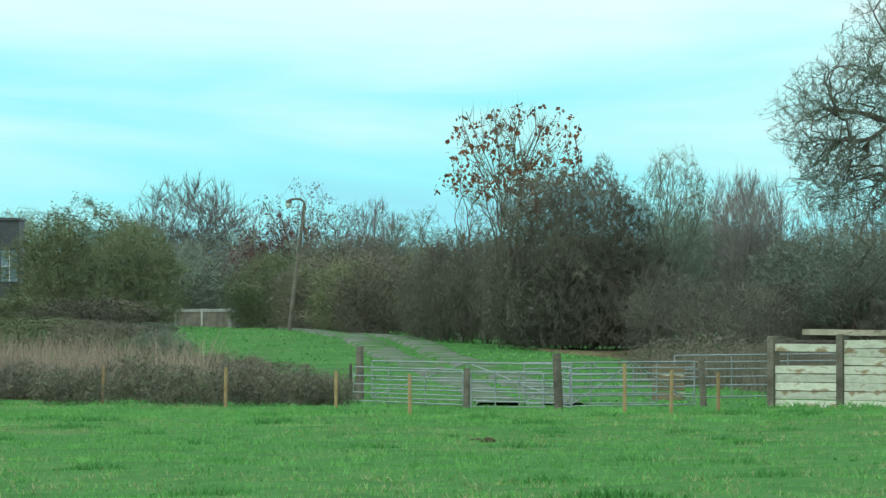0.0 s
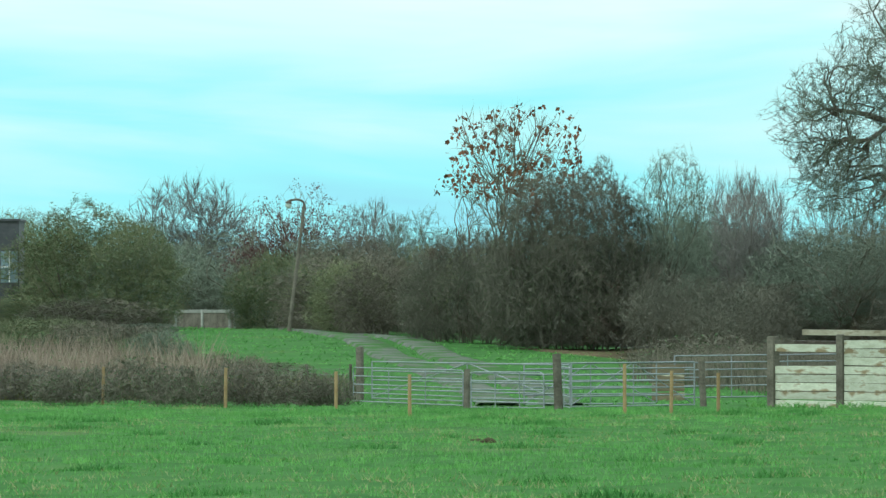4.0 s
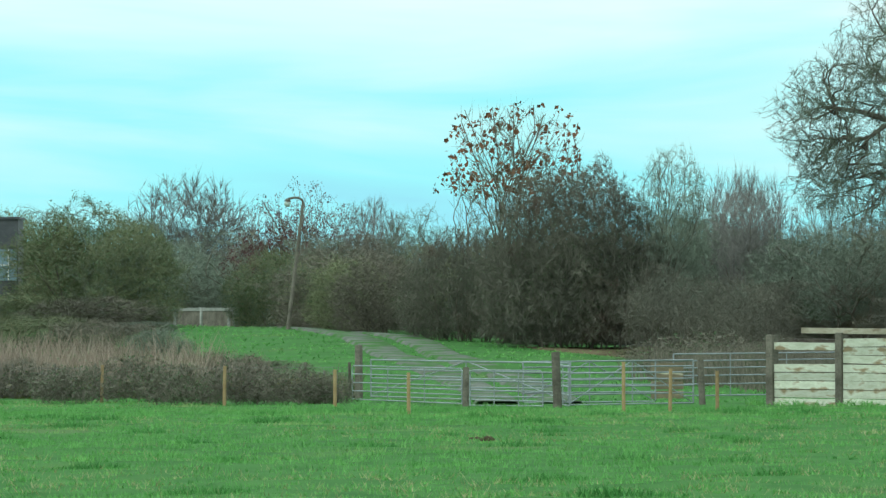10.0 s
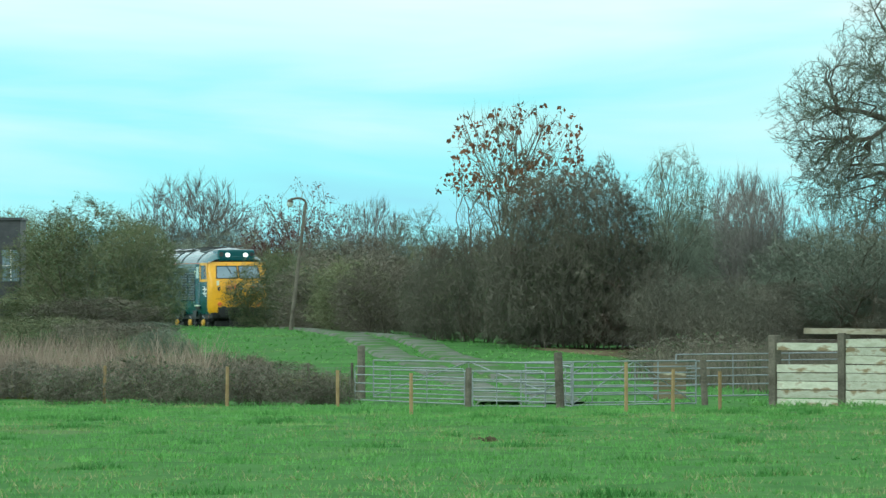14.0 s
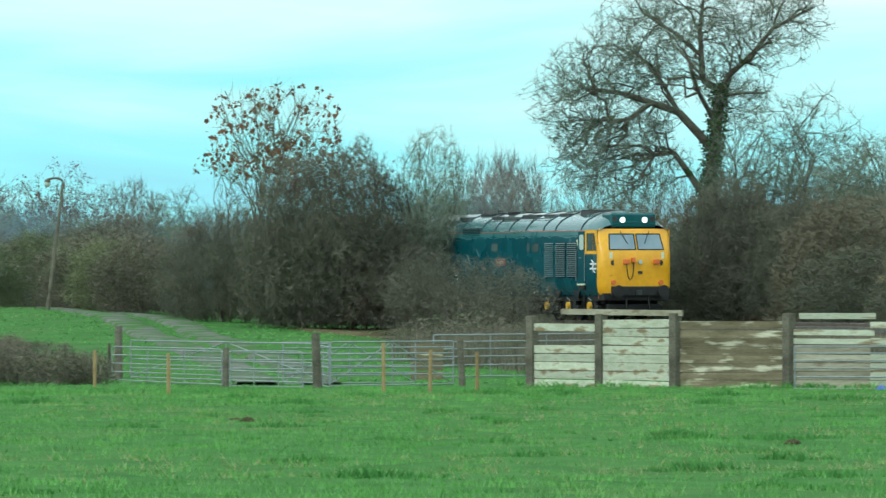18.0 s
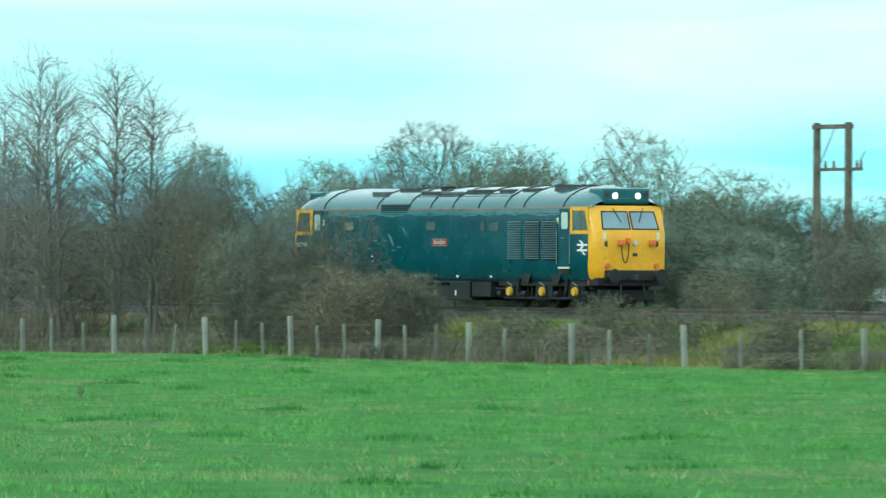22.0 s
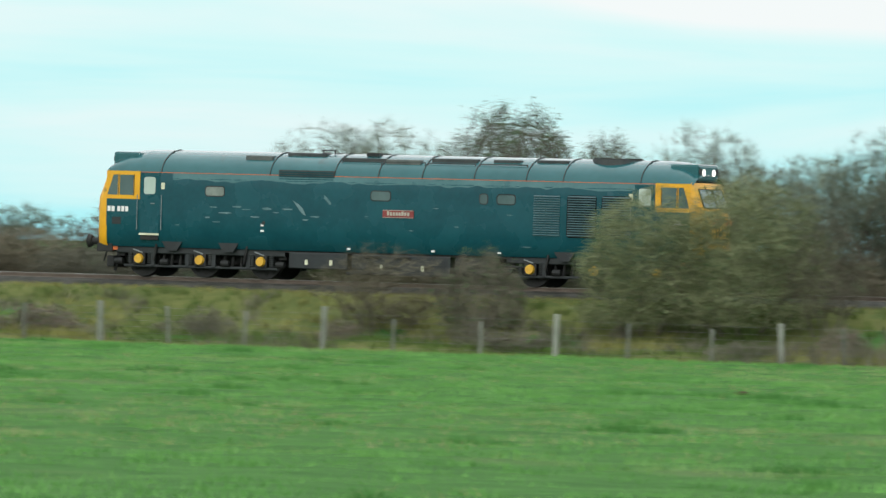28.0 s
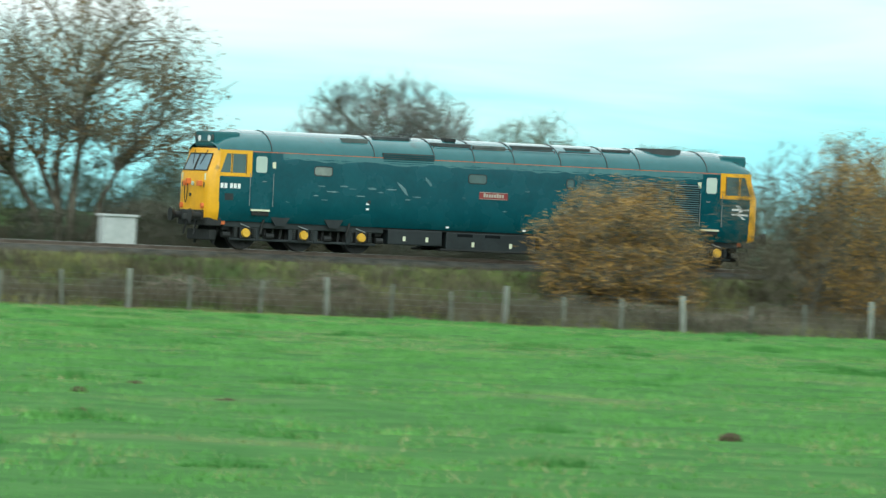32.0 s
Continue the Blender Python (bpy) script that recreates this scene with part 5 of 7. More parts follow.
def build_line_fence():
    fence = empty("wire_fence", pose(0, 0, 0), "wire stock fence on pale concrete posts along the railway bank", "fence", kind="structure")
    big, small = post_mesh(0.13, 1.22, M_CONC), post_mesh(0.08, 1.14, M_GREYSTAKE)
    rng = random.Random(21)
    pts = []
    main = [-186.0, -179.9, -173.4, -167.2, -161.7, -156.4, -151.1, -145.4, -139.5, -130.8, -124.8, -118.5, -112.6, -107.2, -101.8, -95.3, -89.7, -83.3, -78.0, -71.3, -64.5, -58.9, -52.9, -46.1, -39.4, -32.7, -26.4, -20.7, -14.2, -8.1, -0.9, 4.3, 10.8, 17.0, 23.2, 29.3, 35.4, 41.1, 47.1, 53.7, 59.8, 66.0, 72.0]
    for a, b in zip(main[:-1], main[1:]):
        for k in range(3):
            s = a + (b - a) * k / 3 + (rng.uniform(-0.2, 0.2) if k else 0)
            x, y, h = at(s, -13)
            z = land(s, -13)
            pts.append((x, y, z))
            if k == 0:
                link("post", big, fence, pose(x, y, z + rng.uniform(-0.06, 0.05), rng.uniform(-2, 2), rng.uniform(-2.5, 2.5), h))
            elif rng.random() < 0.9:
                link("stake", small, fence, pose(x, y, z + rng.uniform(-0.2, 0.0), rng.uniform(-3, 3), rng.uniform(-4, 4), h))
    wire_run(fence, pts, (0.12, 0.3, 0.48, 0.66, 0.84, 1.04), 0.003)
    for s in (-124.8, -52.9):       # strained posts with raking struts
        x, y, h = at(s, -13.1)
        st = empty("straining_post", pose(x, y, land(s, -13.1), 0, 0, h), "pale concrete straining post with two raking struts", "fence post", "straining posts")
        part("post", bx(-0.08, 0.08, -0.08, 0.08, -0.4, 1.25, bevel=0.015), M_CONC, st)
        for side in (-1, 1):
            part("strut", tb((0.06 * side, 0, 0.95), (0.75 * side, -0.05, -0.1), 0.06, n=6), M_CONC, st)


def at_xy(x, y):
    return x, y, land(x, y - TRACK_Y)


def gate(a, b, height, bars, name, label, brace=True, rounded=False, zoff=0.06, uprights=1, r=0.021):
    """A tubular gate hung from a to b (places on the ground)."""
    a, b = Vector(a), Vector(b)
    w = (Vector((b.x, b.y)) - Vector((a.x, a.y))).length
    g = empty(name, pose(a.x, a.y, a.z + zoff, 0, math.degrees(-math.atan2(b.z - a.z, w)), math.degrees(math.atan2(b.y - a.y, b.x - a.x))), label, "gate", "field gates")
    bend = 0.16 if rounded else 0.0
    if rounded:
        for x, dr in ((bend, -1), (w - bend, 1)):
            bm = bmesh.new()
            arc = [(x + dr * bend * math.sin(a), 0, height - bend + bend * math.cos(a)) for a in np.linspace(0, math.pi / 2, 5)]
            for p, q in zip(arc[:-1], arc[1:]):
                tube(bm, p, q, r, n=8)
            part("corner", bm, M_GALV, g)
    for k in range(bars):
        u = k / (bars - 1)
        z = height * (u ** 0.8 if bars > 5 else u)
        e = bend if k == bars - 1 else 0.0
        part("rail", tb((e, 0, z), (w - e, 0, z), r, n=8), M_GALV, g)
    for k, x in enumerate([0, w] + [w * (i + 1) / (uprights + 1) for i in range(uprights)]):
        part("stile" if k < 2 else "upright", tb((x, 0, -0.02), (x, 0, height - (bend if k < 2 else 0)), r * (1.15 if k < 2 else 0.8), n=8), M_GALV, g)
    if brace:
        part("brace", tb((0.02, 0.02, 0.05), (w * 0.5, 0.02, height), r * 0.8, n=6), M_GALV, g)
        part("brace", tb((w * 0.98, 0.02, 0.05), (w * 0.5, 0.02, height), r * 0.8, n=6), M_GALV, g)
    return g


def build_gates():
    rng = random.Random(31)
    me_big, me_old, me_stake = post_mesh(0.26, 1.62, M_POST, 9), post_mesh(0.2, 1.3, M_POST, 8, 0.04), post_mesh(0.105, 1.2, M_STAKE, 7)
    for x, y, me, k, tilt, nm, lb in (
            (-218.1, 71.4, me_big, 1.0, 0, "gate_post", "thick grey weathered wooden gate post"),
            (-197.4, 70.5, me_big, 0.97, -2.5, "gate_post", "thick leaning weathered wooden gate post"),
            (-201.0, 69.0, me_old, 0.85, 0, "fence_post", "weathered wooden post between two gates"),
            (-199.9, 75.8, me_old, 1.0, 1.0, "fence_post", "weathered wooden post beside the gates"),
            (-210.6, 61.0, me_stake, 1.0, 1.5, "stake", "pale round softwood stake in the field's edge"),
            (-204.2, 62.8, me_stake, 0.95, 1.0, "stake", "pale round softwood stake in the field's edge"),
            (-200.4, 64.9, me_stake, 0.9, 0, "stake", "pale round softwood stake in the field's edge"),
            (-185.2, 62.0, me_stake, 0.92, 0, "stake", "pale round softwood stake in the field's edge"),
            (-187.4, 68.8, me_stake, 1.15, 0, "stake", "grey round stake in front of the gates"),
            (-186.8, 69.9, me_stake, 0.95, -1, "stake", "pale round softwood stake in the field's edge"),
            (-184.3, 70.3, me_stake, 0.9, 0, "stake", "pale round softwood stake in the field's edge")):
        ob = link(nm, me, None, Matrix.LocRotScale((x, y, land(x, y - TRACK_Y)), Euler((0, radians(tilt), rng.random() * 6)), (1, 1, k)))
        tagged(ob, lb, "post", "posts at the gates")
    p = at_xy
    gate(p(-217.5, 71.6), p(-200.4, 71.9), 1.12, 5, "field_gate", "wide galvanised tubular field gate", True)
    gate(p(-212.0, 69.2), p(-201.3, 69.0), 1.0, 5, "sheep_hurdle", "low galvanised hurdle with rounded corners and thin bars", False, True, uprights=2, r=0.018)
    gate(p(-200.6, 69.0), p(-197.8, 70.2), 1.0, 5, "sheep_hurdle", "low galvanised hurdle with rounded corners and thin bars", False, True, uprights=2, r=0.018)
    gate(p(-203.4, 72.6), p(-197.8, 71.0), 1.12, 6, "field_gate", "galvanised tubular gate beyond the hurdles", False)
    gate(p(-196.9, 70.7), p(-199.6, 75.4), 1.22, 7, "field_gate", "seven-bar galvanised field gate between wooden posts", True)
    gate(p(-206.0, 72.5), p(-207.0, 77.0), 1.2, 7, "field_gate", "galvanised gate standing behind the pen", True)
    gate(p(-214.0, 80.2), p(-215.6, 86.4), 1.28, 6, "field_gate", "galvanised gate beside the boarded pen", False, uprights=2)
    # old brown boards behind the gates
    b = empty("board_stack", pose(-213.5, 79.8, land(-213.5, -19.4), 0, 0, 70), "old brown boards leaning behind the gates", "boards")
    for k in range(4):
        part("board", bx(-0.5, 0.5, -0.03 + 0.03 * k, 0.03 * k, 0.28 * k, 0.28 * k + 0.24, bevel=0.01), M_BOARDB, b)
    # wire fence left of the gates
    f = empty("wire_netting_fence", pose(0, 0, 0), "wire netting stretched between wooden stakes at the field's edge", "fence", kind="structure")
    me = post_mesh(0.1, 1.1, M_POST, 7)
    pts = []
    for k in range(13):
        u = k / 12
        x, y = -226 + 7.6 * u, 57.2 + 14.0 * u
        z = land(x, y - TRACK_Y)
        pts.append((x, y, z))
        link("stake", me, f, pose(x, y, z, rng.uniform(-2, 2), rng.uniform(-3, 3), 0))
    wire_run(f, pts, (0.08, 0.22, 0.36, 0.5, 0.64, 0.78, 0.95), 0.006)
    for a, b2 in zip(pts[:-1], pts[1:]):
        bm = bmesh.new()
        for k in range(9):
            u = (k + 0.5) / 9
            q = [a[i] * (1 - u) + b2[i] * u for i in range(3)]
            tube(bm, (q[0], q[1], q[2] + 0.05), (q[0], q[1], q[2] + 0.95), 0.005, n=3)
        part("netting", bm, M_WIRE, f)


def board_bay(name, a, b, rows, mat, label):
    """A bay of horizontal boards from a to b: rows of (low, high, from, to) along the bay."""
    ax, ay = a
    bx_, by = b
    w = math.hypot(bx_ - ax, by - ay)
    z = min(land(ax, ay - TRACK_Y), land(bx_, by - TRACK_Y))
    ob = empty(name, pose(ax, ay, z, 0, 0, math.degrees(math.atan2(by - ay, bx_ - ax))), label, "board wall", "cattle pen walls")
    rng = random.Random(int(w * 1000))
    for low, high, u0, u1, *other in rows:
        bm = bmesh.new()
        t = rng.uniform(-0.006, 0.006)
        box(bm, u0 * w, u1 * w, -0.025 + t, 0.02 + t, low, high - rng.uniform(0.008, 0.03), bevel=0.006)
        bmesh.ops.rotate(bm, verts=bm.verts, cent=(w * (u0 + u1) / 2, 0, low), matrix=Matrix.Rotation(rng.uniform(-0.009, 0.009), 3, "Y"))
        part("board", bm, other[0] if other else mat, ob)
    return ob


def build_pen():
    ray = lambda u, r: (-r * math.sin(u), r * math.cos(u))
    # five bays seen side by side, on one gently bent line
    az = [math.radians(v) for v in (68.70, 68.17, 67.60, 66.73, 65.72)]
    far = [214, 211, 207, 206, 205]
    k = [ray(a, r) for a, r in zip(az, far)]
    post = post_mesh(0.27, 2.02, M_POST)
    for (x, y), h in zip(k, (1.0, 1.05, 1.05, 1.0, 0.96)):
        ob = link("sleeper_post", post, None, Matrix.LocRotScale((x, y, land(x, y - TRACK_Y)), Euler((0, 0, 0.4)), (1, 1, h)))
        tagged(ob, "upright dark railway-sleeper post of the cattle pen", "post", "pen posts")

    def stack(n, low=0.02, step=0.245):
        return [(low + i * step, low + (i + 1) * step, 0.02, 0.98) for i in range(n)]
    board_bay("pen_wall", k[0], k[1], stack(5) + [(1.62, 1.86, 0.0, 1.0)], M_BOARD, "whitewashed boards with a gap below the top rail")
    board_bay("pen_wall", k[1], k[2], stack(8), M_BOARD, "whitewashed board wall of the cattle pen")
    board_bay("pen_top_rail", ray(az[0] - 0.0030, 213.6), ray(az[2] - 0.0010, 206.7), [(2.04, 2.22, 0.06, 1.0)], M_OLDBOARD, "long weathered top board of the pen")
    board_bay("pen_wall", k[2], k[3], stack(8, step=0.235), M_BOARDB, "brown board wall with peeling white patches")
    board_bay("pen_wall", k[3], k[4], [(0.02 + 0.24 * i, 0.26 + 0.24 * i, 0.02, 0.62, M_OLDBOARD) for i in range(5)] + [(0.02 + 0.24 * i, 0.26 + 0.24 * i, 0.62, 0.98) for i in range(4)] + [(1.24, 1.40, 0.0, 0.62), (1.48, 1.66, 0.0, 0.65), (1.93, 2.12, 0.08, 0.66), (1.22, 1.42, 0.62, 1.0), (1.68, 1.87, 0.62, 1.0)], M_BOARD, "slatted board wall with gaps near its top")
    a, b = ray(az[3] - 0.0008, 203.5), ray(az[4] + 0.0006, 202.8)
    gate((a[0], a[1], 0.0), (b[0], b[1], 0.0), 1.15, 6, "field_gate", "galvanised gate standing against the boarded pen", False, uprights=0)
    # pale pallet at the end
    c, d = ray(az[4] - 0.0010, 205.5), ray(math.radians(65.20), 205.0)
    w = math.hypot(d[0] - c[0], d[1] - c[1])
    pl = empty("pallet", pose(c[0], c[1], land(c[0], c[1] - TRACK_Y), 0, 0, math.degrees(math.atan2(d[1] - c[1], d[0] - c[0]))), "pale wooden pallet stood on end beside the pen", "pallet")
    for z in (0.06, 0.52, 0.98, 1.42):
        part("slat", bx(-0.02, w + 0.04, -0.04, -0.01, z, z + 0.2, bevel=0.006), M_PALLET, pl)
    for u in (0.02, 0.5, 0.92):
        part("bearer", bx(u * w - 0.06, u * w + 0.06, -0.01, 0.09, 0.0, 1.82 + 0.04 * u, bevel=0.008), M_PALLET, pl)
    q = ray(math.radians(66.05), 196)
    tub = link("blue_scrap", mesh_of("blue_scrap", [(-0.25, 0, 0), (0.25, 0.05, 0), (0.2, 0.2, 0.05), (-0.2, 0.15, 0.08), (0, 0.1, 0.14)], [(0, 1, 4), (1, 2, 4), (2, 3, 4), (3, 0, 4), (0, 3, 2, 1)], M_BLUETUB), None, pose(q[0], q[1], land(q[0], q[1] - TRACK_Y)))
    tagged(tub, "scrap of blue plastic lying in the grass", "litter")


# ---------------------------------------------------------------- lineside things
def build_lineside():
    x, y, h = at(-284.6, -9)
    lp = empty("lamp_post", pose(x, y, land(-284.6, -9), 0, 7.0, 71), "old leaning grey lamp post with a bent arm and glass bowl", "lamp post")
    part("pole", tb((0, 0, -0.4), (0, 0, 5.1), 0.085, 0.055, n=10), M_POST, lp)
    bm = bmesh.new()
    arc = [(0, 0, 5.1)] + [(-0.28 + 0.28 * math.cos(a), 0, 5.1 + 0.16 * math.sin(a)) for a in np.linspace(0.3, 1.9, 5)] + [(-0.62, 0, 5.17)]
    for a, b in zip(arc[:-1], arc[1:]):
        tube(bm, a, b, 0.045, n=8)
    part("arm", bm, M_POST, lp)
    part("cap", tb((-0.62, 0, 5.06), (-0.62, 0, 5.18), 0.15, 0.06, n=12), M_POST, lp)
    bm = bmesh.new()
    bmesh.ops.create_uvsphere(bm, u_segments=12, v_segments=8, radius=0.13)
    bmesh.ops.translate(bm, verts=bm.verts, vec=(-0.62, 0, 4.98))
    part("bowl", bm, M_PALEGLASS, lp, "clear glass lamp bowl", True)

    # twin-pole power line structure
    a = at(-163.1, 7)
    z = land(-162.2, 7) - 0.55
    hp = empty("power_pole", pose(a[0], a[1], z, 0, 0, a[2]), "twin wooden power poles joined by crossbars and insulators", "power pole")
    g = 1.85
    for u in (0, g):
        part("pole", tb((u, 0, -0.5), (u, 0, 7.2), 0.15, 0.12, n=10), M_POST, hp)
    part("crossbar", bx(-0.15, g + 0.15, -0.1, 0.1, 7.0, 7.14, bevel=0.01), M_POST, hp)
    part("crossbar", bx(-0.1, g + 0.75, -0.06, 0.06, 5.65, 5.75, bevel=0.01), M_POST, hp)
    part("brace", tb((0.1, 0, 5.75), (g * 0.55, 0, 7.0), 0.02, n=6), M_GALV, hp)
    for u in (0.5, 1.0, g + 0.5, g + 0.72):
        part("insulator", tb((u, 0, 5.75), (u, 0, 5.98), 0.05, 0.03, n=8), M_RUST, hp)
    part("conductor", tb((g + 0.7, 0, 5.98), (g + 0.95, 0, 6.25), 0.018, n=6), M_GALV, hp)

    # lattice mast
    x, y, h = at(-115.4, 9)
    mast = empty("radio_mast", pose(x, y, land(-115.4, 9), 0, 0, 12) @ Matrix.Diagonal((0.78, 0.78, 0.94, 1)), "tall grey lattice radio mast with antenna panels on top", "mast")
    H, w0, w1 = 9.7, 0.95, 0.58
    leg = lambda k, z: Vector(((w0 + (w1 - w0) * z / H) * (1 if k in (0, 3) else -1) * 0.95, (w0 + (w1 - w0) * z / H) * (1 if k < 2 else -1) * 0.95, z))
    for k in range(4):
        part("leg", tb(leg(k, -0.4), leg(k, H), 0.06, 0.05, n=8), M_TOWER, mast)
    zs = [0.2, 2.6, 4.8, 6.6, 8.2, H]
    for i, (z0, z1) in enumerate(zip(zs[:-1], zs[1:])):
        for k in range(4):
            j = (k + 1) % 4
            part("girt", tb(leg(k, z1), leg(j, z1), 0.028, n=6), M_TOWER, mast)
            part("brace", tb(leg(k, z0), leg(j, z1), 0.022, n=6), M_TOWER, mast)
            part("brace", tb(leg(j, z0), leg(k, z1), 0.022, n=6), M_TOWER, mast)
    for zc, zz in ((H + 0.1, 0.06), (H + 0.9, 0.04), (H + 1.9, 0.05)):
        for u in (-0.95, 0.95):
            part("head_rail", bx(-1.0, 1.0, u - 0.03, u + 0.03, zc - zz, zc + zz), M_TOWER, mast)
            part("head_rail", bx(u - 0.03, u + 0.03, -1.0, 1.0, zc - zz, zc + zz), M_TOWER, mast)
    for u, v in ((-1.1, -0.8), (0.75, -1.05), (1.15, 0.5), (-0.6, 1.1)):
        part("antenna_panel", bx(u - 0.15, u + 0.15, v - 0.09, v + 0.09, H + 0.15, H + 2.15, bevel=0.03), M_PANEL, mast)
    for u in (-0.9, 0.9):
        for v in (-0.9, 0.9):
            part("head_post", tb((u, v, H), (u, v, H + 2.0), 0.04, n=6), M_TOWER, mast)
    part("dish", tb((0.3, -0.95, H + 1.4), (0.3, -1.15, H + 1.4), 0.18, 0.22, n=14), M_TOWER, mast)
    for k in range(26):
        part("rung", tb((0.35, -0.6, 0.5 + 0.36 * k), (0.65, -0.6, 0.5 + 0.36 * k), 0.014, n=4), M_TOWER, mast)
    for u in (0.35, 0.65):
        part("ladder_rail", tb((u, -0.6, 0.2), (u, -0.6, H), 0.018, n=4), M_TOWER, mast)
    part("platform", bx(-1.9, 1.9, -1.3, 1.3, 2.55, 2.68), M_TOWER, mast)

    # white-roofed vans behind the line
    for s, wd, ht, lb in ((-157.3, 3.4, 1.15, "low white roof with a brown band behind the railway"), (-155.4, 3.2, 1.2, "low white roof with sloping ends behind the railway")):
        x, y, h = at(s, 7.5)
        c = empty("low_shed", pose(x, y, land(s, 7.5), 0, 0, h), lb, "shed", "white-roofed sheds")
        part("wall", bx(-wd / 2, wd / 2, -1.1, 1.1, 0, ht - 0.1, bevel=0.03), M_TIN, c)
        part("band", bx(-wd / 2 - 0.01, wd / 2 + 0.01, -1.12, -1.1, ht * 0.45, ht * 0.58), M_RUST, c, "rust-brown band")
        bm = bmesh.new()
        pr = [(-1.25, ht - 0.12), (-0.9, ht + 0.28), (0.9, ht + 0.28), (1.25, ht - 0.12)]
        q = [bm.verts.new((u, v, z)) for u in (-wd / 2 - 0.1, wd / 2 + 0.1) for v, z in pr]
        bm.faces.new(q[:4][::-1]), bm.faces.new(q[4:])
        for k in range(4):
            bm.faces.new((q[k], q[(k + 1) % 4], q[4 + (k + 1) % 4], q[4 + k]))
        part("roof", bm, M_TIN, c)
    # round pipe end
    x, y, h = at(-141.5, 4.6)
    pp = empty("pipe", pose(x, y, land(-141.5, 4.6), 0, 0, h - 20), "large grey culvert pipe lying by the track", "pipe")
    bm = bmesh.new()
    n, L = 20, 1.15
    rings = [[bm.verts.new((u, r * math.cos(2 * math.pi * k / n), 0.5 + r * math.sin(2 * math.pi * k / n))) for k in range(n)] for u, r in ((-L / 2, 0.4), (L / 2, 0.4), (L / 2, 0.34), (-L / 2, 0.34))]
    for a in range(4):
        for k in range(n):
            bm.faces.new((rings[a][k], rings[a][(k + 1) % n], rings[(a + 1) % 4][(k + 1) % n], rings[(a + 1) % 4][k]))
    part("barrel", bm, M_TIN, pp, "", True)
    # trackside cabinet
    x, y, h = at(34.6, 5)
    cb = empty("relay_cabinet", pose(x, y, land(34.6, 5), 0, 0, h), "pale grey metal relay cabinet beside the track", "cabinet")
    part("body", bx(-0.58, 0.58, -0.3, 0.3, 0, 1.3, bevel=0.02), M_TIN, cb)
    part("door", bx(-0.54, 0.0, -0.325, -0.3, 0.08, 1.22, bevel=0.006), M_TIN, cb)
    part("door", bx(0.02, 0.54, -0.325, -0.3, 0.08, 1.22, bevel=0.006), M_TIN, cb)
    part("lid", bx(-0.64, 0.64, -0.36, 0.36, 1.3, 1.38, bevel=0.01), M_TIN, cb)
    # dark building beyond the line
    x, y, h = at(-299.6, -16)
    bd = empty("dark_building", pose(x, y, 0.6, 0, 0, 71), "dark sheet-clad building with a glazed end", "building")
    part("wall", bx(-6, 0, -0.3, 3.5, 0, 5.9), M_DARKTIN, bd)
    part("roof", bx(-6.1, 0.08, -0.4, 3.6, 5.9, 6.0), M_DARKTIN, bd)
    for k in range(4):
        win = part("window", bx(-0.75 - 0.9 * k, -0.05 - 0.9 * k, -0.33, -0.3, 3.35, 4.65), M_SCREEN, bd)
        part("glazing_bar", bx(-0.42 - 0.9 * k, -0.38 - 0.9 * k, -0.36, -0.33, 3.35, 4.65), M_WHITE, win)
        part("glazing_bar", bx(-0.75 - 0.9 * k, -0.05 - 0.9 * k, -0.36, -0.33, 3.98, 4.02), M_WHITE, win)
    # parapet by the crossing
    x, y, h = at(-341, 4)
    pr = empty("crossing_parapet", pose(x, y, 1.2, 0, 0, h + 12), "weathered timber parapet rail beside the crossing", "parapet")
    part("rail", bx(-4, 4, -0.1, 0.1, 1.42, 1.58, bevel=0.02), M_CONC, pr)
    part("panel", bx(-4, 4, -0.05, 0.05, 0.2, 1.42), M_POST, pr)
    for u in (-3.9, -1.4, 1.2, 3.9):
        part("post", bx(u - 0.09, u + 0.09, -0.12, 0.12, 0, 1.6, bevel=0.01), M_CONC, pr)
    x, y, h = at(-339.5, 0 - 3)
    sg = empty("white_box", pose(x, y, land(-339.5, -3), 0, 0, 70), "small white metal box by the crossing", "box")
    part("body", bx(-0.25, 0.25, -0.2, 0.2, 0, 0.75, bevel=0.02), M_TIN, sg)
    part("lid", bx(-0.28, 0.28, -0.23, 0.23, 0.75, 0.8, bevel=0.01), M_TIN, sg)


def build_road():
    """The stony track road from the gates up to the crossing: two wheel tracks."""
    for off in (-0.95, 0.95):
        verts, faces = [], []
        for i in range(80):
            t = i / 79
            s = -205 - 95 * t
            p = Vector((s, road_y(s)))
            w = Vector((-3, road_y(s - 1.5) - road_y(s + 1.5))).normalized()
            nrm = Vector((-w.y, w.x))
            for k, u in enumerate((-0.72, -0.55, 0, 0.55, 0.72)):
                q = p + nrm * (off + u * (1 + 0.15 * noise.noise((t * 20, off, 0))))
                zs = [land(q.x + e, q.y - TRACK_Y) for e in (-3, -1.5, 0, 1.5, 3)]
                verts.append((q.x, q.y, sum(zs) / 5 + (0.1 if 0 < k < 4 else -0.06)))
        for i in range(79):
            for k in range(4):
                faces.append((i * 5 + k, (i + 1) * 5 + k, (i + 1) * 5 + k + 1, i * 5 + k + 1))
        tagged(link("road", mesh_of("road", verts, faces, M_GRAVEL, True)), "stony wheel track climbing from the gates to the crossing", "road", kind="structure")


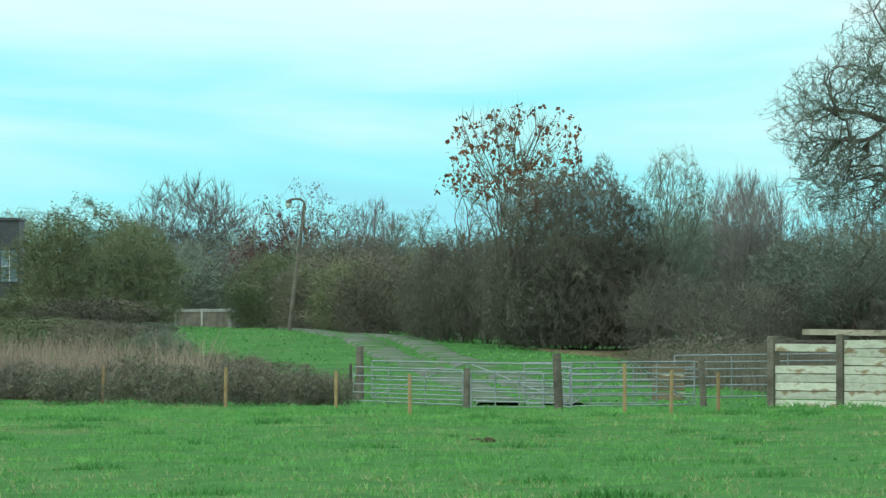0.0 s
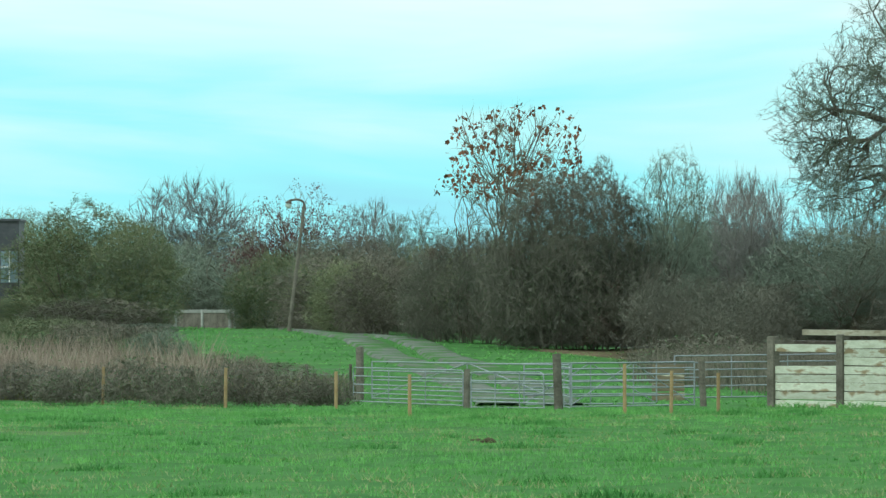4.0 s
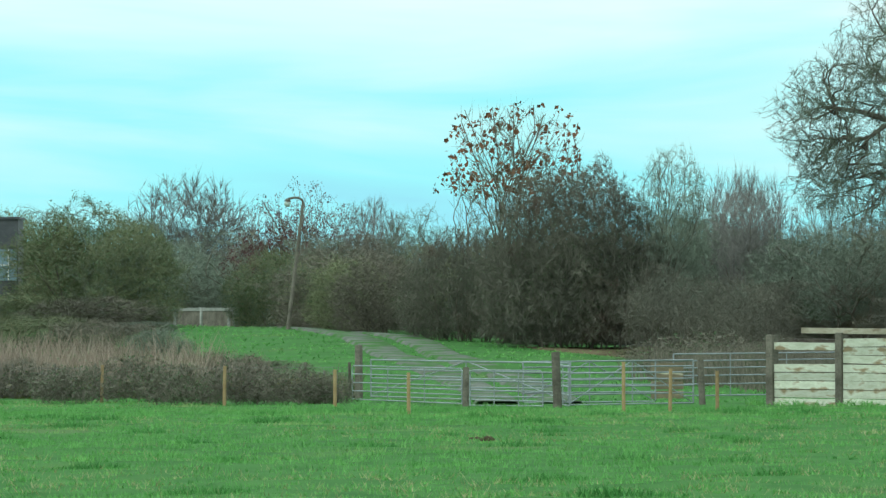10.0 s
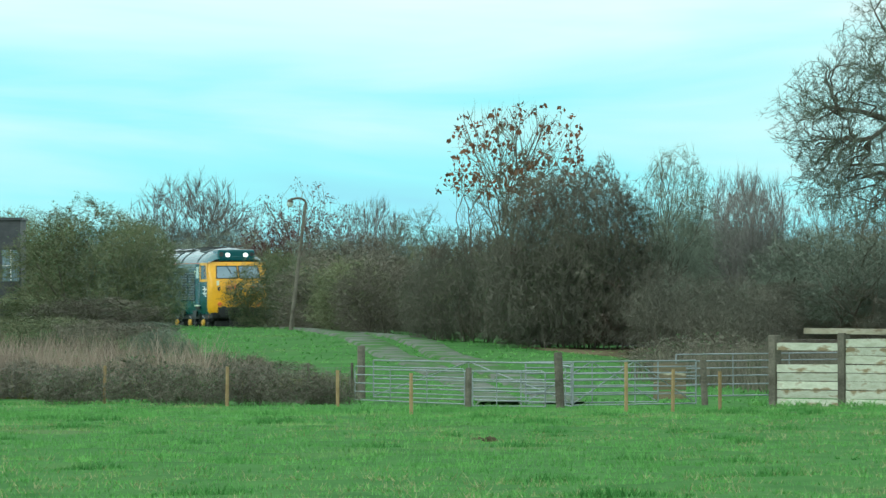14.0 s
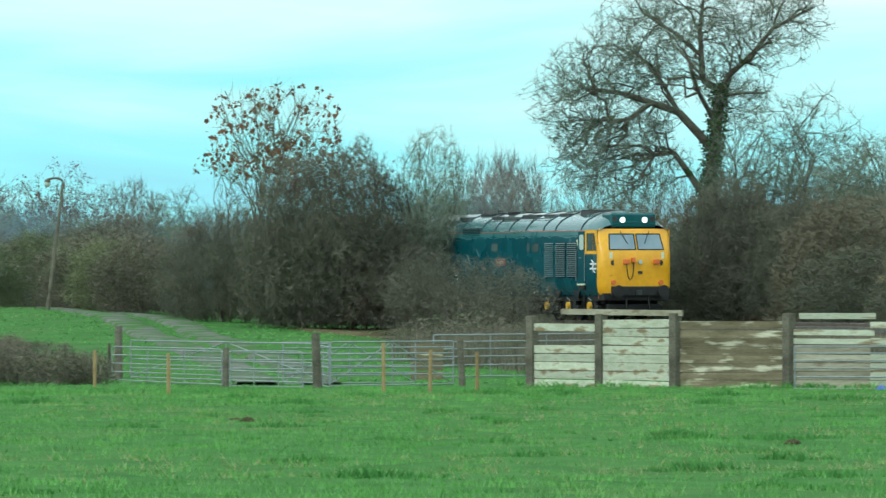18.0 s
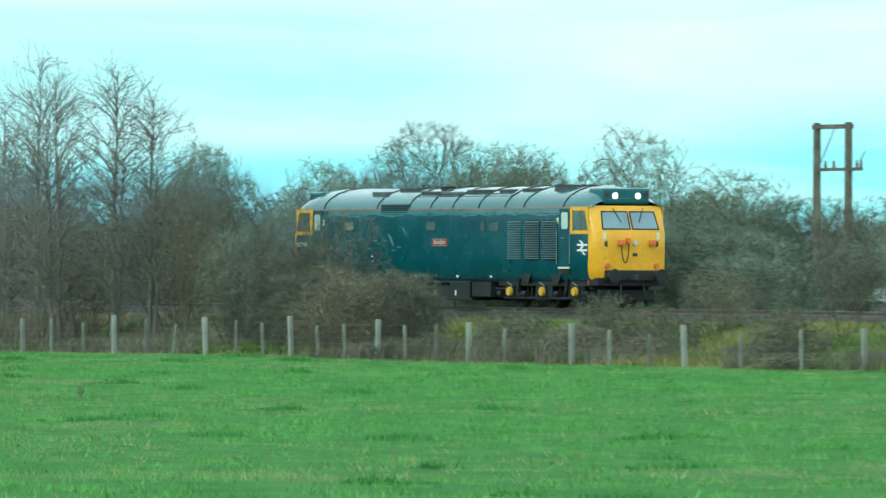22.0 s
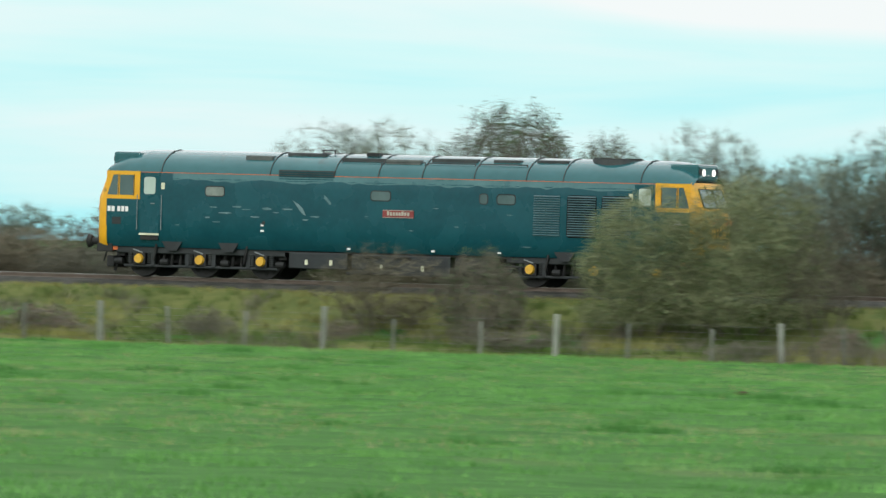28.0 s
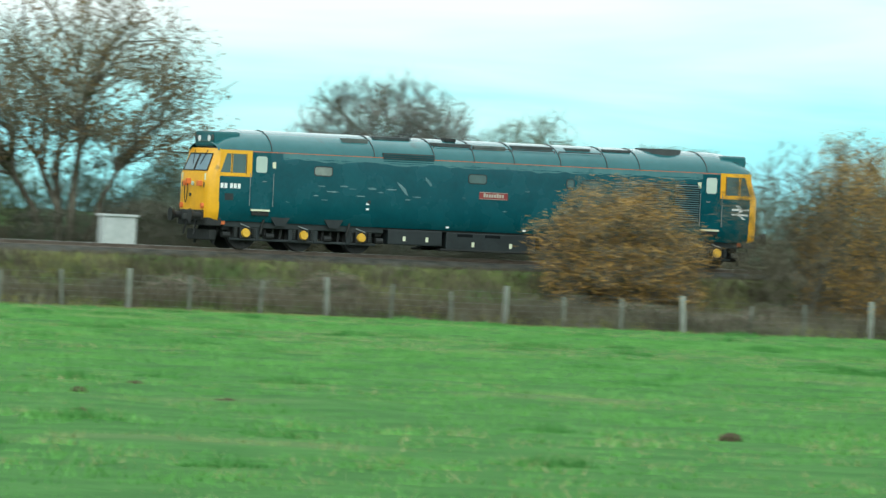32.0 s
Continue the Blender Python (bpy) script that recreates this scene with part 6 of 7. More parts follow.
# ---------------------------------------------------------------- the locomotive
def loft(bm, rings, cap=()):
    """Skins rings of equal length (open profiles) into faces."""
    vs = [[bm.verts.new(p) for p in r] for r in rings]
    for a, b in zip(vs[:-1], vs[1:]):
        for k in range(len(a) - 1):
            bm.faces.new((a[k], a[k + 1], b[k + 1], b[k]))
    return vs


SIDE = [(1.20, 0.90), (1.29, 1.05), (1.35, 1.28), (1.378, 1.58), (1.38, 1.9), (1.38, 2.75), (1.365, 3.02), (1.33, 3.2)]
ROOF = [(1.34, 3.19), (1.27, 3.36), (1.10, 3.55), (0.82, 3.72), (0.45, 3.85), (0.0, 3.91), (-0.45, 3.85), (-0.82, 3.72), (-1.10, 3.55), (-1.27, 3.36), (-1.34, 3.19)]


def side_bar(x0, x1, z0, z1, sgn, out=0.006, y=1.38, thick=0.02, bevel=0.0):
    """A slab let into the body side, standing out by out."""
    ys = sorted((sgn * (y - thick), sgn * (y + out)))
    return bx(x0, x1, ys[0], ys[1], z0, z1, bevel=bevel)


def pane(x0, x1, z0, z1, sgn, out=0.008, rad=0.08, y=1.38):
    """A slab with rounded corners let into the body side."""
    bm = bmesh.new()
    ring = []
    for cx, cz, a0 in ((x1 - rad, z1 - rad, 0), (x0 + rad, z1 - rad, 90), (x0 + rad, z0 + rad, 180), (x1 - rad, z0 + rad, 270)):
        for k in range(5):
            a = radians(a0 + 22.5 * k)
            ring.append((cx + rad * math.cos(a), cz + rad * math.sin(a)))
    near = [bm.verts.new((u, sgn * (y + out), w)) for u, w in ring]
    back = [bm.verts.new((u, sgn * (y - 0.02), w)) for u, w in ring]
    bm.faces.new(near)
    for k in range(len(ring)):
        j = (k + 1) % len(ring)
        bm.faces.new((near[k], near[j], back[j], back[k]))
    bmesh.ops.recalc_face_normals(bm, faces=bm.faces)
    return bm


def build_bogie(loco, xc, name):
    b = empty(name, pose(xc, 0, 0))
    b.parent = loco
    b["label"] = "black grimy three-axle bogie with yellow axlebox covers"
    sets = []
    for u in (-2.055, 0, 2.055):
        bm = bmesh.new()
        for y in (-0.75, 0.75):
            t = 1 if y > 0 else -1
            tube(bm, (0, y - 0.07 * t, 0), (0, y + 0.07 * t, 0), 0.53, n=28)
            tube(bm, (0, y - 0.07 * t, 0), (0, y - 0.10 * t, 0), 0.56, n=28)
            tube(bm, (0, y + 0.02, 0), (0, y + 0.09 * t, 0), 0.16, n=12)
            for k in range(8):
                a = k * math.pi / 4
                tube(bm, (0.2 * math.cos(a), y + 0.075 * t, 0.2 * math.sin(a)), (0.44 * math.cos(a), y + 0.075 * t, 0.44 * math.sin(a)), 0.035, n=5)
        tube(bm, (0, -0.75, 0), (0, 0.75, 0), 0.09, n=10)
        w = part("wheelset", bm, M_BLACK, b, "grimy spoked steel wheelset")
        w.matrix_basis = pose(u, 0, 0.53)
        sets.append((w, u))
    for sgn in (-1, 1):
        y = 1.1 * sgn
        bm = bmesh.new()
        box(bm, -2.85, 2.85, y - 0.07, y + 0.07, 0.70, 0.97, bevel=0.03)
        for u in (-1.03, 1.03):
            for v in (-0.58, 0.58):
                box(bm, u + v - 0.07, u + v + 0.07, y - 0.06, y + 0.06, 0.3, 0.74, bevel=0.03)
        part("side_frame", bm, M_GREYBOX, b, "dusty black bogie frame")
        part("tie_bar", bx(-2.6, 2.6, y - 0.04, y + 0.04, 0.28, 0.36, bevel=0.02), M_GREYBOX, b)
        for u in (-1.03, 1.03):
            for v in (-0.3, -0.02, 0.27):
                part("brake_hanger", tb((u + v, y - 0.12 * sgn, 0.3), (u + v + 0.05, y - 0.12 * sgn, 0.86), 0.05, 0.035, n=7), M_BLACK, b)
        for u in (-2.055, 0, 2.055):
            bm = bmesh.new()
            box(bm, u - 0.2, u + 0.2, y - 0.1, y + 0.1, 0.34, 0.72, bevel=0.03)
            ab = part("axlebox", bm, M_BLACK, b)
            part("cover", tb((u, y + 0.1 * sgn, 0.53), (u, y + 0.19 * sgn, 0.53), 0.155, 0.13, n=18), M_AXLE, ab, "round yellow axlebox cover")
            for v in (-0.33, 0.33):
                bm = bmesh.new()
                for k in range(6):
                    tube(bm, (u + v, y, 0.4 + 0.065 * k), (u + v, y, 0.435 + 0.065 * k), 0.085, n=10)
                part("spring", bm, M_SOOT, b)
            part("brake_pipe", tb((u - 0.2, y + 0.1 * sgn, 0.82), (u + 0.12, y + 0.12 * sgn, 0.72), 0.02, n=6), M_GALV, b)
        for u in (-1.55, 1.5):
            part("damper", tb((u, y + 0.12 * sgn, 0.5), (u + 0.1, y + 0.12 * sgn, 1.0), 0.045, n=8), M_BLACK, b)
        for u in (-2.75, -1.2, 0.85, 2.7):
            part("brake_cylinder", tb((u - 0.13, y + 0.05 * sgn, 0.45), (u + 0.13, y + 0.05 * sgn, 0.45), 0.1, n=10), M_BLACK, b)
        for u in (-0.9, 1.0):
            bm = bmesh.new()
            q = [bm.verts.new(p) for p in ((u - 0.34, y + 0.14 * sgn, 1.08), (u + 0.34, y + 0.14 * sgn, 1.08), (u + 0.16, y + 0.14 * sgn, 0.8), (u - 0.16, y + 0.14 * sgn, 0.8))]
            f = bm.faces.new(q)
            r = bmesh.ops.extrude_face_region(bm, geom=[f])
            bmesh.ops.translate(bm, verts=[v for v in r["geom"] if isinstance(v, bmesh.types.BMVert)], vec=(0, 0.08 * sgn, 0))
            part("bracket", bm, M_GREYBOX, b)
    part("cross_member", bx(-0.3, 0.3, -1.0, 1.0, 0.55, 0.95, bevel=0.03), M_BLACK, b)
    part("cross_member", bx(-2.85, -2.6, -1.05, 1.05, 0.6, 0.86, bevel=0.03), M_BLACK, b)
    part("cross_member", bx(2.6, 2.85, -1.05, 1.05, 0.6, 0.86, bevel=0.03), M_BLACK, b)
    return b, sets


def build_cab(loco, e):
    """One end; e is +1 for the leading end, -1 for the trailing one."""
    X = lambda x: e * x
    slope = lambda z, f: 9.60 + 0.36 * f - f * max(0.0, z - 2.38) * 0.40
    bm = bmesh.new()
    rings = []
    prof = [(1.24, 0.90), (1.33, 1.0), (1.37, 1.25), (1.38, 1.9), (1.38, 2.38), (1.375, 2.6), (1.365, 2.9), (1.34, 3.12), (1.28, 3.26)]
    for f, w in ((0.0, 1.0), (0.4, 0.985), (0.7, 0.95), (0.9, 0.90), (1.0, 0.845)):
        half = [(X(slope(z, f)), y * w, z) for y, z in prof]
        rings.append(half)
    for sgn in (1, -1):
        loft(bm, [[(x, y * sgn, z) for x, y, z in r] for r in rings])
    fr = rings[-1]
    cols = np.linspace(-1, 1, 9)
    grid = [[bm.verts.new((x + e * 0.07 * (1 - c * c), y * c, z)) for c in cols] for x, y, z in fr]
    for a, b in zip(grid[:-1], grid[1:]):
        for k in range(8):
            bm.faces.new((a[k], a[k + 1], b[k + 1], b[k]))
    bmesh.ops.remove_doubles(bm, verts=bm.verts, dist=0.002)
    bmesh.ops.recalc_face_normals(bm, faces=bm.faces)
    nose = part("nose", bm, M_YELLOW, loco, "bright yellow warning end with stains", True)
    # cab roof and headcode box
    bm = bmesh.new()
    rr = []
    for x, k, w in ((8.55, 1.0, 1.0), (9.05, 0.95, 0.99), (9.4, 0.78, 0.975), (9.68, 0.42, 0.95)):
        rr.append([(X(x), y * w, 3.19 + (z - 3.19) * k) for y, z in ROOF])
    loft(bm, rr)
    bmesh.ops.recalc_face_normals(bm, faces=bm.faces)
    part("cab_roof", bm, M_ROOF, loco, "", True)
    hb = part("headcode_box", bx(*sorted((X(8.75), X(9.66))), -0.86, 0.86, 3.30, 3.82, bevel=0.08), M_ROOF, loco, "dark headcode box above the windscreens")
    for y in (-0.42, 0.42):
        part("marker_light", tb((X(9.65), y, 3.57), (X(9.685), y, 3.57), 0.098, n=18), M_LAMP if e > 0 else M_WHITE, hb, "round white marker light")
    for y in (-0.71, 0.71):
        part("horn_opening", tb((X(9.65), y, 3.60), (X(9.68), y, 3.60), 0.10, n=16), M_SOOT, hb)
    # windscreens
    for sgn in (-1, 1):
        bm = bmesh.new()
        q = []
        for z, y0, y1 in ((2.53, 0.055, 1.02), (3.06, 0.055, 0.95)):
            for y in (y0, y1):
                q.append((X(slope(z, 1.0) + 0.07 * (1 - (y / 1.25) ** 2) + 0.012), y * sgn, z))
        inner = [bm.verts.new(p) for p in q]
        outer = [bm.verts.new((p[0] - X(0.05), p[1], p[2])) for p in q]
        bm.faces.new((inner[0], inner[1], inner[3], inner[2]))
        for a, b in ((0, 1), (1, 3), (3, 2), (2, 0)):
            bm.faces.new((inner[a], inner[b], outer[b], outer[a]))
        bmesh.ops.recalc_face_normals(bm, faces=bm.faces)
        ws = part("windscreen", bm, M_SCREEN, loco, "sloping windscreen pane in a black rubber seal")
        for (ya, za), (yb, zb) in (((0.045, 2.52), (1.03, 2.52)), ((0.045, 3.07), (0.96, 3.07)), ((0.045, 2.52), (0.045, 3.07)), ((1.03, 2.52), (0.96, 3.07))):
            pa = (X(slope(za, 1.0) + 0.07 * (1 - (ya / 1.25) ** 2) + 0.012), ya * sgn, za)
            pb = (X(slope(zb, 1.0) + 0.07 * (1 - (yb / 1.25) ** 2) + 0.012), yb * sgn, zb)
            part("seal", tb(pa, pb, 0.022, n=6), M_BLACK, ws)
        part("wiper", tb((X(slope(3.18, 1) + 0.10), 0.55 * sgn, 3.18), (X(slope(2.75, 1) + 0.09), 0.32 * sgn, 2.72), 0.013, n=6), M_BLACK, ws)
        # cab side, with its windows
        cs = part("cab_side_panel", side_bar(*sorted((X(8.50), X(9.63))), 2.36, 3.22, sgn, 0.006), M_YELLOW, loco, "yellow panel round the cab side windows")
        bm = bmesh.new()
        y = 1.388 * sgn
        for pts in ([(8.72, 2.48), (9.18, 2.48), (9.18, 3.1), (8.72, 3.1)], [(9.25, 2.48), (9.60, 2.48), (9.40, 3.1), (9.25, 3.1)]):
            a = [bm.verts.new((X(u), y, v)) for u, v in pts]
            b = [bm.verts.new((X(u), y - 0.05 * sgn, v)) for u, v in pts]
            bm.faces.new(a)
            for k in range(4):
                bm.faces.new((a[k], a[(k + 1) % 4], b[(k + 1) % 4], b[k]))
        bmesh.ops.recalc_face_normals(bm, faces=bm.faces)
        part("cab_window", bm, M_GLASS, cs, "dark cab side glazing")
        for u in (8.70, 9.215):
            part("window_pillar", tb((X(u), 1.392 * sgn, 2.46), (X(u), 1.392 * sgn, 3.12), 0.012, n=6), M_BLACK, cs)
        # door with window, step and handrails
        dr = part("cab_door", side_bar(*sorted((X(7.84), X(8.47))), 1.32, 3.16, sgn, 0.004, bevel=0.003), M_BLUE, loco, "blue cab door with a round-cornered window")
        # the pale panes hold the sky behind them in their colour
        part("door_window", pane(*sorted((X(7.97), X(8.36))), 2.52, 3.05, sgn, 0.012, 0.08), M_PALEGLASS if (e, sgn) != (-1, 1) else M_GLASS, dr)
        part("step", side_bar(*sorted((X(7.83), X(8.48))), 1.26, 1.32, sgn, 0.05), M_CREAM, dr, "worn pale step plate")
        part("step_recess", side_bar(*sorted((X(7.85), X(8.45))), 1.12, 1.25, sgn, 0.003), M_BLACK, dr)
        part("door_handle", side_bar(*sorted((X(7.98), X(8.12))), 2.22, 2.25, sgn, 0.03), M_GALV, dr)
        for u in (7.74, 8.56):
            part("handrail", tb((X(u), 1.43 * sgn, 1.42), (X(u), 1.43 * sgn, 2.5), 0.012, n=6), M_GALV, loco, "thin steel handrail")
        part("notice", side_bar(*sorted((X(7.66), X(7.78))), 2.68, 2.88, sgn, 0.004), M_CREAM, loco, "small cream notice")
        # lamps and pipes on the front
        part("tail_lamp", tb((X(9.93), 0.9 * sgn, 1.36), (X(10.06), 0.9 * sgn, 1.36), 0.10, 0.085, n=12), M_ORANGE, nose, "round red-orange tail lamp")
        part("marker_eye", tb((X(9.92), 0.9 * sgn, 2.05), (X(9.99), 0.9 * sgn, 2.05), 0.10, n=12), M_SOOT, nose)
        yb = (0.44 if sgn < 0 else 0.72) * sgn * e
        part("jumper_box", bx(*sorted((X(9.95), X(10.15))), yb - 0.1, yb + 0.1, 2.0, 2.18, bevel=0.03), M_ORANGE, nose, "orange jumper cable box")
        part("notice", bx(*sorted((X(9.95), X(9.985))), 0.98 * sgn - 0.06, 0.98 * sgn + 0.06, 2.2, 2.42), M_CREAM, nose)
        # bufferbeam
        buf = part("buffer", tb((X(9.9), 0.865 * sgn, 1.04), (X(10.30), 0.865 * sgn, 1.04), 0.13, 0.11, n=14), M_BLACK, loco, "black oval-headed buffer")
        part("buffer_head", tb((X(10.30), 0.865 * sgn, 1.04), (X(10.42), 0.865 * sgn, 1.04), 0.17, 0.22, n=18), M_BLACK, buf)
        part("pipe", tb((X(9.98), 0.4 * sgn, 0.9), (X(10.1), 0.45 * sgn, 0.42), 0.03, n=6), M_BLACK, loco)
        part("guard_iron", tb((X(9.35), 0.8 * sgn, 0.75), (X(9.55), 0.8 * sgn, 0.14), 0.05, n=6), M_BLACK, loco)
        part("valance", side_bar(*sorted((X(9.3), X(9.9))), 0.78, 0.92, sgn, 0.0, y=1.2), M_ORANGE, loco, "orange-red patch under the cab corner")
    part("jumper_box", bx(*sorted((X(9.98), X(10.18))), *sorted((-0.24 * e, -0.12 * e)), 2.06, 2.24, bevel=0.025), M_ORANGE, nose, "orange jumper socket")
    bm = bmesh.new()
    arc = [(X(10.12), e * (-0.44 + 0.27 * (1 - math.cos(a)) / 2), 2.02 - 0.6 * math.sin(a) + 0.02 * a) for a in np.linspace(0, 3.14, 11)]
    for a, b in zip(arc[:-1], arc[1:]):
        tube(bm, a, b, 0.018, n=6)
    part("jumper_cable", bm, M_BLACK, nose, "black jumper cable looping down the front")
    part("headlight", tb((X(9.98), 0.1 * e, 2.08), (X(10.08), 0.1 * e, 2.08), 0.065, 0.075, n=18), M_PALEGLASS, nose, "round headlight")
    part("lamp_bracket", bx(*sorted((X(9.98), X(10.06))), 0.02, 0.18, 1.66, 1.76, bevel=0.01), M_SOOT, nose)
    part("front_cowl", bx(*sorted((X(9.7), X(10.075))), -0.98, 0.98, 0.88, 1.22, bevel=0.03), M_BLACK, nose, "black recess above the buffers")
    part("bufferbeam", bx(*sorted((X(9.45), X(9.98))), -1.25, 1.25, 0.72, 0.98, bevel=0.03), M_BLACK, loco)
    part("coupling_hook", bx(*sorted((X(9.95), X(10.3))), -0.07, 0.07, 0.9, 1.08, bevel=0.03), M_SOOT, loco)
    part("plough", bx(*sorted((X(9.5), X(9.75))), -1.0, 1.0, 0.25, 0.6, bevel=0.05), M_BLACK, loco)


def build_locomotive():
    loco = empty("diesel_locomotive", pose(0, 0, 0), "long blue diesel locomotive with yellow ends and grimy black bogies", "locomotive")
    bm = bmesh.new()
    for sgn in (1, -1):
        loft(bm, [[(x, y * sgn, z) for y, z in SIDE] for x in np.linspace(-9.62, 9.62, 25)])
    a = [bm.verts.new(p) for p in ((-9.6, -1.24, 0.9), (9.6, -1.24, 0.9), (9.6, 1.24, 0.9), (-9.6, 1.24, 0.9))]
    bm.faces.new(a)
    bmesh.ops.recalc_face_normals(bm, faces=bm.faces)
    part("body_shell", bm, M_BLUE, loco, "weathered dark blue body sides", True)
    bm = bmesh.new()
    loft(bm, [[(x, y, z) for y, z in ROOF] for x in np.linspace(-8.6, 8.6, 21)])
    bmesh.ops.recalc_face_normals(bm, faces=bm.faces)
    part("roof", bm, M_ROOF, loco, "grimy curved blue-grey roof", True)
    for sgn in (-1, 1):
        part("cantrail_stripe", side_bar(-9.55, 9.55, 3.185, 3.205, sgn, 0.006, y=1.335), M_STRIPE, loco, "thin orange cantrail stripe")
        # paint faded to a ragged edge under the cantrail
        rows, ys = [], [(z, y) for y, z in SIDE]
        for x in np.arange(-7.4, 9.3, 0.12):
            low = 2.98 + 0.09 * noise.noise((x * 0.8, 3.0, 0)) + 0.05 * noise.noise((x * 3.1, 7.0, 0))
            rows.append([(x, (float(np.interp(z, [q[0] for q in ys], [q[1] for q in ys])) + 0.003) * sgn, z) for z in (low, (low + 3.18) / 2, 3.18)])
        bm = bmesh.new()
        loft(bm, rows)
        bmesh.ops.recalc_face_normals(bm, faces=bm.faces)
        part("faded_strip", bm, M_FADED, loco, "paler faded paint with a ragged edge under the roof", True)
        # grilles, each with its slats
        for x0, x1, dark in ((4.56, 5.47, 0), (5.66, 6.62, 1), (6.78, 7.74, 1)):
            # the dark backing slab has the shade between slats in its colour
            g = part("grille", pane(x0, x1, 1.52, 2.80, sgn, 0.004, 0.09), M_OPENING_SHADE if dark else M_BLUE, loco, "ventilation grille with horizontal slats")
            for k in range(17):
                z = 1.56 + k * 0.073
                bm = bmesh.new()
                yy = 1.388 * sgn
                q = [(x0 + 0.03, yy, z), (x1 - 0.03, yy, z), (x1 - 0.03, yy + 0.028 * sgn, z + 0.012), (x0 + 0.03, yy + 0.028 * sgn, z + 0.012), (x0 + 0.03, yy, z + 0.045), (x1 - 0.03, yy, z + 0.045)]
                v = [bm.verts.new(p) for p in q]
                for f in ((0, 1, 2, 3), (3, 2, 5, 4), (0, 3, 4), (1, 5, 2)):
                    bm.faces.new([v[i] for i in f])
                bmesh.ops.recalc_face_normals(bm, faces=bm.faces)
                part("slat", bm, M_SLAT, g)
        # small windows
        for x0, x1, z0, z1, m in ((-6.27, -5.66, 2.52, 2.79, M_DIMGLASS), (-0.74, -0.12, 2.50, 2.77, M_GLASS), (2.83, 3.07, 2.48, 2.76, M_GLASS), (3.4, 3.97, 2.48, 2.75, M_GLASS)):
            part("window_seal", pane(x0 - 0.03, x1 + 0.03, z0 - 0.03, z1 + 0.03, sgn, 0.004, 0.1), M_BLACK, loco)
            part("body_window", pane(x0, x1, z0, z1, sgn, 0.008, 0.08), m, loco, "small round-cornered engine-room window")
        # cantrail vent
        v = part("cantrail_vent", side_bar(-3.85, -2.0, 2.97, 3.36, sgn, 0.012, y=1.33, thick=0.12), M_SOOT, loco, "dark louvred vent under the roof edge")
        for k in range(5):
            part("louvre", side_bar(-3.82, -2.03, 3.0 + 0.07 * k, 3.03 + 0.07 * k, sgn, 0.03, y=1.33), M_BLUE, v)
        # nameplate, number and symbol
        np_ = part("nameplate", side_bar(-0.35, 0.68, 1.98, 2.22, sgn, 0.02, bevel=0.006), M_PLATE, loco, "red nameplate with raised pale border")
        for z in (1.985, 2.2):
            part("border", side_bar(-0.34, 0.67, z, z + 0.015, sgn, 0.028), M_LETTER, np_)
        for k in range(8):
            part("raised_bar", side_bar(-0.2 + 0.095 * k, -0.13 + 0.095 * k, 2.05, 2.15 + (0.03 if k in (0, 5) else 0), sgn, 0.028), M_LETTER, np_, "raised pale lettering bar")
        for k in range(5):
            u = -9.58 + 0.135 * k + (0.06 if k > 1 else 0)
            part("number_bar", side_bar(u, u + 0.1, 1.97, 2.13, sgn, 0.007), M_WHITE, loco, "white number bar")
        part("worksplate", side_bar(-9.42, -9.12, 1.58, 1.8, sgn, 0.006, bevel=0.003), M_GREYBOX, loco, "small grey crest plate")
        bm = bmesh.new()
        y0 = 1.39 * sgn
        cx, cz = 9.27, 1.93

        def flag(pts):
            q = [bm.verts.new((cx + u, y0, cz + w)) for u, w in pts]
            f = bm.faces.new(q)
            r = bmesh.ops.extrude_face_region(bm, geom=[f])
            bmesh.ops.translate(bm, verts=[t for t in r["geom"] if isinstance(t, bmesh.types.BMVert)], vec=(0, -0.012 * sgn, 0))
        flag([(-0.31, 0.055), (0.31, 0.055), (0.31, 0.115), (-0.31, 0.115)])
        flag([(-0.31, -0.115), (0.31, -0.115), (0.31, -0.055), (-0.31, -0.055)])
        flag([(-0.22, 0.235), (-0.10, 0.235), (0.14, 0.085), (0.02, 0.085)])
        flag([(0.02, 0.085), (0.14, 0.085), (-0.08, -0.085), (-0.20, -0.085)])
        flag([(-0.20 + 0.16, -0.085), (0.08 - 0.16, -0.085), (0.10, -0.235), (0.22, -0.235)])
        bmesh.ops.recalc_face_normals(bm, faces=bm.faces)
        part("symbol", bm, M_WHITE, loco, "white twin-line railway symbol")
        # scuffs, labels and lifting marks
        for x, z in ((-1.45, 0.97), (1.33, 0.97), (3.5, 0.97), (-4.35, 1.62), (-4.35, 1.45)):
            part("label_plate", side_bar(x - 0.05, x + 0.06, z, z + 0.06, sgn, 0.008), M_WHITE, loco)
        part("filler_cap", tb((-4.3, 1.37 * sgn, 1.72), (-4.3, 1.395 * sgn, 1.72), 0.06, n=12), M_GREYBOX, loco)
        rng = random.Random(77)
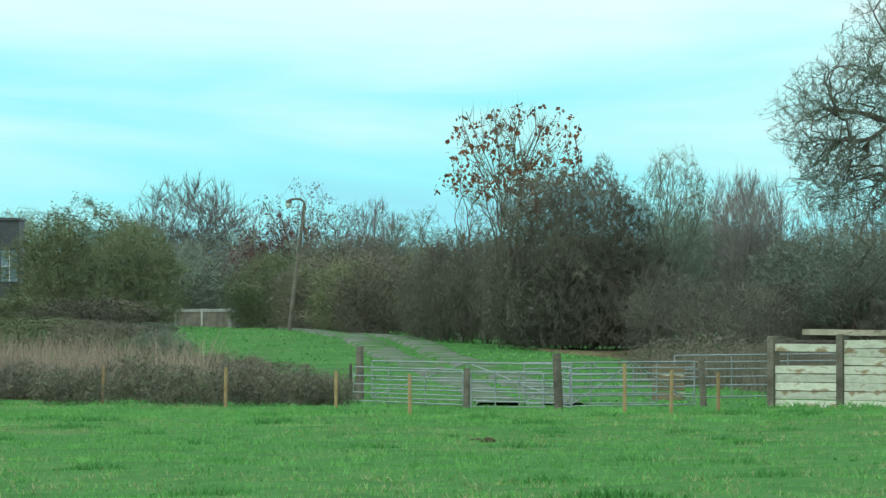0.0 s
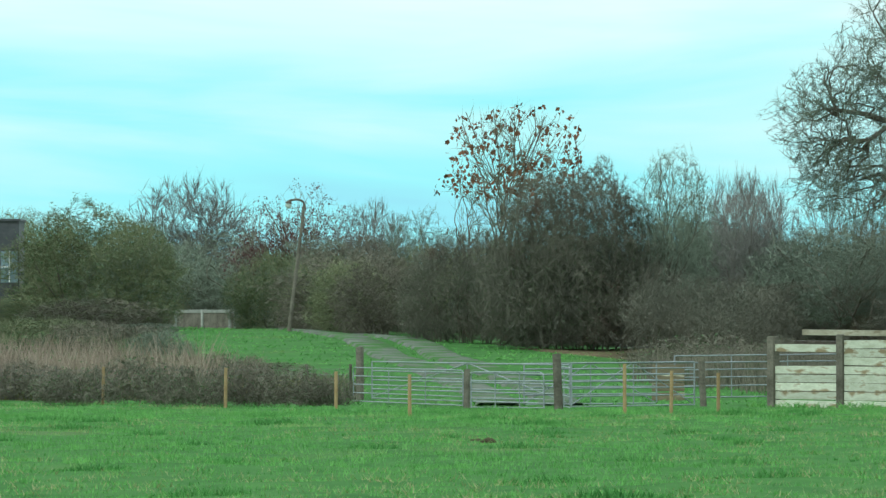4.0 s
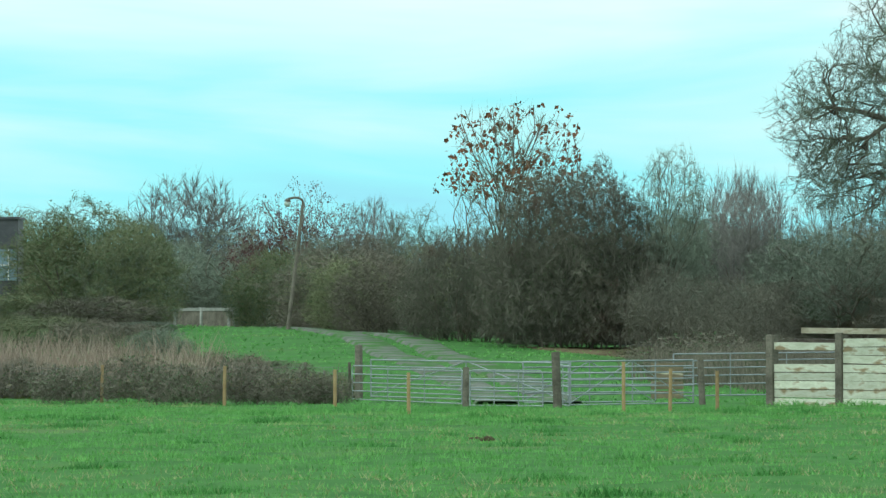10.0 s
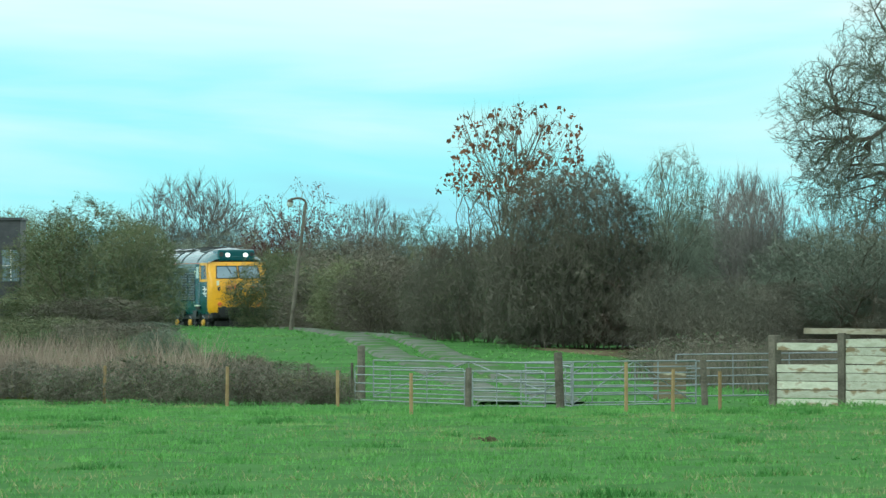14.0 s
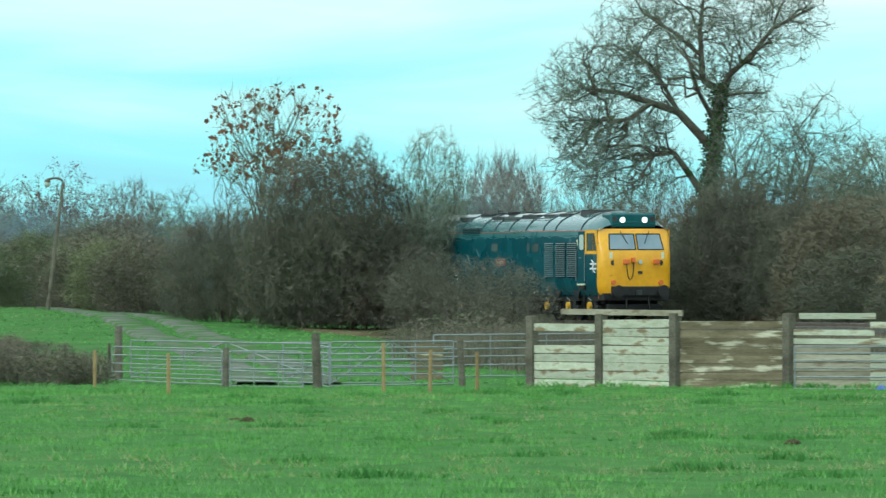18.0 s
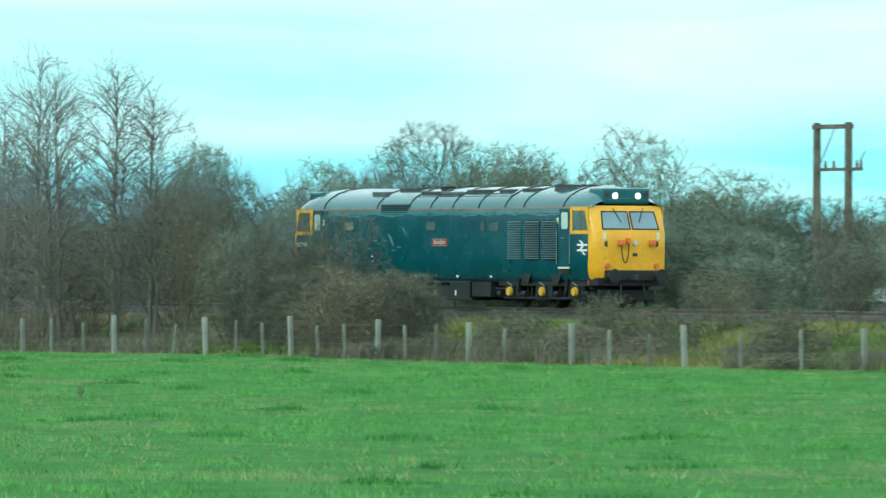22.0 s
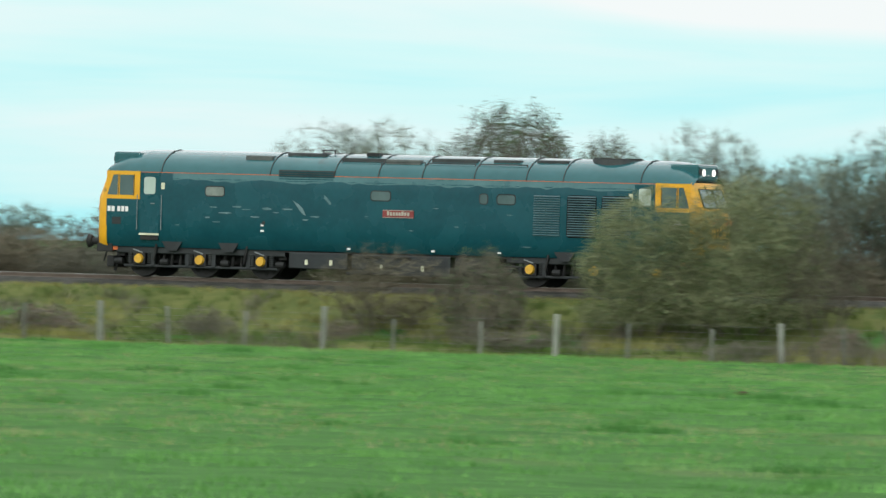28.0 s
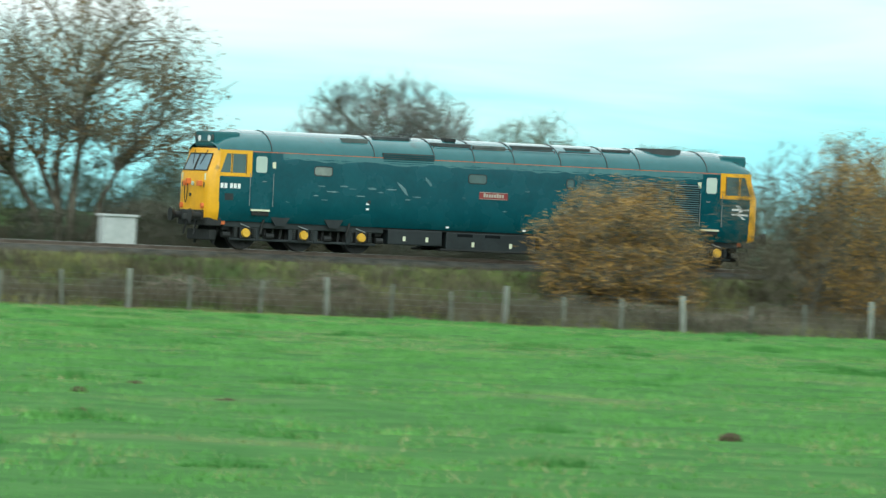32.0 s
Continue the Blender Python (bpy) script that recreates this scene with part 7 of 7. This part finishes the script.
        for x, z, lx, lz, sl in ((-3.1, 2.2, 0.2, 0.55, 0.85), (-2.2, 2.47, 0.15, 0.34, 0.8), (-6.0, 2.17, 0.4, 0.05, 0), (-5.2, 2.2, 0.35, 0.06, 0), (-4.6, 1.9, 0.5, 0.04, 0), (-2.9, 1.85, 0.25, 0.05, 0), (-6.2, 1.85, 0.25, 0.05, 0), (0.6, 1.6, 0.2, 0.04, 0), (2.1, 1.75, 0.18, 0.04, 0), (-0.9, 2.0, 0.15, 0.03, 0), (3.8, 2.15, 0.3, 0.04, 0), (-5.6, 2.0, 0.6, 0.05, 0.1), (-4.9, 2.12, 0.4, 0.04, 0), (-3.5, 2.16, 0.5, 0.05, 0.1), (-2.6, 1.95, 0.4, 0.04, 0), (-4.2, 2.16, 0.35, 0.09, 0.2), (-5.9, 1.72, 0.3, 0.03, 0), (-3.9, 2.05, 0.3, 0.04, 0), (1.4, 2.3, 0.25, 0.03, 0), (4.4, 1.2, 0.4, 0.03, 0), (-7.2, 1.6, 0.2, 0.03, 0)):
            bm = bmesh.new()
            n = 9
            pts = []
            for k in range(n):
                a = 2 * math.pi * k / n
                r = rng.uniform(0.55, 1.0)
                u, w = lx / 2 * math.cos(a) * r, lz / 2 * math.sin(a) * r
                pts.append(bm.verts.new((x + u - sl * w, 1.386 * sgn, z + w)))
            f = bm.faces.new(pts)
            r = bmesh.ops.extrude_face_region(bm, geom=[f])
            bmesh.ops.translate(bm, verts=[t for t in r["geom"] if isinstance(t, bmesh.types.BMVert)], vec=(0, -0.012 * sgn, 0))
            bmesh.ops.recalc_face_normals(bm, faces=bm.faces)
            part("bare_patch", bm, M_SCUFF, loco, "pale scuffed patch of worn paint")
        # tanks and boxes
        for x0, x1, z0, z1, m in ((-3.5, -1.55, 0.36, 0.86, M_GREYBOX), (-1.4, 1.85, 0.26, 0.84, M_GREYBOX), (2.0, 3.2, 0.34, 0.82, M_BLACK)):
            bm = side_bar(x0, x1, z0, z1, sgn, 0.0, y=1.22, thick=0.7, bevel=0.03)
            t = part("equipment_box", bm, m, loco, "grey underframe tank")
            if x0 == -1.4:
                # flat near-black slabs; the shade of two recesses is painted on the tank
                for u in (-1.0, 0.0):
                    part("recess", side_bar(u, u + 0.55, 0.70, 0.80, sgn, 0.004, y=1.22), M_OPENING_SHADE, t)
                part("trough", side_bar(-1.6, 2.0, 0.22, 0.30, sgn, 0.01, y=1.22, thick=0.72, bevel=0.03), M_BLACK, t)
            if m == M_GREYBOX:
                for u in (0.3, 0.72):
                    w = x0 + (x1 - x0) * u
                    part("label_plate", side_bar(w - 0.05, w + 0.05, z0 + 0.12, z0 + 0.28, sgn, 0.006, y=1.22), M_CREAM, t)
        part("sole_bar", side_bar(-3.9, 3.9, 0.84, 0.92, sgn, 0.0, y=1.18, thick=0.2), M_BLACK, loco)
    # solid block added for the shade under the floor; hides the view through
    part("underfloor", bx(-9.3, 9.3, -0.58, 0.58, 0.42, 0.9, bevel=0.02), M_BLACK, loco, "dark block added to fill the shaded gaps between the wheels")
    for sgn in (-1, 1):
        for u in (-0.6, 0.15, 3.45):
            part("pipe_run", tb((u, 1.15 * sgn, 0.62), (u + 0.9, 1.15 * sgn, 0.58), 0.035, n=6), M_BLACK, loco)
    # roof fittings
    for x in (-7.8, -4.15, -2.0, -0.55, 0.9, 2.6, 4.3, 5.5, 8.0):
        bm = bmesh.new()
        pts = [(x, y * 1.006, z + 0.014) for y, z in ROOF]
        for a, b in zip(pts[:-1], pts[1:]):
            tube(bm, a, b, 0.016, n=6)
        part("roof_rib", bm, M_SOOT, loco, "raised roof joint strip")
    for x0, x1, y0, y1, z in ((-5.15, -4.25, -0.95, -0.2, 3.73), (-1.95, -0.5, -0.9, 0.9, 3.72), (-3.9, -2.6, -0.6, 0.5, 3.84), (1.0, 2.5, -0.85, 0.8, 3.76), (3.0, 3.9, -0.8, 0.8, 3.76), (4.4, 5.4, -0.75, 0.7, 3.78), (-4.2, -3.0, 0.2, 0.95, 3.75), (-0.45, 0.7, -1.0, -0.45, 3.70)):
        part("roof_hatch", bx(x0, x1, y0, y1, z - 0.12, z + 0.06, bevel=0.03), M_HATCH if abs(y0 + y1) > 0.6 else M_SOOT, loco, "dusty roof hatch")
    for x0, x1 in ((-0.5, 0.85), (0.95, 2.5), (2.65, 4.2), (-1.9, -0.6)):
        for sgn in (-1, 1):
            bm = tb((x0, 0.99 * sgn, 3.675), (x1, 0.99 * sgn, 3.675), 0.018, n=6)
            for x in (x0, x1):
                tube(bm, (x, 0.99 * sgn, 3.675), (x, 1.02 * sgn, 3.58), 0.016, n=5)
            part("roof_rail", bm, M_SOOT, loco, "thin dark rail along the roof")
    bm = tb((6.75, 0, 3.6), (6.75, 0, 3.925), 0.82, 0.78, n=32)
    fan = part("fan_cowl", bm, M_SOOT, loco, "round dark radiator fan cowl")
    for k in range(8):
        a = k * math.pi / 8
        part("fan_guard", tb((6.75 - 0.75 * math.cos(a), -0.75 * math.sin(a), 3.935), (6.75 + 0.75 * math.cos(a), 0.75 * math.sin(a), 3.935), 0.012, n=4), M_BLACK, fan)
    for y in (-0.35, 0.35):
        part("exhaust_port", bx(-1.3, -0.9, y - 0.18, y + 0.18, 3.84, 3.95, bevel=0.02), M_BLACK, loco, "black exhaust outlet")
    bm = bmesh.new()
    for u in (-2.85, -2.45):
        tube(bm, (u, -0.3, 3.92), (u, 0.3, 3.92), 0.02, n=5), tube(bm, (u, -0.3, 3.88), (u, -0.3, 4.0), 0.02, n=5)
    tube(bm, (-2.9, -0.3, 4.0), (-2.4, -0.3, 4.0), 0.02, n=5)
    part("roof_bracket", bm, M_SOOT, loco)
    sets = []
    for xc in (-6.5, 6.5):
        b, w = build_bogie(loco, xc, "bogie")
        sets += w
    for e in (1, -1):
        build_cab(loco, e)
    return loco, sets


def build_smoke():
    rng = random.Random(41)
    meshes = []
    for k in range(3):
        bm = bmesh.new()
        for deep in (-0.55, 0.5):       # two billowed veils, one behind the other
            grid = [[bm.verts.new((5.0 * (i / 12 - 1), deep + 0.45 * noise.noise(Vector((i * 0.3, j * 0.4, k * 9.0 + deep))), 1.3 * (j / 5 - 1))) for j in range(11)] for i in range(25)]
            for i in range(24):
                for j in range(10):
                    bm.faces.new((grid[i][j], grid[i + 1][j], grid[i + 1][j + 1], grid[i][j + 1]))
        me = bpy.data.meshes.new("smoke_puff")
        bm.to_mesh(me)
        bm.free()
        me.materials.append(M_SMOKE)
        me.polygons.foreach_set("use_smooth", [True] * len(me.polygons))
        meshes.append(me)
    out = []
    for k in range(44):
        t0 = 13.2 + k * 0.23
        ob = link("smoke_puff", meshes[k % 3])
        tagged(ob, "thin puff of grey exhaust smoke hanging behind the locomotive", "smoke", "exhaust smoke")
        out.append((ob, t0, rng.uniform(-0.5, 0.2), rng.uniform(0.1, 0.8), rng.uniform(0.1, 4.3)))
    return out


# ---------------------------------------------------------------- what moves
TRAIN_T, TRAIN_S = [t for t, _ in TRAIN_AT], [s for _, s in TRAIN_AT]


def train_s(t):
    """Where the locomotive's middle is at t, by cubic pieces."""
    i = min(max(0, int(np.searchsorted(TRAIN_T, t)) - 1), len(TRAIN_T) - 2)
    m = np.gradient(TRAIN_S, TRAIN_T)
    h = TRAIN_T[i + 1] - TRAIN_T[i]
    u = (t - TRAIN_T[i]) / h
    return ((2 * u ** 3 - 3 * u ** 2 + 1) * TRAIN_S[i] + (u ** 3 - 2 * u ** 2 + u) * h * m[i] + (3 * u ** 2 - 2 * u ** 3) * TRAIN_S[i + 1] + (u ** 3 - u ** 2) * h * m[i + 1])


def motions():
    rows = []
    for t in [0.0, 4.0, 8.0, 11.0] + [12.0 + 0.5 * k for k in range(41)]:
        x, y, h = at(train_s(t))
        rows.append((t, pose(x, y, RAIL_Z, 0, 0, h)))
    walk(LOCO, rows)
    # wheels roll: under a right angle from row to row
    step = 0.04
    n = int(32.0 / step)
    turn = [0.0]
    for k in range(n):
        turn.append(turn[-1] + math.degrees((train_s((k + 1) * step) - train_s(k * step)) / 0.53))
    for ob, u in WHEELSETS:
        walk(ob, [(k * step, pose(u, 0, 0.53, 0, turn[k] % 360.0, 0)) for k in range(n + 1)])
    # each puff rides in the engine room until it leaves through the exhaust, then hangs and drifts
    for k, (ob, t0, dx, dy, dz) in enumerate(PUFFS):
        rows = []
        for t in [0.0, 4.0, 8.0, 11.0] + [12.0 + 0.5 * i for i in range(41)]:
            if t <= t0:
                x, y, h = at(train_s(t) - 1.1)
                rows.append((t, pose(x, y, RAIL_Z + 2.1, 0, 0, h)))
            else:
                age = t - t0
                x, y, h = at(train_s(t0) - 1.1 + 2.2 * (1 - math.exp(-age * 1.5)) + dx * age, 0.25 * age + dy * min(age, 3.0))
                rows.append((t, pose(x, y, RAIL_Z + 2.1 + 2.7 * (1 - math.exp(-age * 3.0)) - dz * (1 - math.exp(-age * 1.4)), 0, 0, h + 3 * min(age, 4.0))))
        walk(ob, rows)


# ---------------------------------------------------------------- build
build_ground()
build_rough_ground()
build_railway()
build_road()
build_gates()
build_pen()
build_lineside()
build_plants()
build_far_hedge()
build_grass()
build_line_fence()
LOCO, WHEELSETS = build_locomotive()
PUFFS = build_smoke()

motions()
